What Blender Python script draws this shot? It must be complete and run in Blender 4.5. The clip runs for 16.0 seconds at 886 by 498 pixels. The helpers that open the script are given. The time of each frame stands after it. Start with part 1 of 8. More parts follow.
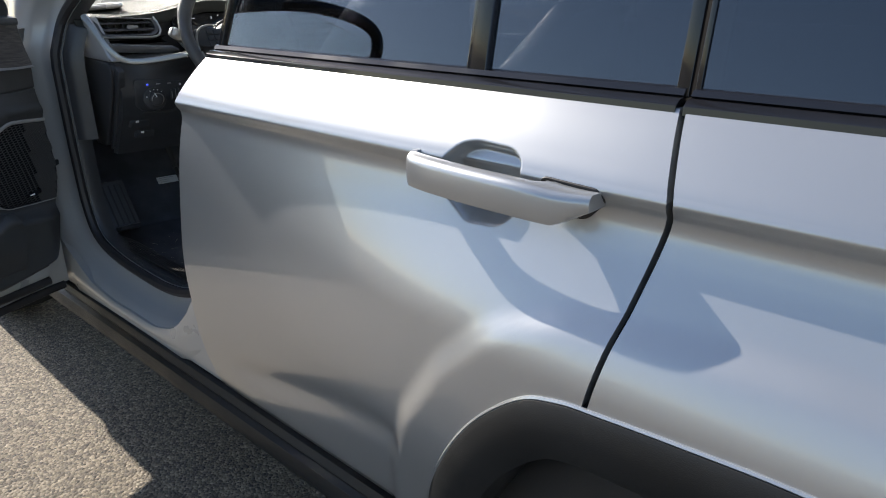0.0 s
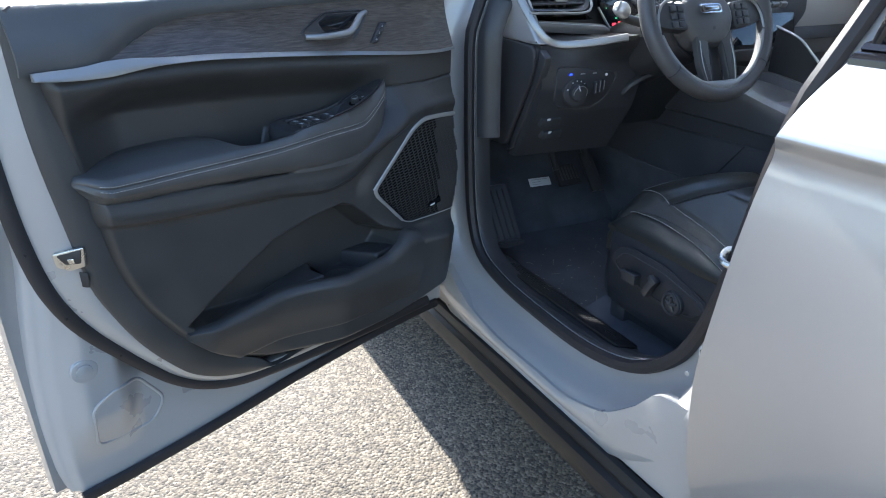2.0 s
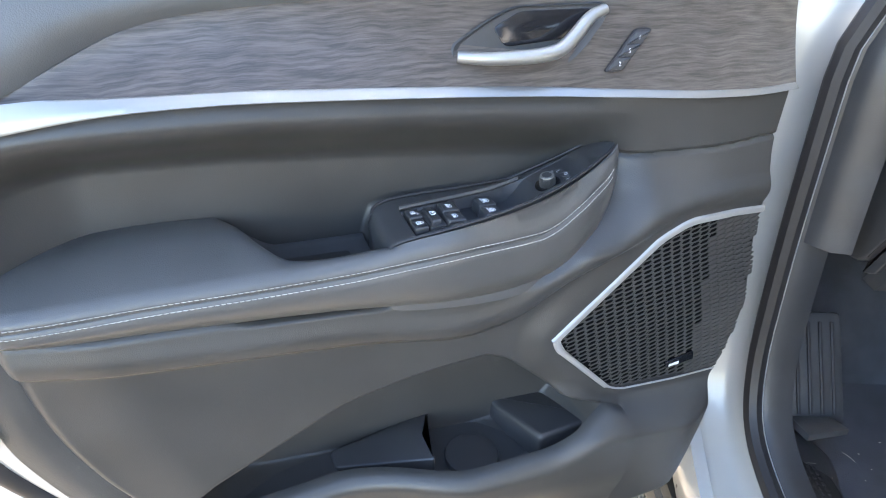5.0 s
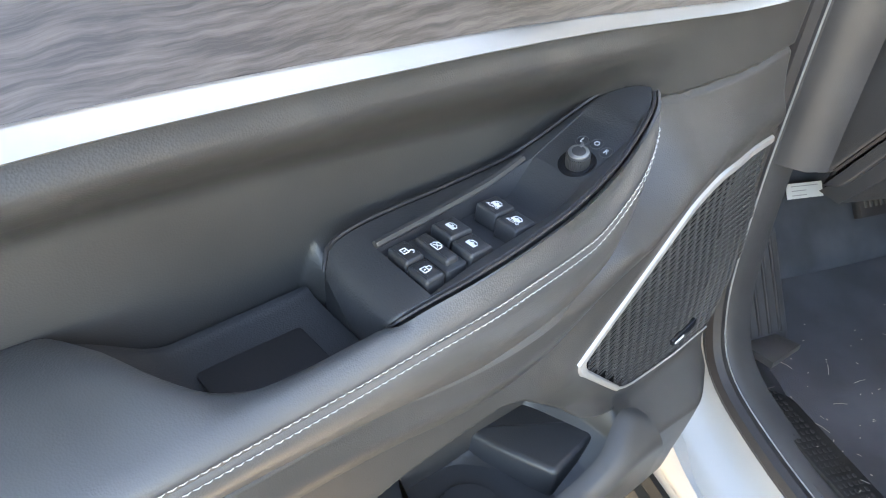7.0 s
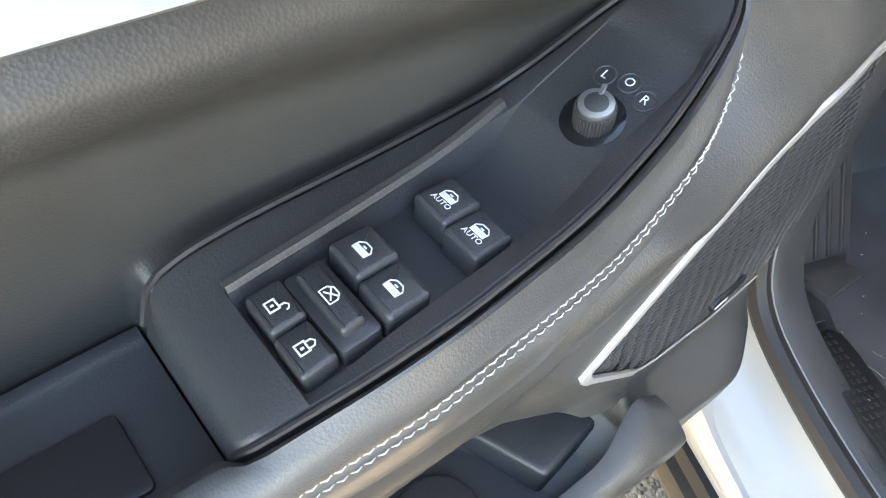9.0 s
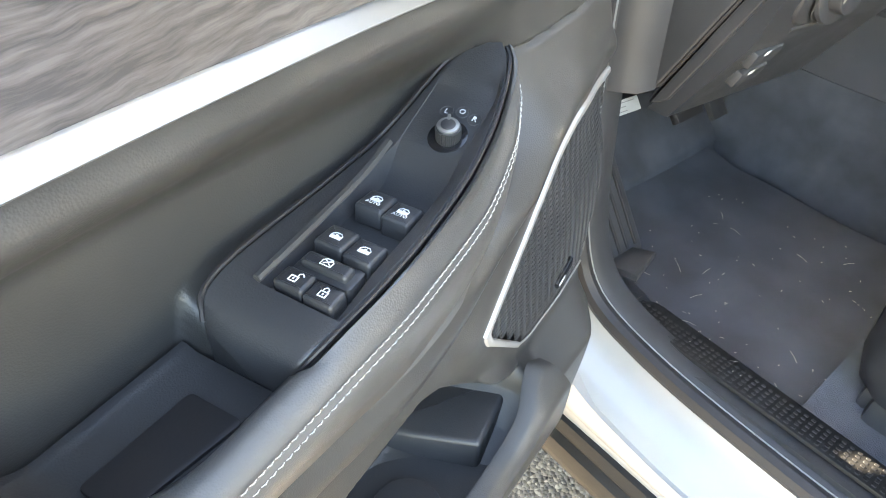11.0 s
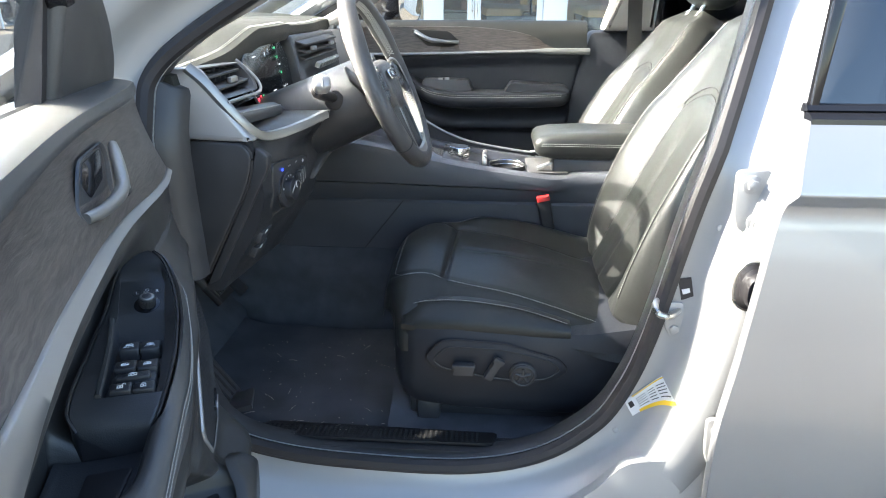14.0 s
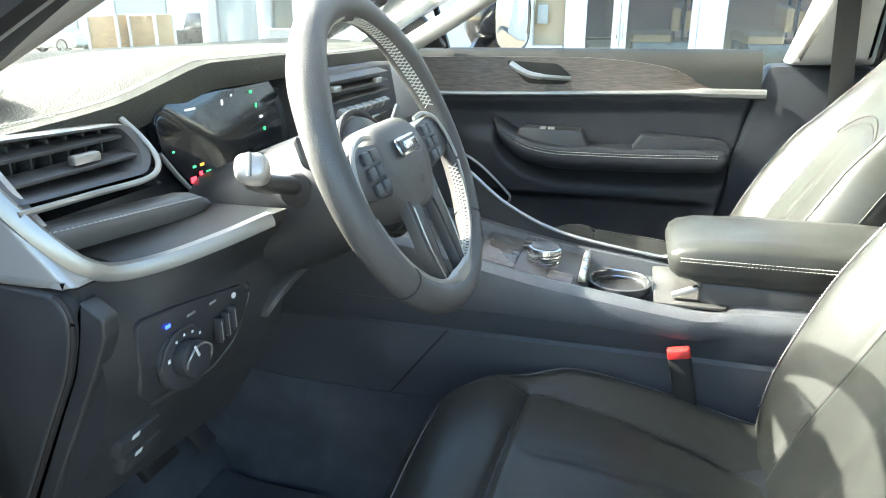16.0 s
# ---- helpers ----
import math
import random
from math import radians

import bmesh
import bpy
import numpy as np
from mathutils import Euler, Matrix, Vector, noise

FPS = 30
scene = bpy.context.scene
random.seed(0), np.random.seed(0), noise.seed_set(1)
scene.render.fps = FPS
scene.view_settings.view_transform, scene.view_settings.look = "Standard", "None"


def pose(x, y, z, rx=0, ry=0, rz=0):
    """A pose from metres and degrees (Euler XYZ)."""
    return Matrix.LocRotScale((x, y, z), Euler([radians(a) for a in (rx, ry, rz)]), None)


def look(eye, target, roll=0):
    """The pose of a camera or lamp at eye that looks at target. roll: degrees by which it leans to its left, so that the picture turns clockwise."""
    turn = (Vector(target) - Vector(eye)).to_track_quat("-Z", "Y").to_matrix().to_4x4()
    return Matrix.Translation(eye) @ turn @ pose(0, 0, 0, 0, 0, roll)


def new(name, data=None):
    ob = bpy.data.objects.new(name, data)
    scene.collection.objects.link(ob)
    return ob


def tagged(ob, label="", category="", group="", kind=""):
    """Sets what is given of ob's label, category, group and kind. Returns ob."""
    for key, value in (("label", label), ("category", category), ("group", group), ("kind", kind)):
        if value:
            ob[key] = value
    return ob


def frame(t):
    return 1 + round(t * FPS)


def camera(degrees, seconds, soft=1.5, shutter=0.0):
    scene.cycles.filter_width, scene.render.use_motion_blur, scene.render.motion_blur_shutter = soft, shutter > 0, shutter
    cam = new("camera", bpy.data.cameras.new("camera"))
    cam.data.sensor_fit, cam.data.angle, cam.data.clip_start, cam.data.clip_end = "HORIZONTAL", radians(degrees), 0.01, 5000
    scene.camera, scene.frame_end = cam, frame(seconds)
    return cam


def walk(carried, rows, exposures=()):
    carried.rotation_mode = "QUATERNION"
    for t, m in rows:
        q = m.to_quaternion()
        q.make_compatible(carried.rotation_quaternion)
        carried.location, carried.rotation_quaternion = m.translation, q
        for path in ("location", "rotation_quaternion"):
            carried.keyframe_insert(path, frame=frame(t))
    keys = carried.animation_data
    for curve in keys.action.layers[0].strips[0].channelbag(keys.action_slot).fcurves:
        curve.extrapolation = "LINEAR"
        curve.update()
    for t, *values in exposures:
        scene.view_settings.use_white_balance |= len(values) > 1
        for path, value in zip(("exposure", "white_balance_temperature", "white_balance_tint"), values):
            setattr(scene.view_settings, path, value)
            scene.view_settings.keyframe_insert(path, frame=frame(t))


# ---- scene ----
cam = camera(67.4, 16.0, 1.0)
PATH = [
    (0, (0.169, 0.17, 1.271), (-1.059, 1.578, 0.558), 0.4),
    (0.5, (0.001, 0.095, 1.265), (-1.331, 1.399, 0.54), 0.3),
    (1, (-0.169, 0.035, 1.262), (-1.599, 1.219, 0.519), -0.0),
    (1.5, (-0.383, 0.061, 1.26), (-1.925, 1.083, 0.499), -0.3),
    (2, (-0.561, 0.102, 1.266), (-2.179, 0.962, 0.464), 0.1),
    (2.5, (-0.776, 0.154, 1.274), (-2.417, 0.908, 0.415), 0.7),
    (3, (-0.96, 0.204, 1.285), (-2.636, 0.813, 0.378), 0.9),
    (3.5, (-1.08, 0.286, 1.297), (-2.81, 0.642, 0.359), 1.5),
    (3.7, (-1.115, 0.331, 1.298), (-2.857, 0.561, 0.342), 2.1),
    (5.8, (-1.248, 0.469, 1.277), (-2.977, 0.458, 0.271), 1.0),
    (6, (-1.283, 0.451, 1.276), (-2.997, 0.561, 0.25), 1.4),
    (6.5, (-1.402, 0.373, 1.257), (-3.008, 0.834, 0.157), 1.8),
    (7, (-1.473, 0.336, 1.232), (-2.935, 0.935, 0.005), 3.4),
    (7.5, (-1.539, 0.363, 1.211), (-2.872, 0.967, -0.153), 4.6),
    (8, (-1.6, 0.413, 1.191), (-2.806, 0.95, -0.312), 5.8),
    (8.2, (-1.621, 0.428, 1.183), (-2.792, 0.911, -0.365), 5.0),
    (10.3, (-1.639, 0.446, 1.177), (-2.786, 0.882, -0.403), 0.9),
    (10.5, (-1.613, 0.425, 1.193), (-2.787, 0.998, -0.322), 1.0),
    (11, (-1.526, 0.331, 1.227), (-2.687, 1.303, -0.079), 1.5),
    (11.5, (-1.44, 0.256, 1.259), (-2.438, 1.589, 0.151), 1.0),
    (12, (-1.345, 0.154, 1.292), (-2.06, 1.76, 0.338), -0.5),
    (12.5, (-1.327, 0.071, 1.313), (-1.769, 1.843, 0.498), -1.4),
    (13, (-1.389, -0.008, 1.317), (-1.625, 1.828, 0.558), -0.9),
    (13.5, (-1.429, -0.049, 1.322), (-1.595, 1.809, 0.601), -0.3),
    (14, (-1.442, -0.059, 1.319), (-1.571, 1.804, 0.603), 0.1),
    (14.5, (-1.431, -0.023, 1.314), (-1.545, 1.843, 0.605), 0.6),
    (15, (-1.357, 0.145, 1.307), (-1.545, 2.011, 0.612), 0.4),
    (15.5, (-1.29, 0.358, 1.31), (-1.667, 2.191, 0.606), -0.3),
    (16, (-1.395, 0.612, 1.301), (-1.915, 2.431, 0.652), -0.2),
]
EXPOSURES = [(0, 0.95, 6400, 12), (0.5, 0.8, 6200, 11), (1.0, 1.1, 6100, 11), (1.5, 1.5, 5900, 11), (2.0, 2.05, 5800, 11), (2.5, 2.6, 5800, 11), (3.0, 3.15, 6200, 12), (3.7, 3.65, 6700, 13), (5.8, 3.85, 7000, 14), (7.0, 4.15, 7700, 14), (8.2, 4.2, 8100, 13), (10.5, 4.45, 8500, 12), (11.5, 4.3, 7700, 11), (12.0, 3.85, 7400, 10), (12.5, 3.1, 7200, 10), (13.0, 2.6, 6800, 10), (14.5, 2.5, 6300, 10), (15.5, 2.6, 6500, 5), (16.0, 2.9, 6400, 2)]
walk(cam, [(t, look(eye, target, roll)) for t, eye, target, roll in PATH], EXPOSURES)

# ---- world and light ----
world = bpy.data.worlds.new("sky")
scene.world = world
world.use_nodes = True
wn = world.node_tree.nodes
wn.clear()
sky = wn.new("ShaderNodeTexSky")
sky.sky_type = "NISHITA"
sky.sun_disc = False
sky.sun_elevation = radians(34)
sky.sun_rotation = radians(270)
sky.air_density, sky.dust_density = 1.0, 0.6
bg = wn.new("ShaderNodeBackground")
bg.inputs["Strength"].default_value = 0.115
wo = wn.new("ShaderNodeOutputWorld")
world.node_tree.links.new(sky.outputs[0], bg.inputs[0])
world.node_tree.links.new(bg.outputs[0], wo.inputs[0])

SUN_EL, SUN_AZ = radians(34), radians(-1)
sun_data = bpy.data.lights.new("sun", "SUN")
sun_data.energy, sun_data.angle, sun_data.color = 4.6, radians(0.55), (1.0, 0.935, 0.82)
sun = new("sun", sun_data)
sun.matrix_world = look((-30, 2, 23), (-30 + math.cos(SUN_EL) * math.cos(SUN_AZ), 2 + math.cos(SUN_EL) * math.sin(SUN_AZ), 23 - math.sin(SUN_EL)))


# ---- materials ----
def mat(name, color, rough=0.5, metal=0.0, bump=0.0, scale=200.0, var=0.08, vscale=6.0, coat=0.0, alpha_tint=None, spec=0.5, kind="noise", rvar=0.08, stretch=(1, 1, 1), coatrough=0.03):
    """A node material: base colour with two scales of variation, uneven gloss and fine relief."""
    m = bpy.data.materials.new(name)
    m.use_nodes = True
    t = m.node_tree
    p = t.nodes["Principled BSDF"]
    link = t.links.new
    co = t.nodes.new("ShaderNodeTexCoord")
    mp = t.nodes.new("ShaderNodeMapping")
    mp.inputs["Scale"].default_value = stretch
    link(co.outputs["Object"], mp.inputs[0])
    big = t.nodes.new("ShaderNodeTexNoise")
    big.inputs["Scale"].default_value, big.inputs["Detail"].default_value = vscale, 4
    link(mp.outputs[0], big.inputs["Vector"])
    fine = t.nodes.new("ShaderNodeTexVoronoi" if kind == "cells" else "ShaderNodeTexNoise")
    fine.inputs["Scale"].default_value = scale
    link(mp.outputs[0], fine.inputs["Vector"])
    ramp = t.nodes.new("ShaderNodeMapRange")
    ramp.inputs["From Min"].default_value, ramp.inputs["From Max"].default_value = 0.3, 0.7
    ramp.inputs["To Min"].default_value, ramp.inputs["To Max"].default_value = 1 - var, 1 + var
    link(big.outputs[0], ramp.inputs["Value"])
    mul = t.nodes.new("ShaderNodeMix")
    mul.data_type, mul.blend_type = "RGBA", "MULTIPLY"
    mul.inputs["Factor"].default_value = 1.0
    mul.inputs["A"].default_value = (*color, 1)
    link(ramp.outputs[0], mul.inputs["B"])
    link(mul.outputs["Result"], p.inputs["Base Color"])
    rr = t.nodes.new("ShaderNodeMapRange")
    rr.inputs["From Min"].default_value, rr.inputs["From Max"].default_value = 0.3, 0.7
    rr.inputs["To Min"].default_value, rr.inputs["To Max"].default_value = max(0.01, rough - rvar), min(1, rough + rvar)
    link(big.outputs[0], rr.inputs["Value"])
    link(rr.outputs[0], p.inputs["Roughness"])
    p.inputs["Metallic"].default_value = metal
    p.inputs["Specular IOR Level"].default_value = spec
    p.inputs["Coat Weight"].default_value = coat
    p.inputs["Coat Roughness"].default_value = coatrough
    if bump:
        b = t.nodes.new("ShaderNodeBump")
        b.inputs["Strength"].default_value = bump
        b.inputs["Distance"].default_value = 0.001
        link(fine.outputs[0], b.inputs["Height"])
        link(b.outputs[0], p.inputs["Normal"])
    return m


def glass(name, tint, rough=0.0):
    m = bpy.data.materials.new(name)
    m.use_nodes = True
    p = m.node_tree.nodes["Principled BSDF"]
    p.inputs["Base Color"].default_value = (*tint, 1)
    p.inputs["Transmission Weight"].default_value = 1
    p.inputs["Roughness"].default_value = rough
    p.inputs["IOR"].default_value = 1.45
    return m


def glow(name, color, strength):
    m = bpy.data.materials.new(name)
    m.use_nodes = True
    p = m.node_tree.nodes["Principled BSDF"]
    p.inputs["Base Color"].default_value = (0.01, 0.01, 0.01, 1)
    p.inputs["Emission Color"].default_value = (*color, 1)
    p.inputs["Emission Strength"].default_value = strength
    return m


def wood_mat():
    """Grey-brown open-pore veneer: flowing fine figure under a soft sheen."""
    m = mat("grey_open_pore_wood", (0.15, 0.12, 0.10), 0.32, var=0.2, vscale=5, rvar=0.06)
    t = m.node_tree
    p = t.nodes["Principled BSDF"]
    co = t.nodes.new("ShaderNodeTexCoord")
    warp = t.nodes.new("ShaderNodeTexNoise")
    warp.inputs["Scale"].default_value, warp.inputs["Detail"].default_value = 14, 3
    t.links.new(co.outputs["Object"], warp.inputs["Vector"])
    sub = t.nodes.new("ShaderNodeVectorMath")
    sub.operation = "MULTIPLY_ADD"
    sub.inputs[1].default_value = (0.02, 0.0, 0.016)
    t.links.new(warp.outputs["Color"], sub.inputs[0])
    t.links.new(co.outputs["Object"], sub.inputs[2])
    mp = t.nodes.new("ShaderNodeMapping")
    mp.inputs["Scale"].default_value = (16, 40, 260)
    t.links.new(sub.outputs[0], mp.inputs[0])
    n1 = t.nodes.new("ShaderNodeTexNoise")
    n1.inputs["Scale"].default_value, n1.inputs["Detail"].default_value, n1.inputs["Roughness"].default_value = 2.0, 8, 0.62
    t.links.new(mp.outputs[0], n1.inputs["Vector"])
    # growth rings: level lines of a slow drift
    slow = t.nodes.new("ShaderNodeMapping")
    slow.inputs["Scale"].default_value = (2.8, 6, 24)
    t.links.new(sub.outputs[0], slow.inputs[0])
    n2 = t.nodes.new("ShaderNodeTexNoise")
    n2.inputs["Scale"].default_value, n2.inputs["Detail"].default_value, n2.inputs["Roughness"].default_value = 1.0, 2.5, 0.4
    t.links.new(slow.outputs[0], n2.inputs["Vector"])
    ringf = t.nodes.new("ShaderNodeMath")
    ringf.operation = "MULTIPLY"
    ringf.inputs[1].default_value = 110.0
    t.links.new(n2.outputs[0], ringf.inputs[0])
    wave = t.nodes.new("ShaderNodeMath")
    wave.operation = "SINE"
    t.links.new(ringf.outputs[0], wave.inputs[0])
    both = t.nodes.new("ShaderNodeMath")
    both.operation = "MULTIPLY_ADD"
    both.inputs[1].default_value = 0.045
    t.links.new(wave.outputs[0], both.inputs[0])
    t.links.new(n1.outputs[0], both.inputs[2])
    n1 = both
    cr = t.nodes.new("ShaderNodeValToRGB")
    cr.color_ramp.elements[0].position, cr.color_ramp.elements[0].color = 0.36, (0.046, 0.038, 0.034, 1)
    cr.color_ramp.elements[1].position, cr.color_ramp.elements[1].color = 0.66, (0.112, 0.094, 0.082, 1)
    t.links.new(n1.outputs[0], cr.inputs[0])
    t.links.new(cr.outputs[0], p.inputs["Base Color"])
    b = t.nodes.new("ShaderNodeBump")
    b.inputs["Strength"].default_value, b.inputs["Distance"].default_value = 0.5, 0.0006
    t.links.new(n1.outputs[0], b.inputs["Height"])
    t.links.new(b.outputs[0], p.inputs["Normal"])
    return m


def asphalt_mat():
    m = mat("asphalt", (0.07, 0.066, 0.06), 0.85, bump=0.9, scale=160, var=0.12, vscale=1.2, kind="cells")
    t = m.node_tree
    p = t.nodes["Principled BSDF"]
    co = t.nodes.new("ShaderNodeTexCoord")
    v = t.nodes.new("ShaderNodeTexVoronoi")
    v.inputs["Scale"].default_value = 130
    n = t.nodes.new("ShaderNodeTexNoise")
    n.inputs["Scale"].default_value, n.inputs["Detail"].default_value = 45, 8
    t.links.new(co.outputs["Object"], v.inputs["Vector"])
    t.links.new(co.outputs["Object"], n.inputs["Vector"])
    cr = t.nodes.new("ShaderNodeValToRGB")
    e = cr.color_ramp.elements
    e[0].position, e[0].color = 0.0, (0.045, 0.042, 0.038, 1)
    e[1].position, e[1].color = 1.0, (0.32, 0.270, 0.198, 1)
    mid = cr.color_ramp.elements.new(0.55)
    mid.color = (0.160, 0.132, 0.096, 1)
    t.links.new(v.outputs["Color"], cr.inputs[0])
    mx = t.nodes.new("ShaderNodeMix")
    mx.data_type, mx.blend_type = "RGBA", "OVERLAY"
    mx.inputs["Factor"].default_value = 0.6
    t.links.new(cr.outputs[0], mx.inputs["A"])
    t.links.new(n.outputs[0], mx.inputs["B"])
    t.links.new(mx.outputs["Result"], p.inputs["Base Color"])
    b = t.nodes.new("ShaderNodeBump")
    b.inputs["Strength"].default_value, b.inputs["Distance"].default_value = 1.0, 0.004
    t.links.new(v.outputs["Distance"], b.inputs["Height"])
    b.invert = True
    t.links.new(b.outputs[0], p.inputs["Normal"])
    return m


PAINT = mat("silver_white_pearl_paint", (0.43, 0.432, 0.432), 0.36, metal=0.66, var=0.015, vscale=3, coat=1.0, rvar=0.02, coatrough=0.015)
JAMB = mat("silver_white_jamb_paint", (0.40, 0.40, 0.392), 0.34, metal=0.2, var=0.03, vscale=9, coat=0.5)
BLACKGLOSS = mat("gloss_black_moulding", (0.012, 0.012, 0.014), 0.12, var=0.1, bump=0.03, scale=120)
CLAD = mat("black_moulded_cladding", (0.016, 0.016, 0.016), 0.5, spec=0.3, bump=0.25, scale=700, var=0.15, vscale=8)
RUBBER = mat("black_rubber_seal", (0.022, 0.02, 0.021), 0.55, bump=0.1, scale=400, var=0.2)
LEATHER = mat("black_grained_leather", (0.082, 0.081, 0.080), 0.36, bump=0.13, scale=900, var=0.12, kind="cells", vscale=9)
SEATLEATHER = mat("black_smooth_seat_leather", (0.025, 0.026, 0.0238), 0.37, bump=0.10, scale=900, var=0.08, kind="cells", vscale=7, spec=0.40)
SOFT = mat("charcoal_soft_touch_plastic", (0.0455, 0.044, 0.042), 0.40, bump=0.13, scale=900, var=0.12, kind="cells", vscale=10)
PLASTIC = mat("black_hard_plastic", (0.042, 0.042, 0.044), 0.38, bump=0.25, scale=800, var=0.15, vscale=12)
PLASTIC2 = mat("charcoal_hard_plastic", (0.056, 0.054, 0.052), 0.46, bump=0.25, scale=700, var=0.1, vscale=12)
SATIN = mat("satin_silver_trim", (0.34, 0.335, 0.32), 0.40, metal=0.75, var=0.04, bump=0.02, scale=500)
CHROME = mat("bright_chrome", (0.75, 0.75, 0.76), 0.12, metal=1.0, var=0.02)
GREYTRIM = mat("satin_grey_end_cap", (0.42, 0.41, 0.40), 0.34, metal=0.4, var=0.04, bump=0.05, scale=600)
CARPET = mat("black_carpet", (0.068, 0.073, 0.084), 0.95, bump=1.0, scale=900, var=0.3, vscale=14)
MAT = mat("black_carpet_mat", (0.064, 0.069, 0.079), 0.93, bump=1.0, scale=1100, var=0.3, vscale=10)
GREY = mat("light_grey_headliner", (0.33, 0.32, 0.30), 0.9, bump=0.4, scale=900, var=0.06)
THREAD = mat("pale_grey_thread", (0.52, 0.51, 0.48), 0.7, bump=0.3, scale=2000, var=0.2)
WHITEMARK = mat("white_print", (0.75, 0.75, 0.75), 0.6, var=0.05)
LABEL = mat("white_paper_label", (0.72, 0.72, 0.70), 0.6, var=0.06)
YELLOW = mat("yellow_label_band", (0.75, 0.50, 0.03), 0.5, var=0.1)
RED = mat("red_plastic", (0.42, 0.02, 0.018), 0.4, var=0.08)
SCREEN = mat("black_glass_screen", (0.006, 0.007, 0.009), 0.10, var=0.05, coat=0.5)
STEEL = mat("zinc_plated_steel", (0.55, 0.53, 0.48), 0.3, metal=0.9, var=0.12, vscale=30)
TYRE = mat("tyre_rubber", (0.025, 0.022, 0.02), 0.8, bump=0.4, scale=200, var=0.25)
WOOD = wood_mat()
ASPHALT = asphalt_mat()
TINT = glass("dark_privacy_glass", (0.06, 0.066, 0.075))
TINT.node_tree.nodes["Principled BSDF"].inputs["IOR"].default_value = 1.95
DASHLEATHER = mat("coarse_grained_dash_leather", (0.032, 0.033, 0.029), 0.66, bump=0.7, scale=420, var=0.1, kind="cells", vscale=9, spec=0.2)
CONSOLE = mat("charcoal_console_plastic", (0.060, 0.063, 0.071), 0.42, bump=0.3, scale=900, var=0.1, kind="cells", vscale=10)
MIRROR = mat("mirror_silver", (0.9, 0.9, 0.9), 0.02, metal=1.0, var=0.0, rvar=0.0)
WHEELLEATHER = mat("smooth_wheel_leather", (0.082, 0.078, 0.076), 0.40, bump=0.25, scale=700, var=0.08, kind="cells", vscale=12)
# Colour carries shade on passenger door and console wing; plain black on seat bases.
FARPANEL = mat("matt_black_and_shaded_plastic", (0.026, 0.028, 0.033), 0.46, spec=0.35, bump=0.25, scale=800, var=0.15, vscale=12)
# Near-black colour standing in for the shade inside the deep grille holes.
GRILLESHADE = mat("black_grille_hole_shade", (0.007, 0.007, 0.008), 0.95, spec=0.1, var=0.1)
CLEAR = glass("clear_glass", (0.93, 0.96, 0.95))


# ---- building helpers ----
WORLD = {}   # the world matrix of each made object
SPACE = {}   # the space in which a thing's parts are drawn


def thing(name, label, category, base=(0, 0, 0), group="", kind="", space=None):
    """An Empty at a thing's base; its parts are drawn in world metres, or in the given space."""
    ob = new(name)
    ob.empty_display_size = 0.05
    m = space if space is not None else Matrix.Translation(base)
    ob.matrix_world = m
    WORLD[ob] = m
    SPACE[ob] = space if space is not None else Matrix.Identity(4)
    return tagged(ob, label, category, group, kind)


def part(name, bm, material, parent=None, label="", sharp=40, kind=""):
    """Links a bmesh as one mesh object under a thing or a part."""
    me = bpy.data.meshes.new(name)
    bmesh.ops.remove_doubles(bm, verts=bm.verts, dist=1e-6)
    bmesh.ops.recalc_face_normals(bm, faces=bm.faces)
    bm.to_mesh(me)
    bm.free()
    me.materials.append(material)
    me.shade_smooth()
    me.set_sharp_from_angle(angle=radians(sharp))
    ob = new(name, me)
    if parent is not None:
        d = SPACE[parent]
        ob.parent = parent
        ob.matrix_parent_inverse = WORLD[parent].inverted() @ d
        WORLD[ob], SPACE[ob] = d, d
    else:
        WORLD[ob] = SPACE[ob] = Matrix.Identity(4)
    if label:
        ob["label"] = label
    if kind:
        ob["kind"] = kind
    return ob


def bisect_right(table, x):
    """The last row of a table that starts at or before x."""
    lo, hi = 0, len(table) - 2
    while lo < hi:
        mid = (lo + hi + 1) // 2
        if table[mid][0] <= x:
            lo = mid
        else:
            hi = mid - 1
    return lo


def lerp(table, x):
    """Table lookup along a smooth curve that never overshoots its points."""
    if x <= table[0][0]:
        return table[0][1]
    if x >= table[-1][0]:
        return table[-1][1]
    i = bisect_right(table, x)
    (a, p), (b, q) = table[i], table[i + 1]
    h, m = b - a, (q - p) / (b - a)

    def tangent(j):
        if j == 0 or j == len(table) - 1:
            return m
        (x0, y0), (x1, y1), (x2, y2) = table[j - 1], table[j], table[j + 1]
        d0, d1 = (y1 - y0) / (x1 - x0), (y2 - y1) / (x2 - x1)
        if d0 * d1 <= 0:
            return 0.0
        w0, w1 = 2 * (x2 - x1) + x1 - x0, x2 - x1 + 2 * (x1 - x0)
        return (w0 + w1) / (w0 / d0 + w1 / d1)
    t0, t1, k = tangent(i), tangent(i + 1), (x - a) / h
    return p + k * k * (3 - 2 * k) * (q - p) + h * k * (1 - k) * ((1 - k) * t0 - k * t1)


def sstep(a, b, x):
    k = min(1, max(0, (x - a) / (b - a)))
    return k * k * (3 - 2 * k)


def span(a, b, n):
    return [a + (b - a) * i / (n - 1) for i in range(n)]


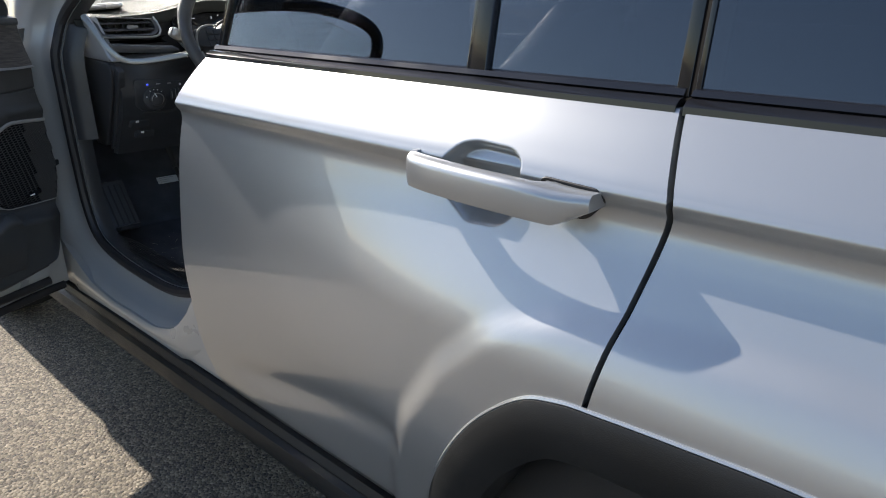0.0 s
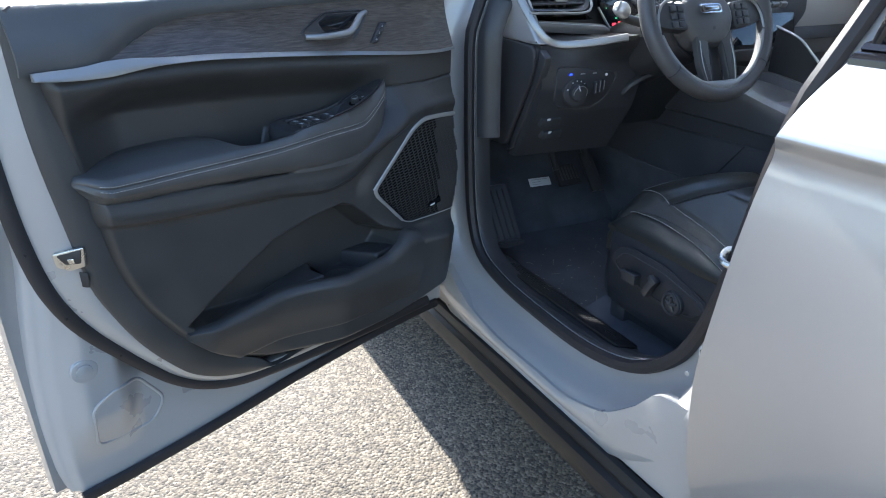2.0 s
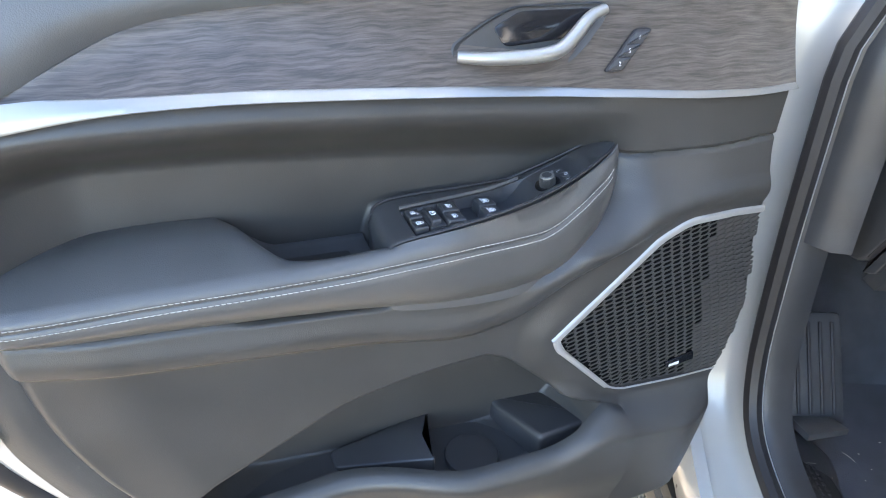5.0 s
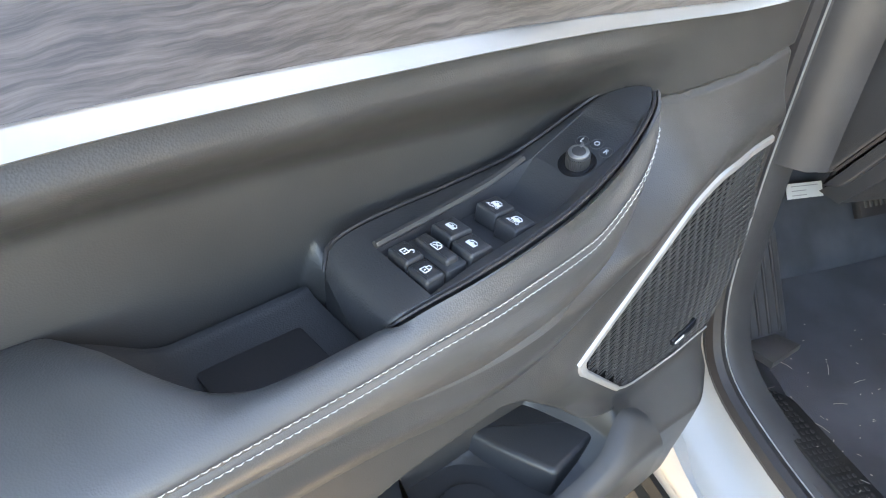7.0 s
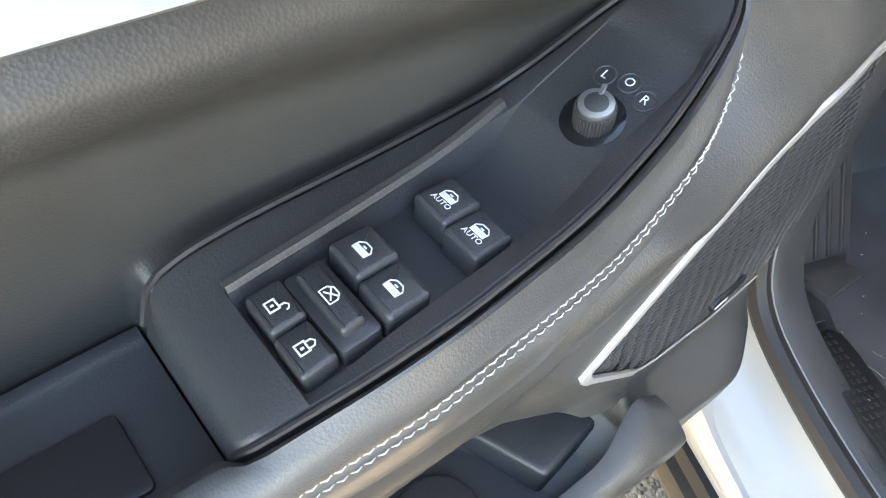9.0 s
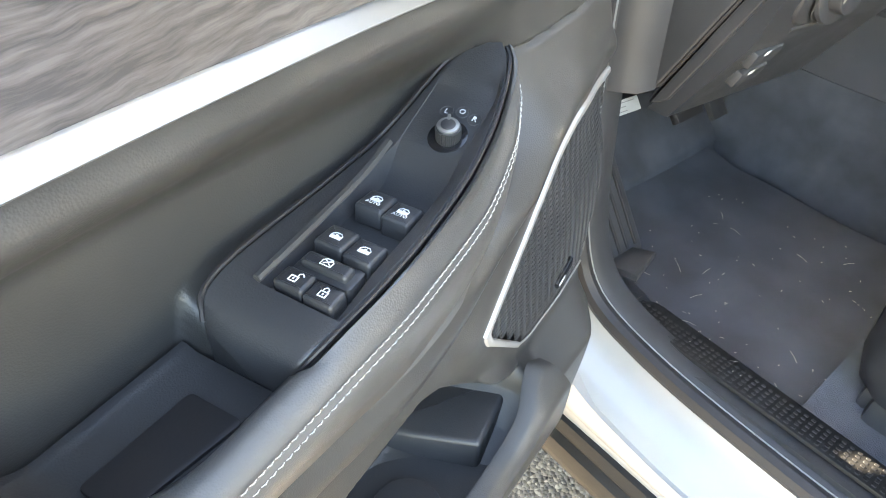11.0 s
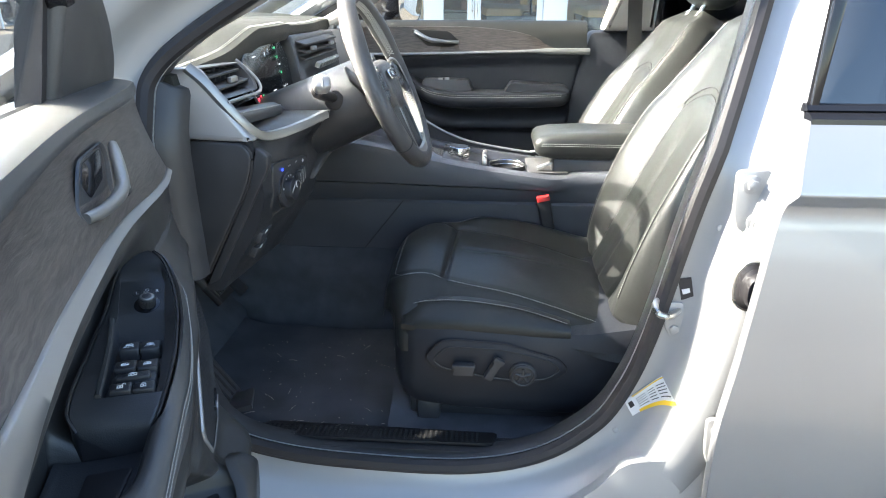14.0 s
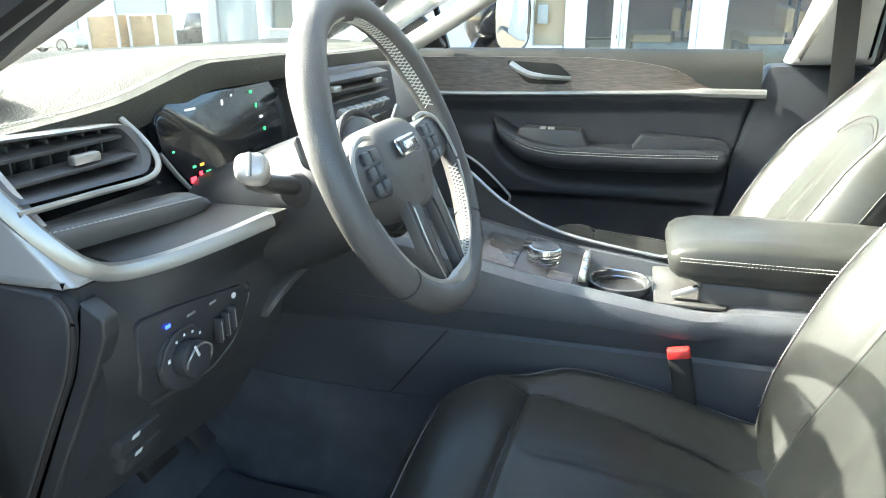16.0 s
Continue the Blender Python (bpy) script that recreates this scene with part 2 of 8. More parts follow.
def round_path(pts, steps=6, closed=False):
    """A smooth Catmull-Rom path through the points."""
    ps = [Vector(p) for p in pts]
    n = len(ps)
    out = []
    for i in range(n if closed else n - 1):
        p0 = ps[(i - 1) % n] if closed or i else ps[0] * 2 - ps[1]
        p1, p2 = ps[i], ps[(i + 1) % n]
        p3 = ps[(i + 2) % n] if closed or i + 2 < n else p2 * 2 - p1
        for k in range(steps):
            t = k / steps
            out.append(0.5 * (2 * p1 + (p2 - p0) * t + (2 * p0 - 5 * p1 + 4 * p2 - p3) * t * t + (3 * p1 - p0 - 3 * p2 + p3) * t ** 3))
    if not closed:
        out.append(ps[-1].copy())
    return out


def sheet(fn, us, vs, thick=None, bm=None):
    """A grid of fn(u, v); thick is a vector or a function that gives the back face."""
    bm = bm or bmesh.new()
    front = [[bm.verts.new(fn(u, v)) for v in vs] for u in us]
    quads = [(i, j) for i in range(len(us) - 1) for j in range(len(vs) - 1)]
    for i, j in quads:
        bm.faces.new((front[i][j], front[i + 1][j], front[i + 1][j + 1], front[i][j + 1]))
    if thick is not None:
        th = Vector(thick)
        back = [[bm.verts.new(v.co + th) for v in row] for row in front]
        for i, j in quads:
            bm.faces.new((back[i][j], back[i][j + 1], back[i + 1][j + 1], back[i + 1][j]))
        nu, nv = len(us) - 1, len(vs) - 1
        for i in range(nu):
            bm.faces.new((front[i][0], back[i][0], back[i + 1][0], front[i + 1][0]))
            bm.faces.new((front[i][nv], front[i + 1][nv], back[i + 1][nv], back[i][nv]))
        for j in range(nv):
            bm.faces.new((front[0][j], front[0][j + 1], back[0][j + 1], back[0][j]))
            bm.faces.new((front[nu][j], back[nu][j], back[nu][j + 1], front[nu][j + 1]))
    return bm


def loft(loops, bm=None, caps=True, closed=False):
    """A skin over loops of equal count."""
    bm = bm or bmesh.new()
    rows = [[bm.verts.new(p) for p in lp] for lp in loops]
    n = len(rows[0])
    pairs = list(zip(rows, rows[1:])) + ([(rows[-1], rows[0])] if closed else [])
    for a, b in pairs:
        for i in range(n):
            k = (i + 1) % n
            bm.faces.new((a[i], a[k], b[k], b[i]))
    if caps and not closed:
        bm.faces.new(rows[0][::-1])
        bm.faces.new(rows[-1])
    return bm


def tube(pts, r, n=8, closed=False, bm=None, flat=1.0, up=(0, 0, 1)):
    """A round bar along a path; r is a number or one per point; flat squashes it along up."""
    ps = [Vector(p) for p in pts]
    loops = []
    for i, p in enumerate(ps):
        a = ps[i - 1] if i or closed else p
        b = ps[(i + 1) % len(ps)] if i + 1 < len(ps) or closed else p
        t = (b - a).normalized()
        side = t.cross(Vector(up))
        side = side.normalized() if side.length > 1e-4 else t.orthogonal().normalized()
        w = side.cross(t)
        rr = r[i] if isinstance(r, (list, tuple)) else r
        loops.append([p + side * (math.cos(6.28319 * k / n) * rr) + w * (math.sin(6.28319 * k / n) * rr * flat) for k in range(n)])
    return loft(loops, bm, closed=closed)


def ribbon(pts, offsets, closed=False, bm=None):
    """A skin through copies of a path: offsets is a list of functions or lists of the shifted paths."""
    bm = bm or bmesh.new()
    rows = [[bm.verts.new(p) for p in o] for o in offsets]
    n = len(rows[0])
    for a, b in zip(rows, rows[1:]):
        for i in range(n if closed else n - 1):
            k = (i + 1) % n
            bm.faces.new((a[i], a[k], b[k], b[i]))
    return bm


def slab(poly, depth, to3, bevel=0.0, bm=None, seg=2):
    """A flat plate with rounded edges: poly in 2D, to3(a, b, c) places it, c from 0 to depth."""
    bm = bm or bmesh.new()
    lo = [bm.verts.new(to3(a, b, 0)) for a, b in poly]
    if bevel <= 0:
        hi = [bm.verts.new(to3(a, b, depth)) for a, b in poly]
        rings = [lo, hi]
    else:
        cx, cy = sum(p[0] for p in poly) / len(poly), sum(p[1] for p in poly) / len(poly)
        n = len(poly)
        inward = []
        area = sum(poly[i][0] * poly[(i + 1) % n][1] - poly[(i + 1) % n][0] * poly[i][1] for i in range(n))
        sg = 1 if area > 0 else -1
        for i in range(n):
            a, b, c = poly[i - 1], poly[i], poly[(i + 1) % n]
            e1 = Vector((b[0] - a[0], b[1] - a[1]))
            e2 = Vector((c[0] - b[0], c[1] - b[1]))
            nn = (Vector((-e1.y, e1.x)).normalized() + Vector((-e2.y, e2.x)).normalized())
            nn = nn.normalized() * sg if nn.length > 1e-6 else Vector((0, 0))
            inward.append(nn)
        rings = [lo]
        for k in range(seg + 1):
            a = 1.5708 * k / seg
            ins, up = bevel * (1 - math.cos(a)), depth - bevel + bevel * math.sin(a)
            rings.append([bm.verts.new(to3(p[0] + w.x * ins, p[1] + w.y * ins, up)) for p, w in zip(poly, inward)])
    for a, b in zip(rings, rings[1:]):
        for i in range(len(poly)):
            k = (i + 1) % len(poly)
            bm.faces.new((a[i], a[k], b[k], b[i]))
    bm.faces.new(lo[::-1])
    bm.faces.new(rings[-1])
    return bm


def rpoly(pts, r, seg=4):
    """A polygon with rounded corners."""
    out = []
    n = len(pts)
    for i in range(n):
        a, b, c = Vector(pts[i - 1]), Vector(pts[i]), Vector(pts[(i + 1) % n])
        ra = min(r, (a - b).length * 0.45, (c - b).length * 0.45)
        p, q = b + (a - b).normalized() * ra, b + (c - b).normalized() * ra
        for k in range(seg + 1):
            t = k / seg
            out.append(tuple(p * (1 - t) ** 2 + b * 2 * t * (1 - t) + q * t * t))
    return out


def rbox(c, size, bevel=0.004, m=None, bm=None, seg=2):
    """A rounded box at c, turned by the matrix m."""
    bm = bm or bmesh.new()
    sx, sy, sz = (s / 2 for s in size)
    b = min(bevel, sx * 0.9, sy * 0.9)
    base = rpoly([(-sx, -sy), (sx, -sy), (sx, sy), (-sx, sy)], b, seg)
    rot = m if m is not None else Matrix.Identity(3)
    off = Vector(c)

    def to3(a, q, z):
        return off + rot @ Vector((a, q, z - sz))
    return slab(base, 2 * sz, to3, min(bevel, sz), bm, seg)


def disc(c, axis, r, depth, bevel=0.001, n=24, bm=None):
    """A short round knob or cap standing on c along axis."""
    ax = Vector(axis).normalized()
    s = ax.orthogonal().normalized()
    w = ax.cross(s)
    off = Vector(c)
    poly = [(r * math.cos(6.28319 * k / n), r * math.sin(6.28319 * k / n)) for k in range(n)]
    return slab(poly, depth, lambda a, b, z: off + s * a + w * b + ax * z, bevel, bm)


def stitches(path, surf_up, length=0.006, gap=0.002, r=0.0006, bm=None):
    """Small threads in a row along a path."""
    bm = bm or bmesh.new()
    ps = [Vector(p) for p in path]
    run, pos = 0.0, 0.0
    segs = []
    for a, b in zip(ps, ps[1:]):
        segs.append((run, (b - a).length, a, b))
        run += (b - a).length

    def at(x):
        for s0, ln, a, b in segs:
            if x <= s0 + ln:
                return a.lerp(b, (x - s0) / max(ln, 1e-9))
        return ps[-1].copy()
    up = Vector(surf_up).normalized()
    while pos + length < run:
        a, b = at(pos), at(pos + length)
        mid = (a + b) / 2 + up * r
        tube([a - up * r, mid, b - up * r], [r * 0.6, r, r * 0.6], 5, bm=bm, up=up)
        pos += length + gap
    return bm


# ---- ground ----
def ground():
    bm = bmesh.new()
    sheet(lambda u, v: Vector((u, v, 0)), [-2500, -200, -30, -8, -4, -2, 0, 2, 8, 30, 200, 2500], [-2500, -200, -30, -6, -2, 0, 2, 6, 30, 200, 2500], (0, 0, -0.3), bm)
    g = part("ground", bm, ASPHALT)
    tagged(g, "pale worn asphalt car park, coarse sunlit grain", "ground", kind="structure")


ground()

# ---- the car's shell ----
CAR = thing("suv", "silver-white suv standing on asphalt, front door open", "car", (-0.6, 1.66, 0))
YC = 1.66
ARCH = (0.03, 0.40)
ARCHP = [(-0.415, 0.44), (-0.381, 0.560), (-0.322, 0.680), (-0.264, 0.771), (-0.198, 0.834), (-0.146, 0.854), (-0.09, 0.860), (0.0, 0.866), (0.09, 0.870), (0.17, 0.866), (0.27, 0.840), (0.36, 0.775), (0.43, 0.67), (0.47, 0.54), (0.485, 0.44)]
BELT = 1.163


def gap_x(z):
    """The shut line behind the rear door."""
    if z < 1.08:
        return -0.075 - 0.17 * (1.08 - z)
    return -0.075 - 0.30 * (z - 1.08) if z < 1.17 else -0.102 - 0.04 * (z - 1.17)


SIDE = [(0.40, 0.06), (0.46, 0.028), (0.54, 0.012), (0.65, 0.002), (0.78, -0.004), (0.90, 0.0), (0.98, 0.006), (1.025, 0.012), (1.048, 0.015), (1.060, 0.013), (1.070, 0.005), (1.079, -0.001), (1.088, 0.003), (1.11, 0.018), (1.14, 0.042), (1.163, 0.064)]
SCOOP = [(-0.374, 1.080), (-0.352, 1.101), (-0.330, 1.106), (-0.275, 1.104), (-0.258, 1.094), (-0.254, 1.076), (-0.262, 1.030), (-0.285, 1.008), (-0.335, 1.004), (-0.378, 1.030)]


def near_edge(poly, x, y):
    best, c, n = 9, False, len(poly)
    for i in range(n):
        (x1, y1), (x2, y2) = poly[i], poly[(i + 1) % n]
        dx, dy = x2 - x1, y2 - y1
        t = max(0, min(1, ((x - x1) * dx + (y - y1) * dy) / (dx * dx + dy * dy)))
        best = min(best, math.hypot(x - x1 - t * dx, y - y1 - t * dy))
        if (y1 > y) != (y2 > y) and x < dx * (y - y1) / dy + x1:
            c = not c
    return best if c else -best


SCOOP = rpoly(SCOOP, 0.010, 4)


def side_y(x, z, scoop=True):
    """The outer skin of the car's left side."""
    y = 0.79 + lerp(SIDE, z)
    if z < 1.0 and x > -0.6:
        y -= 0.010 * sstep(0.105, 0.066, max(0, -near_edge(ARCHP, x, z)))
    y -= 0.055 * sstep(-0.95, -0.12, x) * sstep(1.052, 0.87, z) * sstep(0.45, 0.72, z)
    # lower pressed line rising to the wheel arch
    y += 0.010 * math.exp(-((z - 0.53 - 0.10 * sstep(-1.0, -0.45, x)) / 0.028) ** 2) * sstep(-1.05, -0.85, x) * sstep(-0.4, -0.5, x)
    if scoop and -0.39 < x < -0.23 and 0.99 < z < 1.12:
        y += 0.024 * sstep(-0.002, 0.014, near_edge(SCOOP, x, z))
    return y


def arch_z(x, low):
    return max(low, lerp(ARCHP, x)) if ARCHP[0][0] < x < ARCHP[-1][0] else low


ZROWS = span(0, 0.52, 24)[:-1] + span(0.52, 0.94, 210)[:-1] + span(0.94, 1.0, 10)


def skin(x0, x1, us, low):
    """A body panel between two edge curves, cut by the wheel arch."""

    def fn(u, v):
        z = low + (BELT - low) * v
        a, b = x0(z), x1(z)
        x = a + (b - a) * u
        zb = arch_z(x, low)
        z = zb + (BELT - zb) * v
        x = x0(z) + (x1(z) - x0(z)) * u
        return Vector((x, side_y(x, z), z))
    return sheet(fn, us, ZROWS, (0, 0.022, 0))


FRONT_EDGE = [(0.44, -1.055), (0.50, -1.072), (0.58, -1.088), (0.70, -1.092), (0.84, -1.079), (0.95, -1.067), (1.02, -1.058), (1.06, -1.050), (1.079, -1.043), (1.11, -1.036), (1.163, -1.018)]
rear_door = part("rear_door", skin(lambda z: lerp(FRONT_EDGE, z), lambda z: gap_x(z) - 0.0035, span(0, 0.655, 60)[:-1] + span(0.655, 0.86, 140)[:-1] + span(0.86, 1, 16), 0.44), PAINT, CAR, "silver-white closed rear door with sharp shoulder crease", 75)
quarter = part("rear_quarter_panel", skin(lambda z: gap_x(z) + 0.0035, lambda z: 1.5, span(0, 1, 110), 0.44), PAINT, CAR, "", 75)
part("gap_seal", sheet(lambda u, v: Vector((gap_x(v) + u, side_y(gap_x(v), v) + 0.024, v)), [-0.02, 0.02], span(0.88, 1.16, 20), (0, 0.01, 0)), RUBBER, CAR)
part("gap_seal", sheet(lambda u, v: Vector((gap_x(v) + u, 0.905 + 0.25 * (v - 1.19), v)), [-0.02, 0.02], span(1.165, 1.6, 10), (0, 0.01, 0)), RUBBER, CAR)


def arch_trim():
    """Black cladding round the rear wheel opening, in two lengths, with a thin bright lip."""
    path = round_path([(a, 0, b) for a, b in ARCHP], 5)
    cut = [p.x for p in path].index(min((p.x for p in path), key=lambda v: abs(v + 0.118)))
    for seg in (path[:cut + 1], path[cut:]):
        loops = []
        for p in seg:
            n = (Vector((ARCH[0], 0, ARCH[1])) - p).normalized()
            y = side_y(p.x, p.z + 0.004)
            loops.append([Vector((p.x + n.x * r, y + dy, p.z + n.z * r)) for r, dy in ((-0.002, 0.012), (0.002, -0.004), (0.010, -0.008), (0.060, -0.010), (0.075, -0.002), (0.08, 0.03), (0.08, 0.15), (-0.002, 0.15))])
        part("wheel_arch_trim", loft(loops), CLAD, CAR, "black moulded wheel arch cladding")
    part("arch_lip", tube([Vector((p.x, side_y(p.x, p.z + 0.004) - 0.0005, p.z)) for p in path], 0.003, 6), PAINT, CAR)
    loops = []
    for a in span(radians(200), radians(-20), 30):
        loops.append([Vector((ARCH[0] + 0.49 * math.cos(a), y, ARCH[1] + 0.46 * math.sin(a))) for y in (0.88, 1.25, 1.26, 0.881)])
    part("wheel_liner", loft(loops), CLAD, CAR)


arch_trim()


def wheel(cx, cy, sgn):
    bm = bmesh.new()
    prof = [(0.24, 0.10), (0.30, 0.115), (0.355, 0.11), (0.375, 0.09), (0.38, 0.05), (0.38, -0.05), (0.375, -0.09), (0.355, -0.11), (0.30, -0.115), (0.24, -0.10)]
    loops = [[Vector((cx + r * math.cos(a), cy + w, 0.382 + r * math.sin(a))) for r, w in prof] for a in span(0, 6.28319, 49)[:-1]]
    loft(loops, bm, closed=True)
    w = part("wheel", bm, TYRE, CAR)
    bm = bmesh.new()
    for k in range(5):
        a = k * 1.2566 + 0.3
        d = Vector((math.cos(a), 0, math.sin(a)))
        tube([Vector((cx, cy - 0.06 * sgn, 0.382)) + d * 0.03, Vector((cx, cy - 0.075 * sgn, 0.382)) + d * 0.25], [0.035, 0.02], 8, bm=bm)
    tube([Vector((cx + 0.245 * math.cos(a), cy - 0.08 * sgn, 0.382 + 0.245 * math.sin(a))) for a in span(0, 6.28319, 41)[:-1]], 0.014, 8, True, bm)
    part("rim", bm, STEEL, w)


wheel(0.0, 0.93, 1)
wheel(-2.96, 0.93, 1)
wheel(0.0, 2.39, -1)
wheel(-2.96, 2.39, -1)


def handle():
    """The rear door's pull over its scooped recess."""
    yb = 0.79
    path = round_path([(-0.416, yb - 0.010, 1.064), (-0.405, yb - 0.022, 1.064), (-0.37, yb - 0.030, 1.064), (-0.30, yb - 0.034, 1.063), (-0.235, yb - 0.033, 1.062), (-0.19, yb - 0.027, 1.060), (-0.150, yb - 0.018, 1.061)], 5)
    loops = []
    for i, p in enumerate(path):
        k = i / (len(path) - 1)
        h = 0.0215
        top = h - 0.004 * sstep(0.6, 1.0, k)
        bot = h * (1 - 0.95 * max(0, (k - 0.84) / 0.16))
        th = 0.012 * (1 - 0.4 * abs(2 * k - 1) ** 3)
        inn = th + 0.022 * (sstep(0.70, 0.78, k) + sstep(0.12, 0.05, k))
        sec = [(-th * 0.2, top), (-th * 0.85, top - 0.004), (-th * 1.0, top - 0.010), (-th * 0.95, -bot * 0.5), (-th * 0.75, -bot * 0.9), (0, -bot), (inn * 0.9, -bot * 0.9), (inn, -bot * 0.2), (inn, top - 0.008), (inn * 0.9, top - 0.001)]
        loops.append([p + Vector((0, a, b)) for a, b in sec])
    part("door_handle", loft(loops), PAINT, rear_door, "body-colour pull handle", 50)
    bm = bmesh.new()
    o = [(x, z) for x, z in rpoly([(-0.225, 1.0835), (-0.152, 1.081), (-0.147, 1.066), (-0.172, 1.039), (-0.225, 1.037)], 0.008, 4)]
    slab(o, 0.006, lambda a, b, c: Vector((a, side_y(a, b, False) + 0.004 - c, b)), 0.001, bm)
    part("handle_gasket", bm, RUBBER, rear_door)


handle()


def strip(name, prof, x0, x1, mtl, parent, n=30, label="", yfn=None):
    """A moulding along the car with a constant section of (y, z)."""
    loops = [[Vector((x, y + (yfn(x) if yfn else 0), z)) for y, z in prof] for x in span(x0, x1, n)]
    return part(name, loft(loops), mtl, parent, label)


for a, b, par in ((-1.018, gap_x(1.2) - 0.004, rear_door), (gap_x(1.2) + 0.004, 1.45, quarter)):
    strip("belt_moulding", [(0.860, 1.152), (0.850, 1.157), (0.851, 1.166), (0.860, 1.172), (0.876, 1.173), (0.876, 1.152)], a, b, BLACKGLOSS, par)
    strip("belt_rubber", [(0.873, 1.171), (0.868, 1.175), (0.873, 1.181), (0.886, 1.183), (0.891, 1.171)], a, b, BLACKGLOSS, par)
strip("sill_cladding", [(0.90, 0.392), (0.866, 0.396), (0.850, 0.410), (0.838, 0.408), (0.831, 0.392), (0.838, 0.384), (0.839, 0.376), (0.828, 0.368), (0.823, 0.346), (0.829, 0.322), (0.85, 0.302), (0.92, 0.292), (0.95, 0.30), (0.95, 0.392)], -2.55, -0.425, CLAD, CAR, 40, "black moulded plastic sill cladding")


def lean(z):
    return 0.93 + 0.36 * max(0, z - 1.1)


def pane(name, poly, y0, mtl, parent, depth=0.004, slope=0.25):
    bm = slab(poly, depth, lambda a, b, c: Vector((a, y0 + slope * (b - 1.19) + c, b)), 0)
    ob = part(name, bm, mtl, parent)
    ob.visible_shadow = False
    return ob


pane("window_pane", [(-1.008, 1.175), (-0.405, 1.175), (-0.425, 1.575), (-0.93, 1.575)], 0.884, TINT, rear_door)
pane("window_pane", [(-0.375, 1.175), (-0.118, 1.175), (-0.133, 1.56), (-0.395, 1.575)], 0.884, TINT, rear_door)
pane("quarter_window", [(-0.092, 1.175), (1.1, 1.175), (0.75, 1.5), (-0.107, 1.55)], 0.882, TINT, quarter)


def bar(name, poly, depth, mtl, parent, y0=0.876, bev=0.004, slope=0.25, label=""):
    return part(name, slab(poly, depth, lambda a, b, c: Vector((a, y0 + depth + slope * (b - 1.19) - c, b)), bev), mtl, parent, label)


bar("window_divider", [(-0.407, 1.173), (-0.373, 1.173), (-0.393, 1.58), (-0.427, 1.58)], 0.016, BLACKGLOSS, rear_door)
bar("window_frame", [(-0.119, 1.173), (-0.1045, 1.173), (-0.121, 1.61), (-0.134, 1.61)], 0.007, BLACKGLOSS, rear_door, 0.879, 0.001)
bar("window_frame", [(-0.099, 1.173), (-0.093, 1.173), (-0.108, 1.61), (-0.114, 1.61)], 0.007, BLACKGLOSS, quarter, 0.879, 0.001)
bar("window_frame", [(-1.014, 1.173), (-1.002, 1.173), (-0.925, 1.58), (-0.95, 1.62)], 0.012, BLACKGLOSS, rear_door)
bar("window_frame", [(-1.005, 1.575), (-0.06, 1.57), (-0.06, 1.63), (-1.005, 1.63)], 0.02, BLACKGLOSS, rear_door)

# ---- the front door's opening ----
OPEN = [(-1.975, 1.14), (-1.973, 0.95), (-1.966, 0.80), (-1.948, 0.655), (-1.902, 0.570), (-1.80, 0.534), (-1.65, 0.520), (-1.47, 0.520), (-1.34, 0.552), (-1.25, 0.618), (-1.205, 0.69), (-1.170, 0.80), (-1.124, 1.03), (-1.072, 1.22), (-1.02, 1.42), (-0.995, 1.55), (-1.06, 1.605), (-1.22, 1.60), (-1.42, 1.54), (-1.60, 1.442), (-1.78, 1.337), (-1.90, 1.262), (-1.963, 1.205)]
loop = [Vector((p.x, 0, p.y)) for p in round_path([(a, b, 0) for a, b in OPEN], 5, True)]
LN = []
for i, p in enumerate(loop):
    t = (loop[(i + 1) % len(loop)] - loop[i - 1]).normalized()
    LN.append(Vector((t.z, 0, -t.x)))
if LN[40].z > 0:
    LN = [-q for q in LN]


def ring(off, dy):
    return [Vector((p.x + q.x * off, lean(p.z) + dy, p.z + q.z * off)) for p, q in zip(loop, LN)]


part("door_jamb", ribbon(loop, [ring(o, d) for o, d in ((-0.012, 0.004), (0.006, 0.002), (0.02, -0.004), (0.038, -0.010), (0.052, -0.028), (0.060, -0.052), (0.072, -0.072), (0.10, -0.082), (0.15, -0.085), (0.17, -0.06))], True), JAMB, CAR, "silver-white painted door jamb and sill", 60)
SILLTOP = [(-2.02, 0.57), (-1.90, 0.50), (-1.80, 0.460), (-1.65, 0.445), (-1.47, 0.445), (-1.34, 0.475), (-1.25, 0.545), (-1.20, 0.60), (-1.03, 0.62)]
part("sill_panel", sheet(lambda u, v: Vector((-2.02 + 0.99 * u, 0.850 - 0.006 * math.sin(3.14 * v), 0.415 + (lerp(SILLTOP, -2.02 + 0.99 * u) - 0.415) * v)), span(0, 1, 60), span(0, 1, 8), (0, 0.02, 0)), JAMB, CAR, "silver-white painted outer sill")
part("door_seal", tube(ring(0.0, -0.006), 0.0135, 8, True, up=(0, 1, 0)), RUBBER, CAR, "black rubber door seal")
front = [i for i, p in enumerate(loop) if p.x < -1.80 and 0.84 < p.z < 1.20]
cutp = next((k for k in range(1, len(front)) if front[k] - front[k - 1] != 1), 0)
front = front[cutp:] + front[:cutp]
part("pillar_lower_trim", loft([[ring(o, d)[i] for o, d in ((-0.010, 0.010), (-0.022, 0.016), (-0.040, 0.030), (-0.046, 0.055), (-0.03, 0.06))] for i in front]), PLASTIC, CAR, "charcoal lower pillar trim", 60)
part("opening_trim", ribbon(loop, [ring(-0.004, 0.0), ring(-0.010, 0.008), ring(-0.011, 0.03), ring(-0.006, 0.05)], True), PLASTIC, CAR)


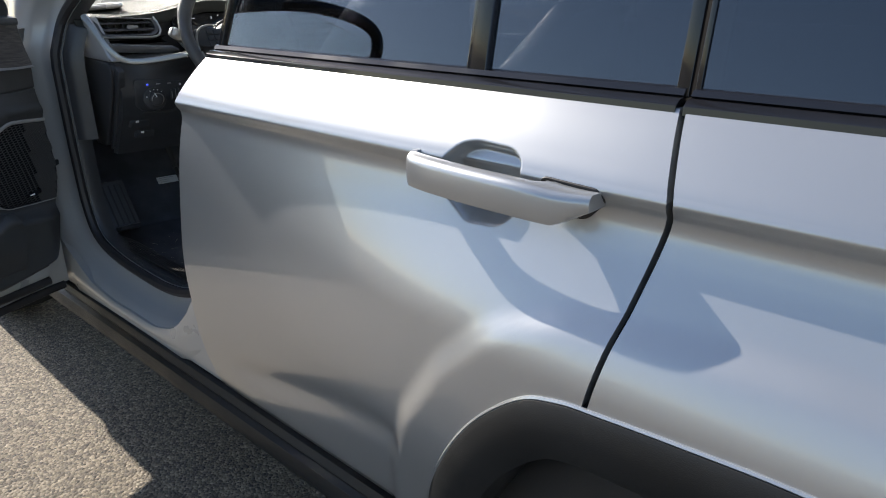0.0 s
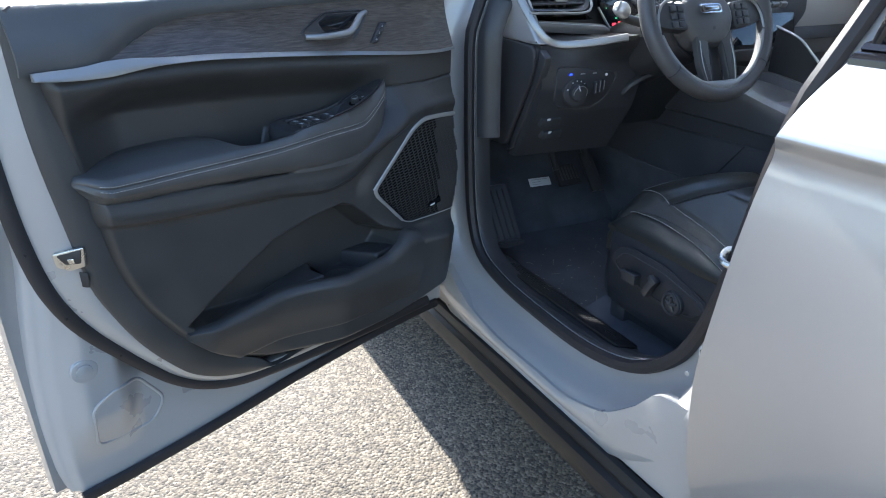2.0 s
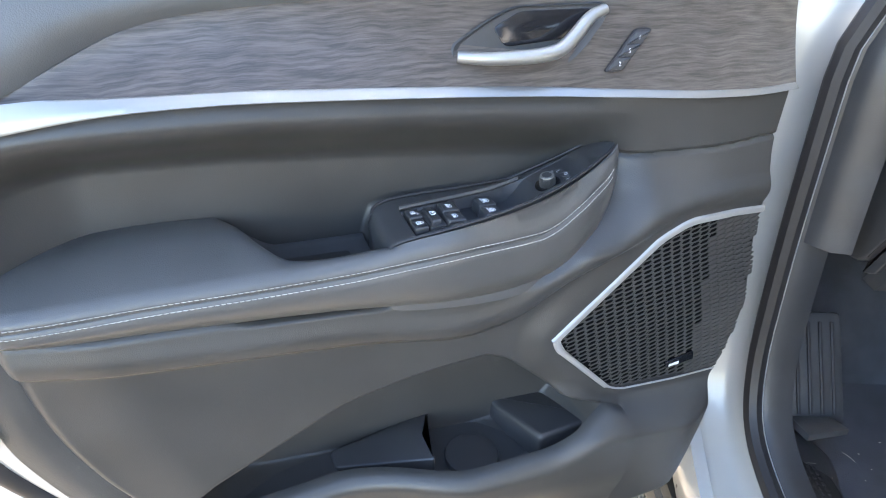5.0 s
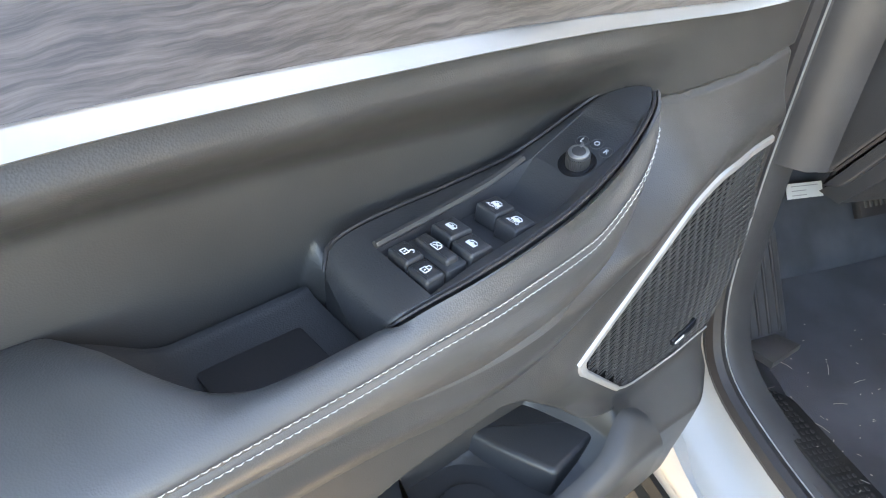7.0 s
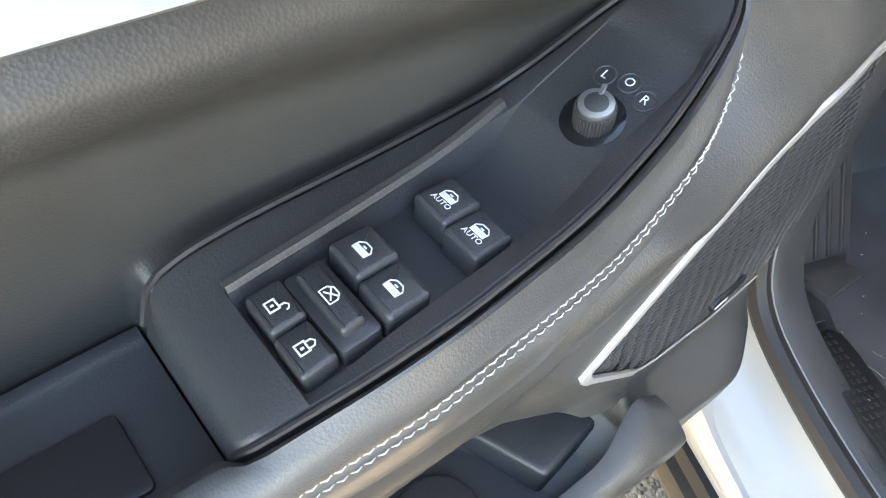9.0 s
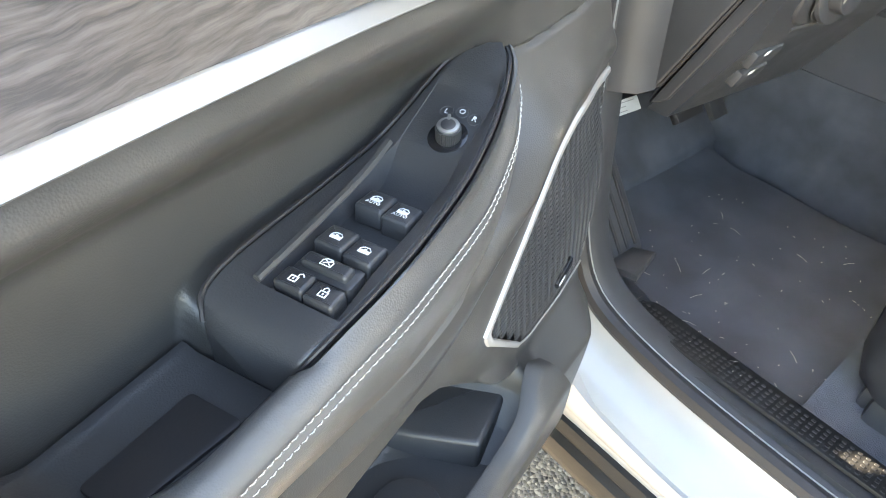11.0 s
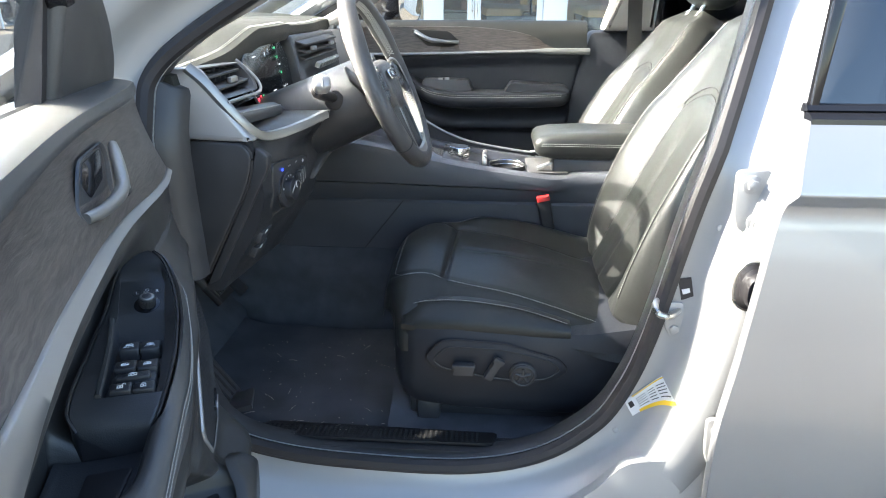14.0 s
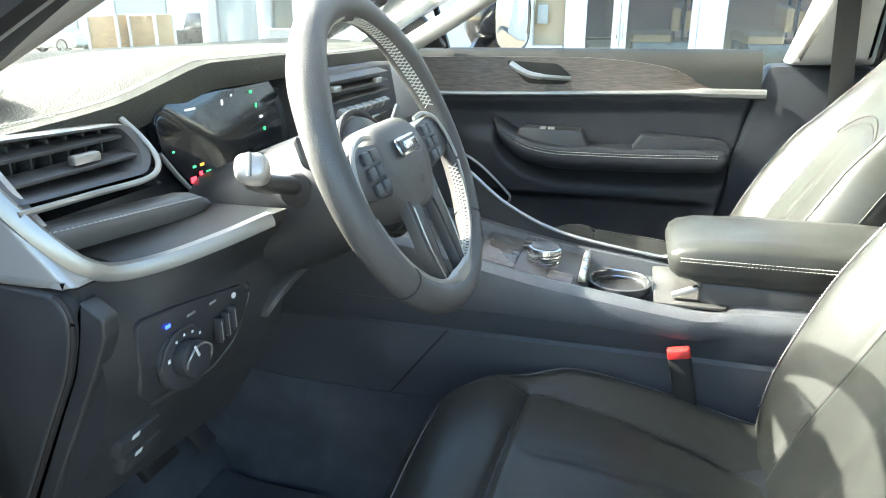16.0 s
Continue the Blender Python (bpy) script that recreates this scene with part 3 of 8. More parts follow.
def front_shell():
    """Fender, bonnet, screen pillar, roof and the far side."""
    def fender(u, v):
        x = -3.45 + 1.38 * u
        zb = 0.42
        dx = abs(x + 2.96)
        if dx < 0.43:
            zb = max(zb, 0.38 + math.sqrt(0.43 ** 2 - dx * dx))
        z = zb + (1.13 - zb) * v
        y = 0.80 + lerp([(0.42, 0.03), (0.6, 0.0), (0.95, 0.0), (1.05, 0.02), (1.10, 0.06), (1.13, 0.13)], z) + 0.35 * sstep(-2.9, -3.5, x)
        return Vector((x, y, z - 0.10 * sstep(-2.4, -3.45, x) * v))
    part("front_fender", sheet(fender, span(0, 1, 60), span(0, 1, 30), (0, 0.02, 0)), PAINT, CAR)

    def bonnet(u, v):
        x = -3.45 + 1.0 * u
        y = 0.935 + (2.385 - 0.935) * v
        z = 1.128 - 0.10 * sstep(-2.4, -3.45, x) + 0.05 * math.sin(3.14159 * v) ** 0.7 + 0.012 * (sstep(0.12, 0.16, v) - sstep(0.84, 0.88, v))
        if x < -3.2:
            z -= ((-3.2 - x) / 0.25) ** 2 * 0.1
        return Vector((x, y, z))
    part("bonnet", sheet(bonnet, span(0, 1, 24), span(0, 1, 48), (0, 0, -0.03)), PAINT, CAR, "silver-white bonnet")
    part("front_panel", sheet(lambda u, v: Vector((-3.45 - 0.05 * math.sin(v * 3.1), 1.0 + 1.51 * u, 0.3 + 0.68 * v)), span(0, 1, 20), span(0, 1, 10), (0.05, 0, 0)), PAINT, CAR)
    part("far_fender", sheet(lambda u, v: Vector((-3.45 + 4.9 * u, 2 * YC - 0.80 - lerp([(0.42, 0.03), (0.6, 0.0), (0.95, 0.0), (1.05, 0.02), (1.1, 0.06), (1.13, 0.13)], 0.42 + 0.71 * v), 0.42 + 0.71 * v)), span(0, 1, 8), span(0, 1, 14), (0, -0.02, 0)), PAINT, CAR)
    
    def screen(u, v):
        k = v
        x, z = -2.36 + 0.96 * k, 1.085 + 0.515 * k
        w = 0.69 - 0.13 * k
        c = 2 * u - 1
        return Vector((x - 0.10 * (1 - c * c), YC + w * c, z + 0.05 * (1 - c * c) * k))
    ws = part("windscreen", sheet(screen, span(0, 1, 17), span(0, 1, 9), (0.003, 0, 0.004)), CLEAR, CAR)
    ws.visible_shadow = False
    for sg in (1, -1):
        def yy(y):
            return y if sg == 1 else 2 * YC - y
        path = [(-2.40, yy(0.945), 1.08), (-2.15, yy(0.965), 1.225), (-1.95, yy(1.00), 1.335), (-1.78, yy(1.035), 1.43), (-1.60, yy(1.07), 1.53), (-1.40, yy(1.10), 1.615), (-1.2, yy(1.125), 1.665), (-0.5, yy(1.13), 1.68), (0.6, yy(1.14), 1.66), (1.4, yy(1.16), 1.58)]
        part("roof_rail", tube(round_path(path, 5), 0.035, 10, flat=0.8), PAINT, CAR)
        path = [(-2.30, yy(0.985), 1.07), (-2.12, yy(1.0), 1.165), (-1.969, yy(1.018), 1.243), (-1.78, yy(1.05), 1.345), (-1.60, yy(1.085), 1.452), (-1.42, yy(1.12), 1.555), (-1.15, yy(1.15), 1.635), (-0.5, yy(1.17), 1.655)]
        part("pillar_trim", tube(round_path(path, 5), 0.026, 10, flat=0.9), GREY, CAR, "pale grey fabric pillar trim")
    part("roof", sheet(lambda u, v: Vector((-1.42 + 2.78 * u, 1.12 + 1.08 * v, 1.61 + 0.075 * math.sin(3.14159 * v) ** 0.5 + 0.05 * math.sin(3.14159 * min(1, u + 0.15)))), span(0, 1, 24), span(0, 1, 17), (0, 0, 0.03)), PAINT, CAR)
    part("headliner", sheet(lambda u, v: Vector((-1.40 + 2.7 * u, 1.14 + 1.04 * v, 1.585 + 0.06 * math.sin(3.14159 * v) ** 0.5 + 0.04 * math.sin(3.14159 * min(1, u + 0.15)))), span(0, 1, 12), span(0, 1, 9), (0, 0, 0.012)), GREY, CAR)
    part("tailgate", sheet(lambda u, v: Vector((1.45 - 0.1 * v, 0.85 + 1.62 * u, 0.4 + 0.78 * v)), span(0, 1, 6), span(0, 1, 6), (0.05, 0, 0)), PAINT, CAR)
    rw = part("rear_screen", sheet(lambda u, v: Vector((1.36 - 0.25 * v, 1.0 + 1.32 * u, 1.18 + 0.42 * v)), span(0, 1, 4), span(0, 1, 4), (0.005, 0, 0)), TINT, CAR)
    rw.visible_shadow = False
    # cabin floor, tunnel side and bulkhead in carpet
    prof = [(-2.56, 1.04), (-2.46, 0.92), (-2.31, 0.76), (-2.19, 0.622), (-2.10, 0.525), (-2.0, 0.468), (-1.3, 0.462), (-1.0, 0.47), (-0.75, 0.47), (1.4, 0.5)]
    pts = round_path([(a, 0, b) for a, b in prof], 5)
    part("cabin_carpet", sheet(lambda u, v: Vector((pts[u].x, v, pts[u].z)), list(range(len(pts))), [0.93, 1.1, 1.3, 1.5, 1.66, 1.9, 2.2, 2.4], (0, 0, -0.02)), CARPET, CAR, "black carpeted cabin floor")
    part("kick_panel", sheet(lambda u, v: Vector((-2.55 + 0.56 * u, 0.985, 0.45 + 0.45 * v)), span(0, 1, 4), span(0, 1, 4), (0, -0.03, 0)), PLASTIC, CAR)
    part("underbody", sheet(lambda u, v: Vector((-3.3 + 4.6 * u, 0.9 + 1.52 * v, 0.24)), span(0, 1, 4), span(0, 1, 4), (0, 0, 0.05)), CLAD, CAR)
    part("body_inner", sheet(lambda u, v: Vector((-0.95 + 2.35 * u, 0.93, 0.45 + 0.72 * v)), span(0, 1, 4), span(0, 1, 4), (0, 0.03, 0)), PLASTIC, CAR)


front_shell()
fw = part("far_window", slab([(-0.98, 1.175), (1.25, 1.175), (0.9, 1.55), (-0.93, 1.575)], 0.004, lambda a, b, c: Vector((a, 2 * YC - 0.884 - 0.36 * (b - 1.19) - c, b)), 0), TINT, CAR)
fw.visible_shadow = False

# ---- the open front door ----
DOORM = pose(-2.05, 0.83, 0, 0, 0, -68)
DOOR = thing("front_door", "open silver-white front door with charcoal leather and grey wood inner trim", "car door", space=DOORM)


def D3(s, z, d):
    """A place in the door: s from the hinge, z up, d out towards the cabin."""
    return Vector((s, d, z))


def B(s):
    """How far the middle of the inner panel stands out."""
    return 0.145 - 0.105 * s + 0.05 * max(0, s - 0.5)


STRIPD = [(0.05, 0.147), (0.10, 0.146), (0.16, 0.141), (0.25, 0.131), (0.35, 0.123), (0.45, 0.120), (0.55, 0.120), (0.65, 0.1215), (0.75, 0.1245), (0.9, 0.128)]


def BU(s):
    """The same along the silver strip and the wood above it."""
    return lerp(STRIPD, s) - 0.012


def text(name, body, size, m, mtl, parent):
    """Flat raised letters in the built-in font."""
    cu = bpy.data.curves.new(name, "FONT")
    cu.body, cu.size, cu.align_x, cu.align_y, cu.extrude, cu.resolution_u = body, size, "CENTER", "CENTER", 0.00015, 2
    tmp = bpy.data.objects.new(name, cu)
    me = bpy.data.meshes.new_from_object(tmp)
    bpy.data.objects.remove(tmp)
    me.transform(m)
    me.materials.clear()
    me.materials.append(mtl)
    ob = new(name, me)
    d = SPACE[parent]
    ob.parent = parent
    ob.matrix_parent_inverse = WORLD[parent].inverted() @ d
    WORLD[ob], SPACE[ob] = d, d
    return ob


REAR_EDGE = [(0.500, 0.575), (0.535, 0.625), (0.575, 0.688), (0.628, 0.743), (0.684, 0.786), (0.745, 0.822), (0.81, 0.846), (0.86, 0.856), (0.93, 0.864), (1.0, 0.876), (1.117, 0.894), (1.21, 0.912)]
FRONT = [(0.525, 0.20), (0.545, 0.16), (0.582, 0.13), (0.645, 0.108), (0.70, 0.090), (0.75, 0.070), (0.80, 0.060), (0.93, 0.054), (1.0, 0.052), (1.045, 0.050), (1.09, 0.048), (1.215, 0.045)]
BOTTOM = [(0.05, 0.575), (0.085, 0.560), (0.14, 0.545), (0.238, 0.524), (0.313, 0.514), (0.45, 0.510), (0.56, 0.513), (0.625, 0.536), (0.688, 0.575), (0.743, 0.628), (0.786, 0.684), (0.822, 0.745), (0.9, 0.95)]
STRIP = [(0.05, 1.085), (0.10, 1.083), (0.16, 1.0845), (0.25, 1.091), (0.35, 1.100), (0.45, 1.108), (0.55, 1.1155), (0.65, 1.1215), (0.75, 1.1235), (0.80, 1.121), (0.84, 1.119), (0.90, 1.121)]
STZ = [(0.262, 1.022), (0.275, 1.014), (0.30, 1.003), (0.32, 0.991), (0.34, 0.978), (0.36, 0.971), (0.44, 0.968), (0.50, 0.962), (0.56, 0.957), (0.64, 0.955), (0.72, 0.954), (0.83, 0.953), (0.854, 0.958), (0.872, 0.968)]
STD = [(0.262, 0.140), (0.285, 0.155), (0.32, 0.166), (0.44, 0.170), (0.50, 0.164), (0.56, 0.158), (0.64, 0.152), (0.72, 0.146), (0.80, 0.143), (0.84, 0.139), (0.872, 0.120)]
ARMB = [(0.26, 0.955), (0.32, 0.915), (0.40, 0.902), (0.45, 0.903), (0.57, 0.911), (0.73, 0.919), (0.84, 0.926), (0.875, 0.95)]
BAND = [(0.05, 0.985), (0.18, 0.952), (0.25, 0.932), (0.313, 0.905), (0.386, 0.862), (0.436, 0.852), (0.551, 0.866), (0.726, 0.877), (0.814, 0.885), (0.9, 0.90)]
POCKET = [(0.746, 0.672), (0.703, 0.708), (0.661, 0.731), (0.56, 0.786), (0.48, 0.806), (0.444, 0.812), (0.40, 0.818), (0.375, 0.808), (0.347, 0.783), (0.305, 0.745), (0.250, 0.722), (0.262, 0.690), (0.290, 0.660), (0.340, 0.640), (0.392, 0.632), (0.482, 0.632), (0.564, 0.634), (0.64, 0.638), (0.70, 0.645), (0.73, 0.656)]


SPK = [(0.056, 0.942), (0.115, 0.947), (0.168, 0.950), (0.205, 0.934), (0.325, 0.828), (0.318, 0.812), (0.245, 0.737), (0.225, 0.729), (0.14, 0.726), (0.083, 0.7245), (0.064, 0.78), (0.058, 0.86)]


def spk_d(s, z=0.84):
    """How far the speaker grille stands out."""
    return 0.160 + 0.008 * sstep(0.30, 0.14, s) * sstep(0.93, 0.80, z) - 0.010 * sstep(0.17, 0.06, s) * sstep(0.84, 0.95, z)


def inside(poly, x, y):
    c = False
    n = len(poly)
    for i in range(n):
        (x1, y1), (x2, y2) = poly[i], poly[(i + 1) % n]
        if (y1 > y) != (y2 > y) and x < (x2 - x1) * (y - y1) / (y2 - y1) + x1:
            c = not c
    return c


def edge_dist(poly, x, y):
    best = 9
    n = len(poly)
    for i in range(n):
        (x1, y1), (x2, y2) = poly[i], poly[(i + 1) % n]
        dx, dy = x2 - x1, y2 - y1
        t = max(0, min(1, ((x - x1) * dx + (y - y1) * dy) / (dx * dx + dy * dy)))
        best = min(best, math.hypot(x - x1 - t * dx, y - y1 - t * dy))
    return best


def seam_z(s):
    return 1.022 + 0.006 * sstep(0.14, 0.05, s)


def panel_d(s, z):
    """How far the moulded inner panel stands out at a place."""
    st, at, ab, bb = lerp(STRIP, s), lerp(STZ, s) + 0.02, lerp(ARMB, s), lerp(BAND, s)
    b, bu = B(s), BU(s)
    upper = bu + 0.002 + 0.008 * sstep(st, st - 0.022, z) - (0.046 + bu - b) * sstep(st - 0.020, st - 0.085, z) * sstep(0.90, 0.76, s)
    kf = sstep(0.10, 0.27, s)
    out = (b + 0.049) * kf + (spk_d(s, z) + 0.004) * (1 - kf)
    front = bu + 0.006 + (out - bu - 0.006) * sstep(1.03, 0.955, z)
    k = sstep(0.315, 0.21, s)
    upper = upper * (1 - k) + front * k
    upper -= 0.004 * math.exp(-((z - seam_z(s)) / 0.0022) ** 2) * sstep(0.285, 0.26, s)
    low = b + 0.053 - 0.010 * sstep(bb + 0.006, bb - 0.006, z) + 0.004 * math.exp(-((z - bb - 0.018) / 0.014) ** 2) - 0.012 * sstep(0.70, 0.53, z)
    low += 0.042 * sstep(0.765, 0.70, z) * sstep(0.58, 0.42, s) * sstep(0.06, 0.16, s)
    at -= 0.045 * sstep(0.50, 0.52, s) * sstep(0.67, 0.63, s)
    ks = sstep(0.27, 0.34, s)
    kk = sstep(at, ab - 0.005, z) * ks + sstep(0.99, 0.93, z) * (1 - ks)
    d = upper * (1 - kk) + low * kk
    if inside(POCKET, s, z):
        e = edge_dist(POCKET, s, z)
        d -= (0.066 + 0.042 * sstep(0.765, 0.70, z) * sstep(0.58, 0.42, s)) * sstep(0.0, 0.018, e)
    if 0.68 < z < 1.0 and s < 0.38:
        e = edge_dist(SPK, s, z)
        if inside(SPK, s, z):
            d = spk_d(s, z) - 0.018 * sstep(0.0, 0.004, e)
        else:
            d += (spk_d(s, z) + 0.002 - d) * sstep(0.045, 0.006, e)
    rim = min(lerp(REAR_EDGE, z) - s, z - lerp(BOTTOM, s))
    d -= 0.040 * (1 - sstep(-0.004, 0.026, rim)) ** 1.3
    d -= 0.045 * (1 - sstep(-0.004, 0.004, s - lerp(FRONT, z))) ** 1.3
    d -= 0.006 * sstep(0.10, 0.02, lerp(REAR_EDGE, z) - s)
    return d


def inner_panel():
    def fn(u, v):
        z = 0.50 + 0.61 * v
        s = 0.4
        for _ in range(3):
            z = 0.50 + (lerp(STRIP, s) - 0.50) * v
            a, b = lerp(FRONT, z), lerp(REAR_EDGE, z)
            s = a + (b - a) * u
        z = max(z, lerp(BOTTOM, s))
        return D3(s, z, panel_d(s, z))
    return part("inner_panel", sheet(fn, span(0, 1, 340), span(0, 1, 330)), SOFT, DOOR, "charcoal soft-touch moulded lower door panel", 60)


inner_panel()
WOODTOP = [(0.045, 1.19), (0.233, 1.191), (0.35, 1.190), (0.459, 1.188), (0.54, 1.186), (0.622, 1.183), (0.665, 1.179), (0.70, 1.171), (0.746, 1.152), (0.775, 1.138), (0.80, 1.128)]


def upper_panel():
    def wood(u, v):
        s = 0.048 + 0.752 * u
        a, b = lerp(STRIP, s) - 0.001, lerp(WOODTOP, s)
        z = a + (b - a) * v
        return D3(s, z, BU(s) + 0.0085 - 0.030 * math.sin(1.4 * v) * (0.4 + 0.6 * min(1, (b - a) / 0.06)))
    part("wood_trim", sheet(wood, span(0, 1, 80), span(0, 1, 12), (0, -0.008, 0)), WOOD, DOOR, "grey-brown open-pore wood trim")

    def top(u, v):
        s = 0.046 + 0.865 * u
        a = lerp(WOODTOP, s) if s < 0.80 else lerp(STRIP, s)
        b = 1.205
        k = min(1, v / 0.7)
        z = a + (b - a) * k + 0.004 * math.sin(3.14 * max(0, v - 0.5) * 2)
        d = BU(s) - 0.019 + 0.010 * math.sin(3.14 * k) * min(1, (b - a) / 0.06)
        if s > 0.7:
            d += 0.017 * sstep(0.7, 0.8, s) * sstep(1.19, 1.12, z)
        if v > 0.7:
            d -= 0.085 * ((v - 0.7) / 0.3)
            z += 0.006 * math.sin(3.14 * (v - 0.7) / 0.3)
        return D3(s, z, d)
    part("top_roll", sheet(top, span(0, 1, 70), span(0, 1, 22), (0, -0.006, 0)), LEATHER, DOOR, "charcoal leather top roll")
    WIDTH = [(0.05, 0.0030), (0.2, 0.0036), (0.4, 0.0044), (0.66, 0.0050), (0.72, 0.0065), (0.77, 0.0105), (0.80, 0.0118), (0.83, 0.0098), (0.87, 0.0080), (0.9, 0.0060)]
    loops = []
    for s in span(0.050, 0.900, 140):
        zc, h, d = lerp(STRIP, s), 0.88 * lerp(WIDTH, s), lerp(STRIPD, s)
        w = min(h, 0.0040)
        loops.append([D3(s, zc + z * h, d + o * w) for z, o in ((0.9, -2.2), (1.02, -1.15), (0.86, -0.85), (0.0, 0.1), (-0.80, 0.95), (-0.98, 0.85), (-1.05, 0.2), (-1.0, -2.2))])
    part("trim_strip", loft(loops), SATIN, DOOR, "satin silver trim strip", 60)


upper_panel()

BEZN = [(0.262, 0.130), (0.275, 0.140), (0.30, 0.149), (0.34, 0.157), (0.38, 0.160), (0.42, 0.159), (0.46, 0.155), (0.49, 0.150), (0.505, 0.146), (0.512, 0.140)]
BEZF = [(0.262, 0.115), (0.275, 0.100), (0.30, 0.092), (0.33, 0.088), (0.36, 0.081), (0.40, 0.078), (0.48, 0.074), (0.50, 0.074), (0.512, 0.082)]
BEZNZ = [(0.262, 1.041), (0.28, 1.036), (0.30, 1.0285), (0.34, 1.0150), (0.38, 1.0045), (0.42, 0.9965), (0.46, 0.9885), (0.49, 0.9825), (0.505, 0.977), (0.512, 0.968)]
BEZFZ = [(0.262, 1.038), (0.30, 1.018), (0.33, 1.006), (0.36, 0.994), (0.42, 0.990), (0.48, 0.988), (0.505, 0.981), (0.512, 0.970)]


def arm_in(s):
    if s < 0.512:
        return lerp(BEZN, s) + 0.001
    return lerp([(0.512, 0.139), (0.54, 0.133), (0.58, 0.128), (0.605, 0.118), (0.625, 0.098), (0.64, 0.070), (0.66, 0.045), (0.9, 0.03)], s)


def armrest():
    loops = []
    for s in span(0.874, 0.262, 110):
        zs, do, zb, di = lerp(STZ, s), lerp(STD, s), lerp(ARMB, s), arm_in(s)
        if s < 0.512:
            zi = lerp(BEZNZ, s) - 0.001
        else:
            zi = lerp([(0.512, 0.972), (0.56, 0.962), (0.60, 0.968), (0.64, 0.985), (0.72, 0.986), (0.80, 0.980), (0.85, 0.972), (0.875, 0.968)], s)
        zo = zs + 0.012
        rl = min(0.012, (do - di) * 0.4)
        mid = (di + do - rl) / 2
        sec = [(di, zb - 0.003), (di, zi - 0.012), (di + 0.001, zi - 0.003), (di + 0.005, zi), (mid, max(zi, zo) * 0.5 + (zi + zo) * 0.25 + 0.003), (do - rl, zo + 0.004), (do - rl * 0.35, zo), (do - 0.001, zs + 0.006), (do, zs + 0.0012), (do - 0.0012, zs), (do, zs - 0.0012), (do + 0.001, zs - 0.012), (do - 0.002, (zs + zb) / 2), (do - 0.008, zb + 0.008), (do - 0.02, zb), (do - 0.05, zb - 0.003)]
        k = math.sqrt(max(0.01, 1 - (max(0, s - 0.842) / 0.033) ** 2))
        loops.append([D3(s, 0.960 + (z - 0.960) * k, 0.085 + (d - 0.085) * (0.35 + 0.65 * k)) for d, z in sec])
    part("armrest", loft(loops), LEATHER, DOOR, "black leather padded armrest", 60)
    for off in (0.0042, -0.0042):
        path = [D3(s, lerp(STZ, s) + off, lerp(STD, s) + 0.0008) for s in span(0.850, 0.268, 90)]
        part("stitching", stitches(path, (0, 1, 0.3), 0.0042, 0.0010, 0.0004), THREAD, DOOR, "pale grey double stitching", kind="stuff")


armrest()


def bez_top(s, d):
    """The height of the switch plate."""
    dn, df, zn, zr = lerp(BEZN, s), lerp(BEZF, s), lerp(BEZNZ, s), lerp(BEZFZ, s)
    return zr + (zn - zr) * (d - df) / (dn - df)


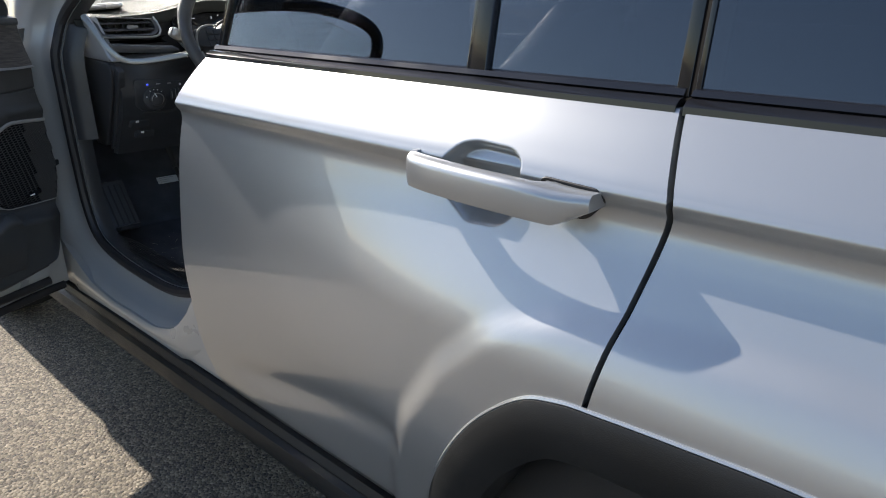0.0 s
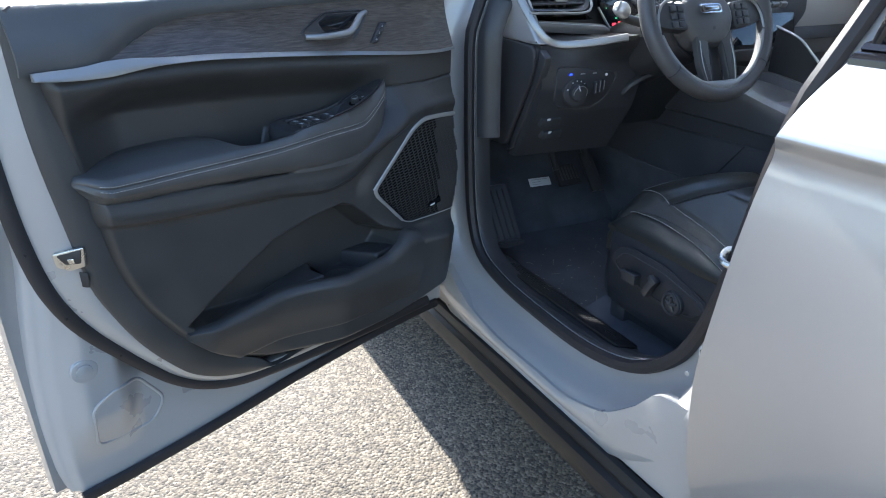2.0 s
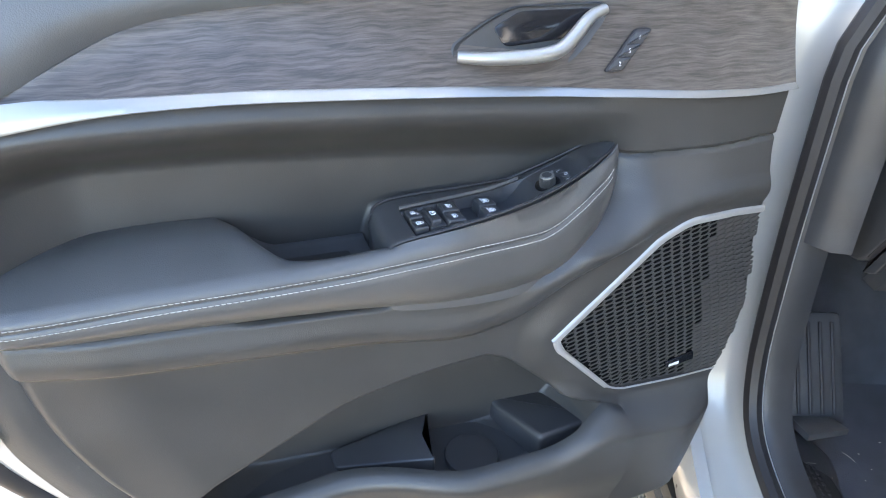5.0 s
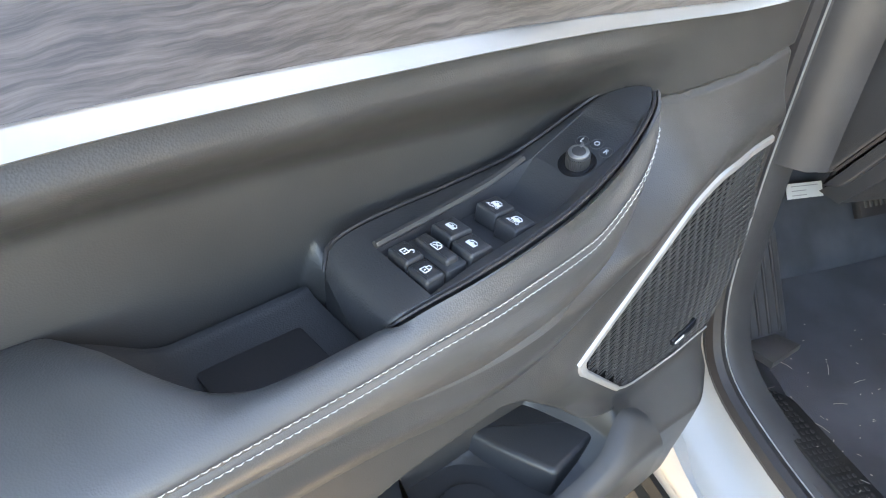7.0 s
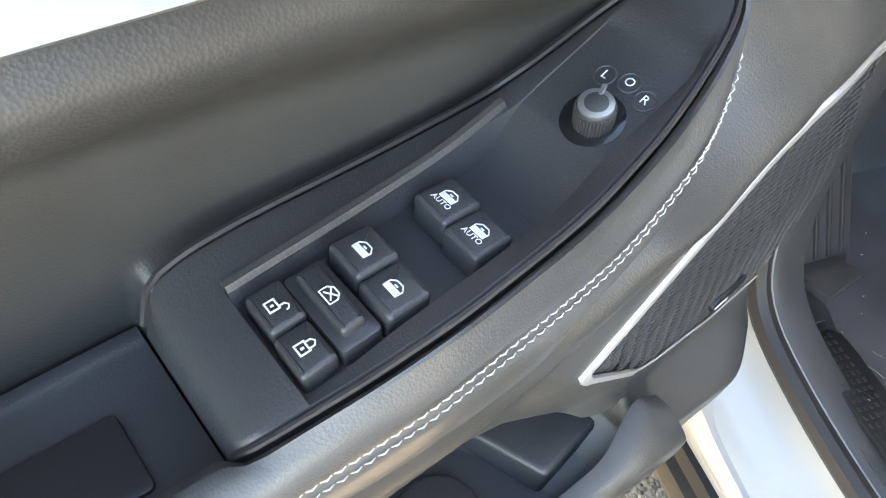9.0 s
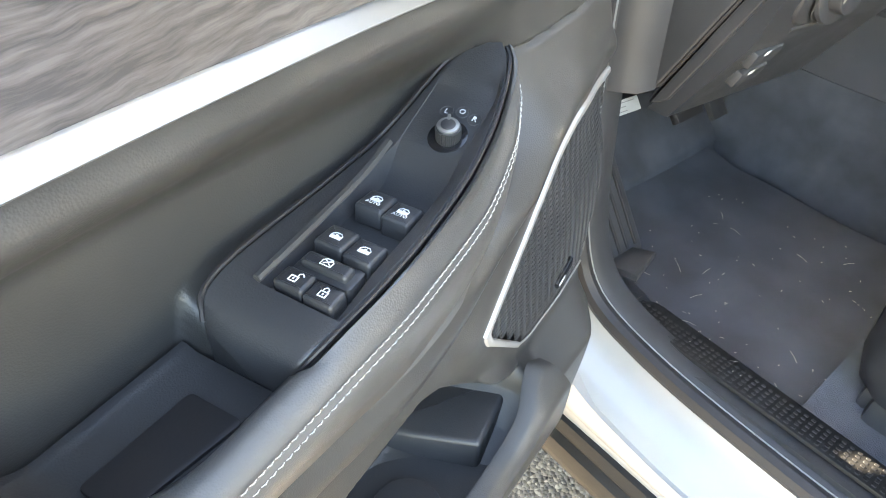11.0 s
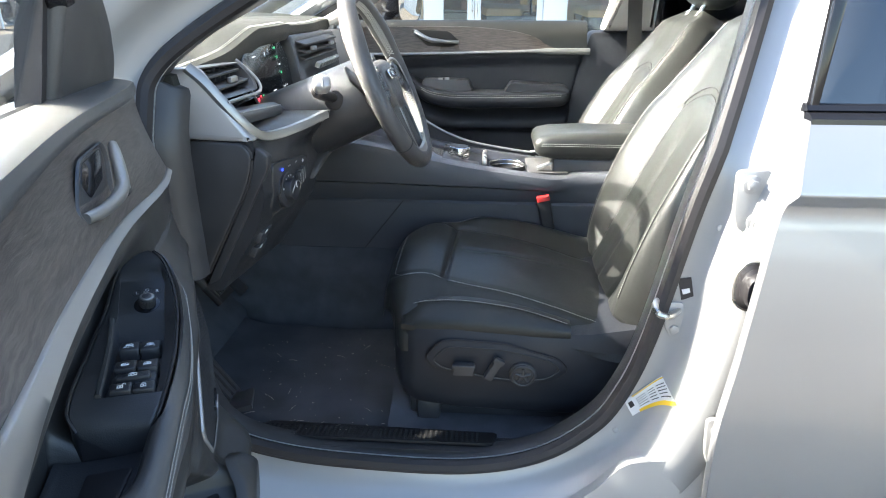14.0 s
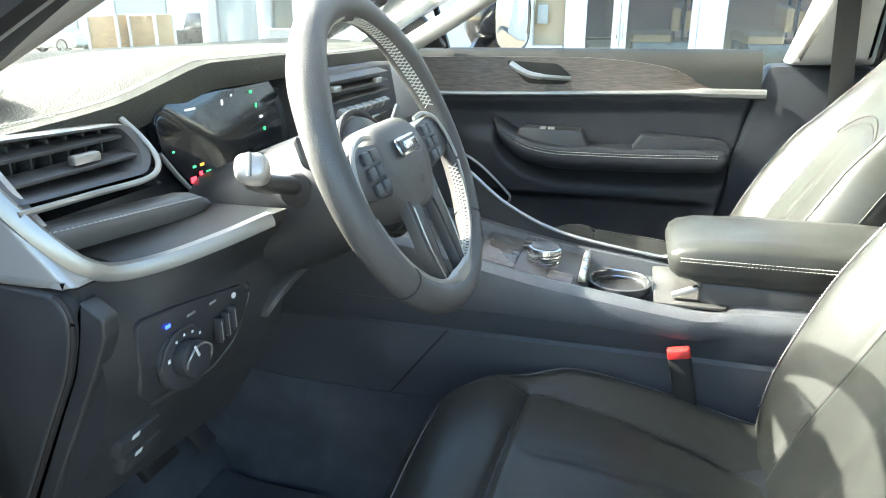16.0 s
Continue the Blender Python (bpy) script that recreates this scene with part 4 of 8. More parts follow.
def switches():
    zf = 0.9775
    RIMZ = [(0.34, 1.010), (0.372, 0.9955), (0.40, 0.9915), (0.44, 0.9890), (0.484, 0.9860)]
    loops = []
    ss = sorted(set(span(0.262, 0.512, 60) + [0.3445, 0.3455, 0.3715, 0.4835, 0.4845]))
    for s in ss:
        dn, df, zn, zr = lerp(BEZN, s), lerp(BEZF, s), lerp(BEZNZ, s), lerp(BEZFZ, s)
        rec = sstep(0.345, 0.372, s) * (1 if s < 0.484 else 0)
        a, b = max(df + 0.006, 0.099 - 0.004 * rec), min(dn - 0.004, 0.1465)
        pad = sstep(0.285, 0.300, s) * (1 if s < 0.484 else 0)
        za, zb2 = bez_top(s, a), bez_top(s, b) - 0.002 * pad
        fa, fb = za - 0.0005 * pad, bez_top(s, b) - 0.0095 * pad
        fa, fb = fa + (zf - fa) * rec, fb + (zf - fb) * rec
        wall = zb2 + (min(zb2, lerp(RIMZ, s)) - zb2) * rec
        sec = [(df, zr - 0.055), (df, zr - 0.003), (df + 0.002, zr), (a - 0.0015, bez_top(s, a)), (a, za - 0.001 * rec), (a + 0.004 * rec + 0.0005, fa), ((a + b) / 2, (fa + fb) / 2), (b - 0.0015, fb), (b, wall), (dn - 0.002, zn), (dn - 0.0005, zn - 0.002), (dn - 0.0005, zn - 0.055)]
        loops.append([D3(s, z, d) for d, z in sec])
    bez = part("switch_bezel", loft(loops), PLASTIC, DOOR, "black switch bezel", 35)
    path = [D3(s, lerp(BEZNZ, s) - 0.0005, lerp(BEZN, s) + 0.0005) for s in span(0.265, 0.511, 40)]
    part("bezel_gap", tube(path, 0.0013, 6), RUBBER, bez)
    path = [D3(s, lerp(BEZFZ, s) + 0.0005, lerp(BEZF, s) - 0.0005) for s in span(0.265, 0.511, 40)]
    part("bezel_gap", tube(path, 0.0016, 6), RUBBER, bez)
    # satin-edged lip behind the switches
    part("recess_lip", tube(round_path([D3(0.484, 0.988, 0.0965), D3(0.43, 0.991, 0.0965), D3(0.385, 0.994, 0.0955), D3(0.352, 1.000, 0.094)], 8), 0.0028, 6), PLASTIC2, bez)

    def button(s, d, z, l, w, h, tilt, icon):
        m = Euler((0, radians(tilt), 0)).to_matrix()
        b = part("switch_button", rbox((s, d, z - h / 2), (l, w, h), 0.0022, m, seg=3), PLASTIC, bez)
        up = m @ Vector((0, 0, 1))
        o = Vector((s, d, z)) + up * 0.0002
        ex, ey = m @ Vector((-1, 0, 0)), Vector((0, -1, 0))
        # drawn with right = towards the cabin's front edge, read from the seat
        R, U = -ey, ex
        bm = bmesh.new()

        def line(pts, r=0.00035, closed=False):
            tube([o + R * a + U * c for a, c in pts], r, 5, closed, bm, up=up)
        if icon in ("win", "auto"):
            k = 0.0012 if icon == "auto" else 0
            line([(-0.0034, -0.002 + k), (-0.0034, 0.0012 + k), (-0.0016, 0.003 + k), (0.0016, 0.003 + k), (0.0034, 0.0012 + k), (0.0034, -0.002 + k)], closed=True)
            for q in (-0.0014, -0.0007, 0.0):
                line([(-0.003, q + k), (0.003, q + k)], 0.00048)
            line([(-0.0008, 0.0012 + k), (0.0008, 0.0012 + k)], 0.0004)
        elif icon == "off":
            line([(-0.0034, -0.002), (-0.0034, 0.0012), (-0.0016, 0.003), (0.0016, 0.003), (0.0034, 0.0012), (0.0034, -0.002)], closed=True)
            line([(-0.0022, -0.001), (0.0022, 0.0022)])
            line([(0.0022, -0.001), (-0.0022, 0.0022)])
        else:
            line([(-0.0022, -0.0028), (-0.0022, 0.0008), (0.0022, 0.0008), (0.0022, -0.0028)], 0.0005, True)
            line([(0, -0.0016), (0, -0.0004)], 0.0005)
            dx = 0.0028 if icon == "open" else 0
            line([(-0.0014 + dx, 0.001), (-0.0014 + dx, 0.003), (0.0 + dx, 0.004), (0.0014 + dx, 0.003), (0.0014 + dx, 0.001 if not dx else 0.0022)])
        part("icon", bm, WHITEMARK, b)
        if icon == "auto":
            mm = Matrix((R, U, up)).transposed().to_4x4()
            text("lettering", "AUTO", 0.0036, Matrix.Translation(o - U * 0.0030) @ mm, WHITEMARK, b)
        return b

    button(0.3985, 0.1140, 0.9905, 0.0195, 0.0188, 0.013, -5, "auto")
    button(0.4000, 0.1333, 0.9895, 0.0195, 0.0188, 0.013, -5, "auto")
    button(0.4385, 0.1145, 0.9915, 0.0190, 0.0188, 0.013, -5, "win")
    button(0.4395, 0.1338, 0.9900, 0.0190, 0.0188, 0.013, -5, "win")
    button(0.4585, 0.1230, 0.9910, 0.0100, 0.030, 0.012, 0, "off")
    button(0.4745, 0.1138, 0.9895, 0.0142, 0.0188, 0.011, 0, "open")
    button(0.4752, 0.1330, 0.9880, 0.0142, 0.0188, 0.011, 0, "lock")
    part("button_frame", slab(rpoly([(0.4502, 0.1048), (0.4672, 0.1048), (0.4672, 0.1425), (0.4502, 0.1425)], 0.003), 0.010, lambda a, b, c: D3(a, 0.9768 + c, b), 0.0012), PLASTIC, bez)
    # mirror knob with its marks
    def plate(s, d):
        b = min(lerp(BEZN, s) - 0.004, 0.1465)
        za, zb = bez_top(s, 0.099) - 0.0005, bez_top(s, b) - 0.0095
        return za + (zb - za) * (d - 0.099) / (b - 0.099)

    ax = Vector((0.22, 0.08, 1)).normalized()
    o = Vector((0.3350, 0.1280, 1.0030))
    well = Vector((0.3350, 0.1275, plate(0.3350, 0.1275)))
    nrm = Vector((plate(0.325, 0.1275) - plate(0.345, 0.1275), plate(0.335, 0.1175) - plate(0.335, 0.1375), 0.02)).normalized()
    part("knob_well", disc(well - nrm * 0.001, nrm, 0.0132, 0.0014, 0.0003, 32), BLACKGLOSS, bez)
    k = part("mirror_knob", disc(o, ax, 0.0079, 0.0122, 0.0012, 30), PLASTIC, bez)
    kb = bmesh.new()
    for i in range(36):
        a = i * 0.17453
        q = Vector((math.cos(a), math.sin(a), -0.22 * math.cos(a) - 0.08 * math.sin(a))) * 0.0079
        tube([o + q + ax * 0.002, o + q + ax * 0.0108], 0.0005, 4, bm=kb)
    part("knurling", kb, PLASTIC2, k, kind="stuff")
    part("knob_cap", disc(o + ax * 0.0120, ax, 0.0072, 0.0014, 0.0006, 28), SATIN, k, "satin silver knob cap")
    part("knob_face", disc(o + ax * 0.0131, ax, 0.0048, 0.0007, 0.0002, 24), PLASTIC, k)
    part("knob_pointer", rbox(o + ax * 0.0134 + Vector((-0.0058, -0.0025, 0.0013)), (0.0060, 0.0020, 0.0012), 0.0004, Euler((0, radians(13), radians(24))).to_matrix()), SATIN, k)
    for ch, s, d in (("L", 0.3178, 0.1170), ("O", 0.3150, 0.1272), ("R", 0.3177, 0.1374)):
        z = plate(s, d)
        mm = Matrix((Vector((0, 1, 0)), Vector((-0.94, 0, 0.34)), Vector((0.34, 0, 0.94)))).transposed().to_4x4()
        text("lettering", ch, 0.0058, Matrix.Translation((s, d, z + 0.0006)) @ mm, WHITEMARK, bez)
        part("mark_ring", tube([Vector((s + 0.0044 * math.cos(a), d + 0.0044 * math.sin(a), plate(s + 0.0044 * math.cos(a), d + 0.0044 * math.sin(a)) + 0.0002)) for a in span(0, 6.28319, 19)[:-1]], 0.0004, 4, True), PLASTIC2, bez)
    # pull cup behind the bezel
    loops = []
    for s in span(0.513, 0.66, 30):
        a, b = B(s) - 0.028, arm_in(s) + 0.004
        fl = 0.944 + 0.03 * sstep(0.60, 0.655, s)
        sec = [(a, fl + 0.003), (a + 0.002, fl + 0.002), (a + 0.006, fl), ((a + b) / 2, fl - 0.001), (b - 0.005, fl), (b, fl + 0.008), (b + 0.004, fl + 0.008), (b + 0.004, fl - 0.006), (a - 0.004, fl - 0.006), (a - 0.004, fl + 0.003)]
        loops.append([D3(s, z, d) for d, z in sec])
    part("pull_cup", loft(loops), PLASTIC, DOOR, "black moulded pull cup", 35)
    part("cup_mat", slab(rpoly([(0.535, 0.088), (0.535, 0.124), (0.60, 0.112), (0.60, 0.083)], 0.004), 0.0025, lambda a, b, c: D3(a, 0.9435 + c, b), 0.001), RUBBER, DOOR)


switches()
def speaker():
    P = rpoly(SPK, 0.012, 4)
    # the surround is open along the door's front edge and thins out below
    edge = [SPK[0]] + rpoly(SPK[:10], 0.014, 5)[6:-6] + [SPK[9]]
    path = round_path([D3(a, b, spk_d(a, b) + 0.002) for a, b in edge], 3)
    n = len(path) - 1
    low = max(range(n + 1), key=lambda i: path[i].x)
    radii = [0.0048 - 0.0034 * sstep(low + 0.25 * (n - low), low + 0.55 * (n - low), i) for i in range(n + 1)]
    part("speaker_trim", tube(path, radii, 8, up=(0, 1, 0), flat=0.7), GREYTRIM, DOOR, "satin silver speaker surround")
    # Shallow backing plate, coloured as the darkness of deep holes.
    g = part("speaker_grille", slab(P, 0.006, lambda a, b, c: D3(a, b, spk_d(a, b) - 0.011 + c), 0.001), GRILLESHADE, DOOR, "black perforated speaker grille")
    # slanted long hexagon cells
    bm = bmesh.new()
    ca, sa = math.cos(radians(13)), math.sin(radians(13))
    L, W = 0.0170, 0.0062
    for i in range(-40, 41):
        for j in range(-60, 61):
            a, b = i * L * 0.76, (j + 0.5 * (i % 2)) * W
            s, z = 0.19 - (a * ca - b * sa), 0.845 + a * sa + b * ca
            if not inside(SPK, s, z) or s < lerp(FRONT, z) + 0.004 or edge_dist(SPK[:10], s, z) < 0.004 and s > 0.09:
                continue
            hexa = [(-0.5 * L, 0), (-0.26 * L, 0.5 * W), (0.26 * L, 0.5 * W), (0.5 * L, 0), (0.26 * L, -0.5 * W), (-0.26 * L, -0.5 * W)]
            rings = []
            for k, dd in ((1.0, 0.0), (0.80, 0.0), (0.77, -0.0012)):
                rings.append([bm.verts.new(D3(max(lerp(FRONT, z) + 0.002 + 0.002 * (1 - k), s - (p * k * ca - q * k * sa)), z + p * k * sa + q * k * ca, spk_d(s, z) + 0.001 + dd)) for p, q in hexa])
            for r0, r1 in zip(rings, rings[1:]):
                for q in range(6):
                    bm.faces.new((r0[q], r0[(q + 1) % 6], r1[(q + 1) % 6], r1[q]))
            if s < 0.128:
                bm.faces.new(rings[-1])
    part("grille_mesh", bm, PLASTIC2, g, kind="stuff")
    bm = slab(rpoly([(0.125, 0.752), (0.165, 0.748), (0.167, 0.757), (0.127, 0.765)], 0.002), 0.004, lambda a, b, c: D3(a, b, spk_d(a, b) + c), 0.001)
    bd = part("maker_badge", bm, BLACKGLOSS, g, "small black badge with a pale bar")
    part("badge_bar", slab([(0.148, 0.7515), (0.162, 0.7505), (0.162, 0.7535), (0.148, 0.7555)], 0.0006, lambda a, b, c: D3(a, b, spk_d(a, b) + 0.004 + c)), WHITEMARK, bd)


speaker()


def pull_handle():
    bowl = [(0.436, 1.142), (0.432, 1.123), (0.32, 1.117), (0.300, 1.130), (0.274, 1.160), (0.276, 1.174), (0.372, 1.174), (0.404, 1.160)]
    rp = rpoly(bowl, 0.012, 5)
    cx, cz = 0.355, 1.146
    rings = []
    for k, dd in ((1.0, 0.001), (0.97, 0.0035), (0.90, 0.002), (0.80, -0.004), (0.62, -0.012)):
        rings.append([D3(cx + (s - cx) * k, cz + (z - cz) * k, BU(s) - 0.012 + dd + 0.006 * (1.15 - z) / 0.03) for s, z in rp])
    bw = part("handle_bowl", loft(rings), PLASTIC, DOOR, "black moulded handle bowl")
    # Flat black plate whose colour gives the shade of a deeper bowl.
    part("bowl_shade_plate", slab(rpoly([(0.380, 1.139), (0.392, 1.156), (0.364, 1.169), (0.290, 1.169), (0.318, 1.143)], 0.006), 0.002, lambda a, b, c: D3(a, b, BU(a) - 0.0115 + 0.2 * (1.15 - b) + c), 0.0005), BLACKGLOSS, bw)
    path = round_path([D3(0.428, 1.134, B(0.43) + 0.004), D3(0.40, 1.133, B(0.40) + 0.012), D3(0.36, 1.134, B(0.36) + 0.015), D3(0.335, 1.138, B(0.335) + 0.014), D3(0.318, 1.150, B(0.32) + 0.010), D3(0.302, 1.164, B(0.30) + 0.004), D3(0.284, 1.170, B(0.28) - 0.002)], 6)
    part("pull_handle", tube(path, [0.0052 + 0.0018 * math.sin(3.14 * i / (len(path) - 1)) for i in range(len(path))], 10), SATIN, DOOR, "satin silver inside pull handle")
    def mem(a, c, e):
        return D3(a, c, BU(a) - 0.0125 + 0.35 * (1.15 - c) + e)

    part("memory_plate", slab(rpoly([(0.2406 - 0.0070 + 0.0094, 1.1486), (0.2406 - 0.0070 - 0.0094, 1.1486), (0.2634 + 0.0070 - 0.0094, 1.1114), (0.2634 + 0.0070 + 0.0094, 1.1114)], 0.005, 5), 0.003, mem, 0.0008), RUBBER, DOOR, "black slanted seat memory plate")
    for i, ch in enumerate(("1", "S", "2")):
        s, z = 0.2406 + 0.0114 * i, 1.1413 - 0.0113 * i
        b = part("memory_button", slab(rpoly([(s + 0.0026, z + 0.0053), (s - 0.0130, z + 0.0053), (s - 0.0026, z - 0.0053), (s + 0.0130, z - 0.0053)], 0.0014), 0.0042, mem, 0.0008), PLASTIC, DOOR)
        mm = Matrix((Vector((-1, 0, 0)), Vector((0, -0.1, 1)), Vector((0, 1, 0)))).transposed().to_4x4()
        text("lettering", ch, 0.0062, Matrix.Translation(mem(s, z, 0.0046)) @ mm, WHITEMARK, b)


pull_handle()


LIP = [(0.235, 0.722), (0.255, 0.728), (0.274, 0.722), (0.30, 0.706), (0.335, 0.690), (0.38, 0.684), (0.44, 0.679), (0.50, 0.681), (0.56, 0.678), (0.62, 0.670), (0.70, 0.662), (0.76, 0.660)]


def pocket():
    """The pocket's outer wall, and two blocks inside that leave a bay for a bottle."""
    def wall(u, v):
        s = 0.238 + 0.51 * u
        z0 = max(0.562, lerp(BOTTOM, s) + 0.012)
        z = z0 + (lerp(LIP, s) - z0) * v
        d = B(s) + 0.043 - 0.012 * sstep(0.70, 0.53, z) + 0.042 * sstep(0.765, 0.70, z) * sstep(0.58, 0.42, s) * sstep(0.06, 0.16, s) + 0.0025 + 0.0135 * sstep(0.562, 0.650, z) * sstep(0.748, 0.70, s) - 0.006 * max(0, 1 - v / 0.06)
        return D3(s, z, d - 0.012 * max(0, (v - 0.86) / 0.14) ** 2)
    part("pocket_wall", sheet(wall, span(0, 1, 120), span(0, 1, 40), (0, -0.012, 0)), SOFT, DOOR, "charcoal moulded pocket wall", 60)
    part("pocket_block", slab(rpoly([(0.362, 0.070), (0.354, 0.105), (0.334, 0.170), (0.245, 0.165), (0.245, 0.070)], 0.006), 0.075, lambda a, b, c: D3(a, 0.610 + c - 0.10 * (0.12 - b), b), 0.006, seg=3), PLASTIC, DOOR, "black moulded block beside the bottle bay", 60)
    part("pocket_block", slab(rpoly([(0.440, 0.070), (0.460, 0.105), (0.460, 0.148), (0.57, 0.098), (0.57, 0.070)], 0.006), 0.070, lambda a, b, c: D3(a, 0.610 + c - 0.22 * max(0, a - 0.46), b), 0.003), PLASTIC, DOOR, "black moulded block beside the bottle bay", 60)
    part("pocket_floor", sheet(lambda u, v: D3(0.255 + 0.47 * u, 0.650, B(0.255 + 0.47 * u) - 0.03 + (0.074 + 0.040 * sstep(0.58, 0.42, 0.255 + 0.47 * u)) * v), span(0, 1, 24), span(0, 1, 6), (0, 0, -0.004)), PLASTIC, DOOR, "black pocket floor")
    part("bottle_seat", disc((0.408, 0.135, 0.645), (0, 0, 1), 0.034, 0.012, 0.004, 32), PLASTIC, DOOR, "round bottle seat")


pocket()
RE = [(0.36, 0.952), (0.42, 0.960), (0.5, 0.962), (0.6, 0.958), (0.7, 0.948), (0.84, 0.930), (1.0, 0.928), (1.21, 0.945)]
SEAL = [(0.957, 1.20), (0.953, 1.06), (0.948, 0.936), (0.941, 0.866), (0.929, 0.802), (0.908, 0.745), (0.879, 0.695), (0.841, 0.645), (0.800, 0.594), (0.755, 0.545), (0.704, 0.508), (0.645, 0.485), (0.58, 0.475), (0.45, 0.470), (0.3, 0.470), (0.12, 0.475)]
RIM = [(0.916, 1.20), (0.912, 1.06), (0.907, 1.0), (0.897, 0.925), (0.887, 0.855), (0.876, 0.79), (0.852, 0.728), (0.820, 0.665), (0.778, 0.605), (0.733, 0.556), (0.665, 0.519), (0.60, 0.503), (0.45, 0.497), (0.3, 0.497), (0.12, 0.520)]


def seal_d(s):
    return lerp([(0.1, 0.122), (0.3, 0.100), (0.5, 0.078), (0.7, 0.058), (0.95, 0.050)], s)


def rim_d(s):
    return lerp([(0.1, 0.130), (0.3, 0.112), (0.5, 0.098), (0.7, 0.092), (0.92, 0.092)], s)


def shell():
    """The painted metal of the door, seen round the trim panel."""
    PRESS = [(0.904, 0.552), (0.86, 0.575), (0.81, 0.562), (0.768, 0.495), (0.797, 0.455), (0.902, 0.462)]

    def low(s):
        return 0.435 - 0.06 * sstep(0.05, 0.95, s)

    def fn(u, v):
        s, z = 0.5, 0
        for _ in range(2):
            z = low(s) + (1.20 - low(s)) * v
            s = 0.03 + (lerp(RE, z) - 0.03) * u
        e = lerp(RE, z) - s
        d = B(s) - 0.055 + 0.03 * sstep(0.42, 0.54, z) * sstep(0.0, 0.06, e) * sstep(0.16, 0.10, e) - 0.03 * sstep(0.10, 0.16, e) * sstep(0.56, 0.62, z)
        d -= 0.02 * sstep(0.02, 0.0, e)
        return D3(s, z, d)
    part("door_shell", sheet(fn, span(0, 1, 200), span(0, 1, 200), (0, -0.055, 0)), JAMB, DOOR, "silver-white painted door shell", 80)
    part("pressed_line", tube([D3(a, b, B(a) - 0.0555 + 0.03 * sstep(0.42, 0.54, b) * sstep(0.0, 0.06, lerp(RE, b) - a) * sstep(0.16, 0.10, lerp(RE, b) - a) - 0.03 * sstep(0.10, 0.16, lerp(RE, b) - a) * sstep(0.56, 0.62, b)) for a, b in rpoly(PRESS, 0.018, 6)], 0.0032, 8, True, up=(0, 1, 0)), JAMB, DOOR)
    part("outer_skin", sheet(lambda u, v: D3(-0.02 + 0.99 * u, low(u) - 0.012 + (1.19 - low(u)) * v, B(u) - 0.165 + 0.05 * sstep(0.85, 1, v) - 0.02 * math.sin(3.14 * v) + 0.03 * u), span(0, 1, 16), span(0, 1, 20), (0, 0.03, 0)), PAINT, DOOR)
    part("bottom_seal", tube([D3(s, low(s) - 0.006, B(s) - 0.05) for s in span(0.05, 0.945, 40)], 0.0085, 8, flat=1.5), RUBBER, DOOR, "black rubber strip along the door's bottom")
    part("door_seal", tube(round_path([D3(a, z, seal_d(a)) for a, z in SEAL], 6), 0.0135, 10, up=(0, 1, 0), flat=0.8), RUBBER, DOOR, "black rubber door seal")
    clips = [SEAL[3], SEAL[5], SEAL[7]]
    for a, z in clips:
        part("seal_clip", disc(D3(a + 0.004, z - 0.004, seal_d(a) + 0.0095), (0.2, 1, 0), 0.0022, 0.0012, 0.0004, 10), CLAD, DOOR)
    # lock in the end of the door, set on the slanted painted face
    T, NB = Vector((0.795, -0.607, 0)), Vector((0.607, 0.795, 0))

    def face(a, b, c):
        """A place on the door's end face: a across it, b up, c proud of it."""
        return D3(0.892, 0.0, 0.0905) + T * a + Vector((0, 0, b)) + NB * c
    la = part("door_latch", slab(rpoly([(-0.020, 0.868), (0.026, 0.860), (0.024, 0.838), (0.006, 0.830), (-0.017, 0.836)], 0.004), 0.006, face, 0.002), STEEL, DOOR, "zinc door latch with black slot")
    part("latch_slot", slab(rpoly([(-0.016, 0.864), (0.020, 0.857), (0.010, 0.842), (-0.012, 0.842)], 0.003), 0.0012, lambda a, b, c: face(a, b, c + 0.006), 0.0004), RUBBER, la)
    part("latch_pawl", slab(rpoly([(-0.004, 0.852), (0.006, 0.851), (0.004, 0.843), (-0.004, 0.843)], 0.002), 0.002, lambda a, b, c: face(a, b, c + 0.007), 0.0006), STEEL, la)
    part("lock_hole", slab(rpoly([(-0.016, 0.823), (-0.004, 0.826), (-0.004, 0.800), (-0.014, 0.798)], 0.002), 0.0012, face, 0.0004), RUBBER, DOOR)
    pl = part("drain_plug", disc((0.900, 0.038, 0.630), (0.1, 1, 0), 0.022, 0.008, 0.003), JAMB, DOOR)
    part("plug_centre", disc((0.901, 0.046, 0.630), (0.1, 1, 0), 0.013, 0.002, 0.001), JAMB, pl)
    # window frame and glass
    fr = round_path([D3(0.06, 1.20, 0.045), D3(0.22, 1.32, 0.07), D3(0.45, 1.47, 0.11), D3(0.65, 1.57, 0.13), D3(0.85, 1.61, 0.13), D3(0.94, 1.56, 0.11), D3(0.945, 1.4, 0.06), D3(0.94, 1.20, 0.0)], 6)
    part("window_frame", tube(fr, 0.022, 8, up=(0, 1, 0)), BLACKGLOSS, DOOR)
    g = part("window_pane", slab([(0.10, 1.19), (0.93, 1.19), (0.93, 1.57), (0.65, 1.56), (0.45, 1.46), (0.22, 1.31)], 0.004, lambda a, b, c: D3(a, b, B(a) - 0.10 + 0.33 * (b - 1.19) + c)), CLEAR, DOOR)
    g.visible_shadow = False
    cs = part("check_strap", rbox((-0.06, 0.045, 0.79), (0.20, 0.014, 0.016), 0.003), RUBBER, DOOR, "black check strap")
    part("strap_head", rbox((-0.105, 0.06, 0.787), (0.022, 0.03, 0.024), 0.005), RUBBER, cs)
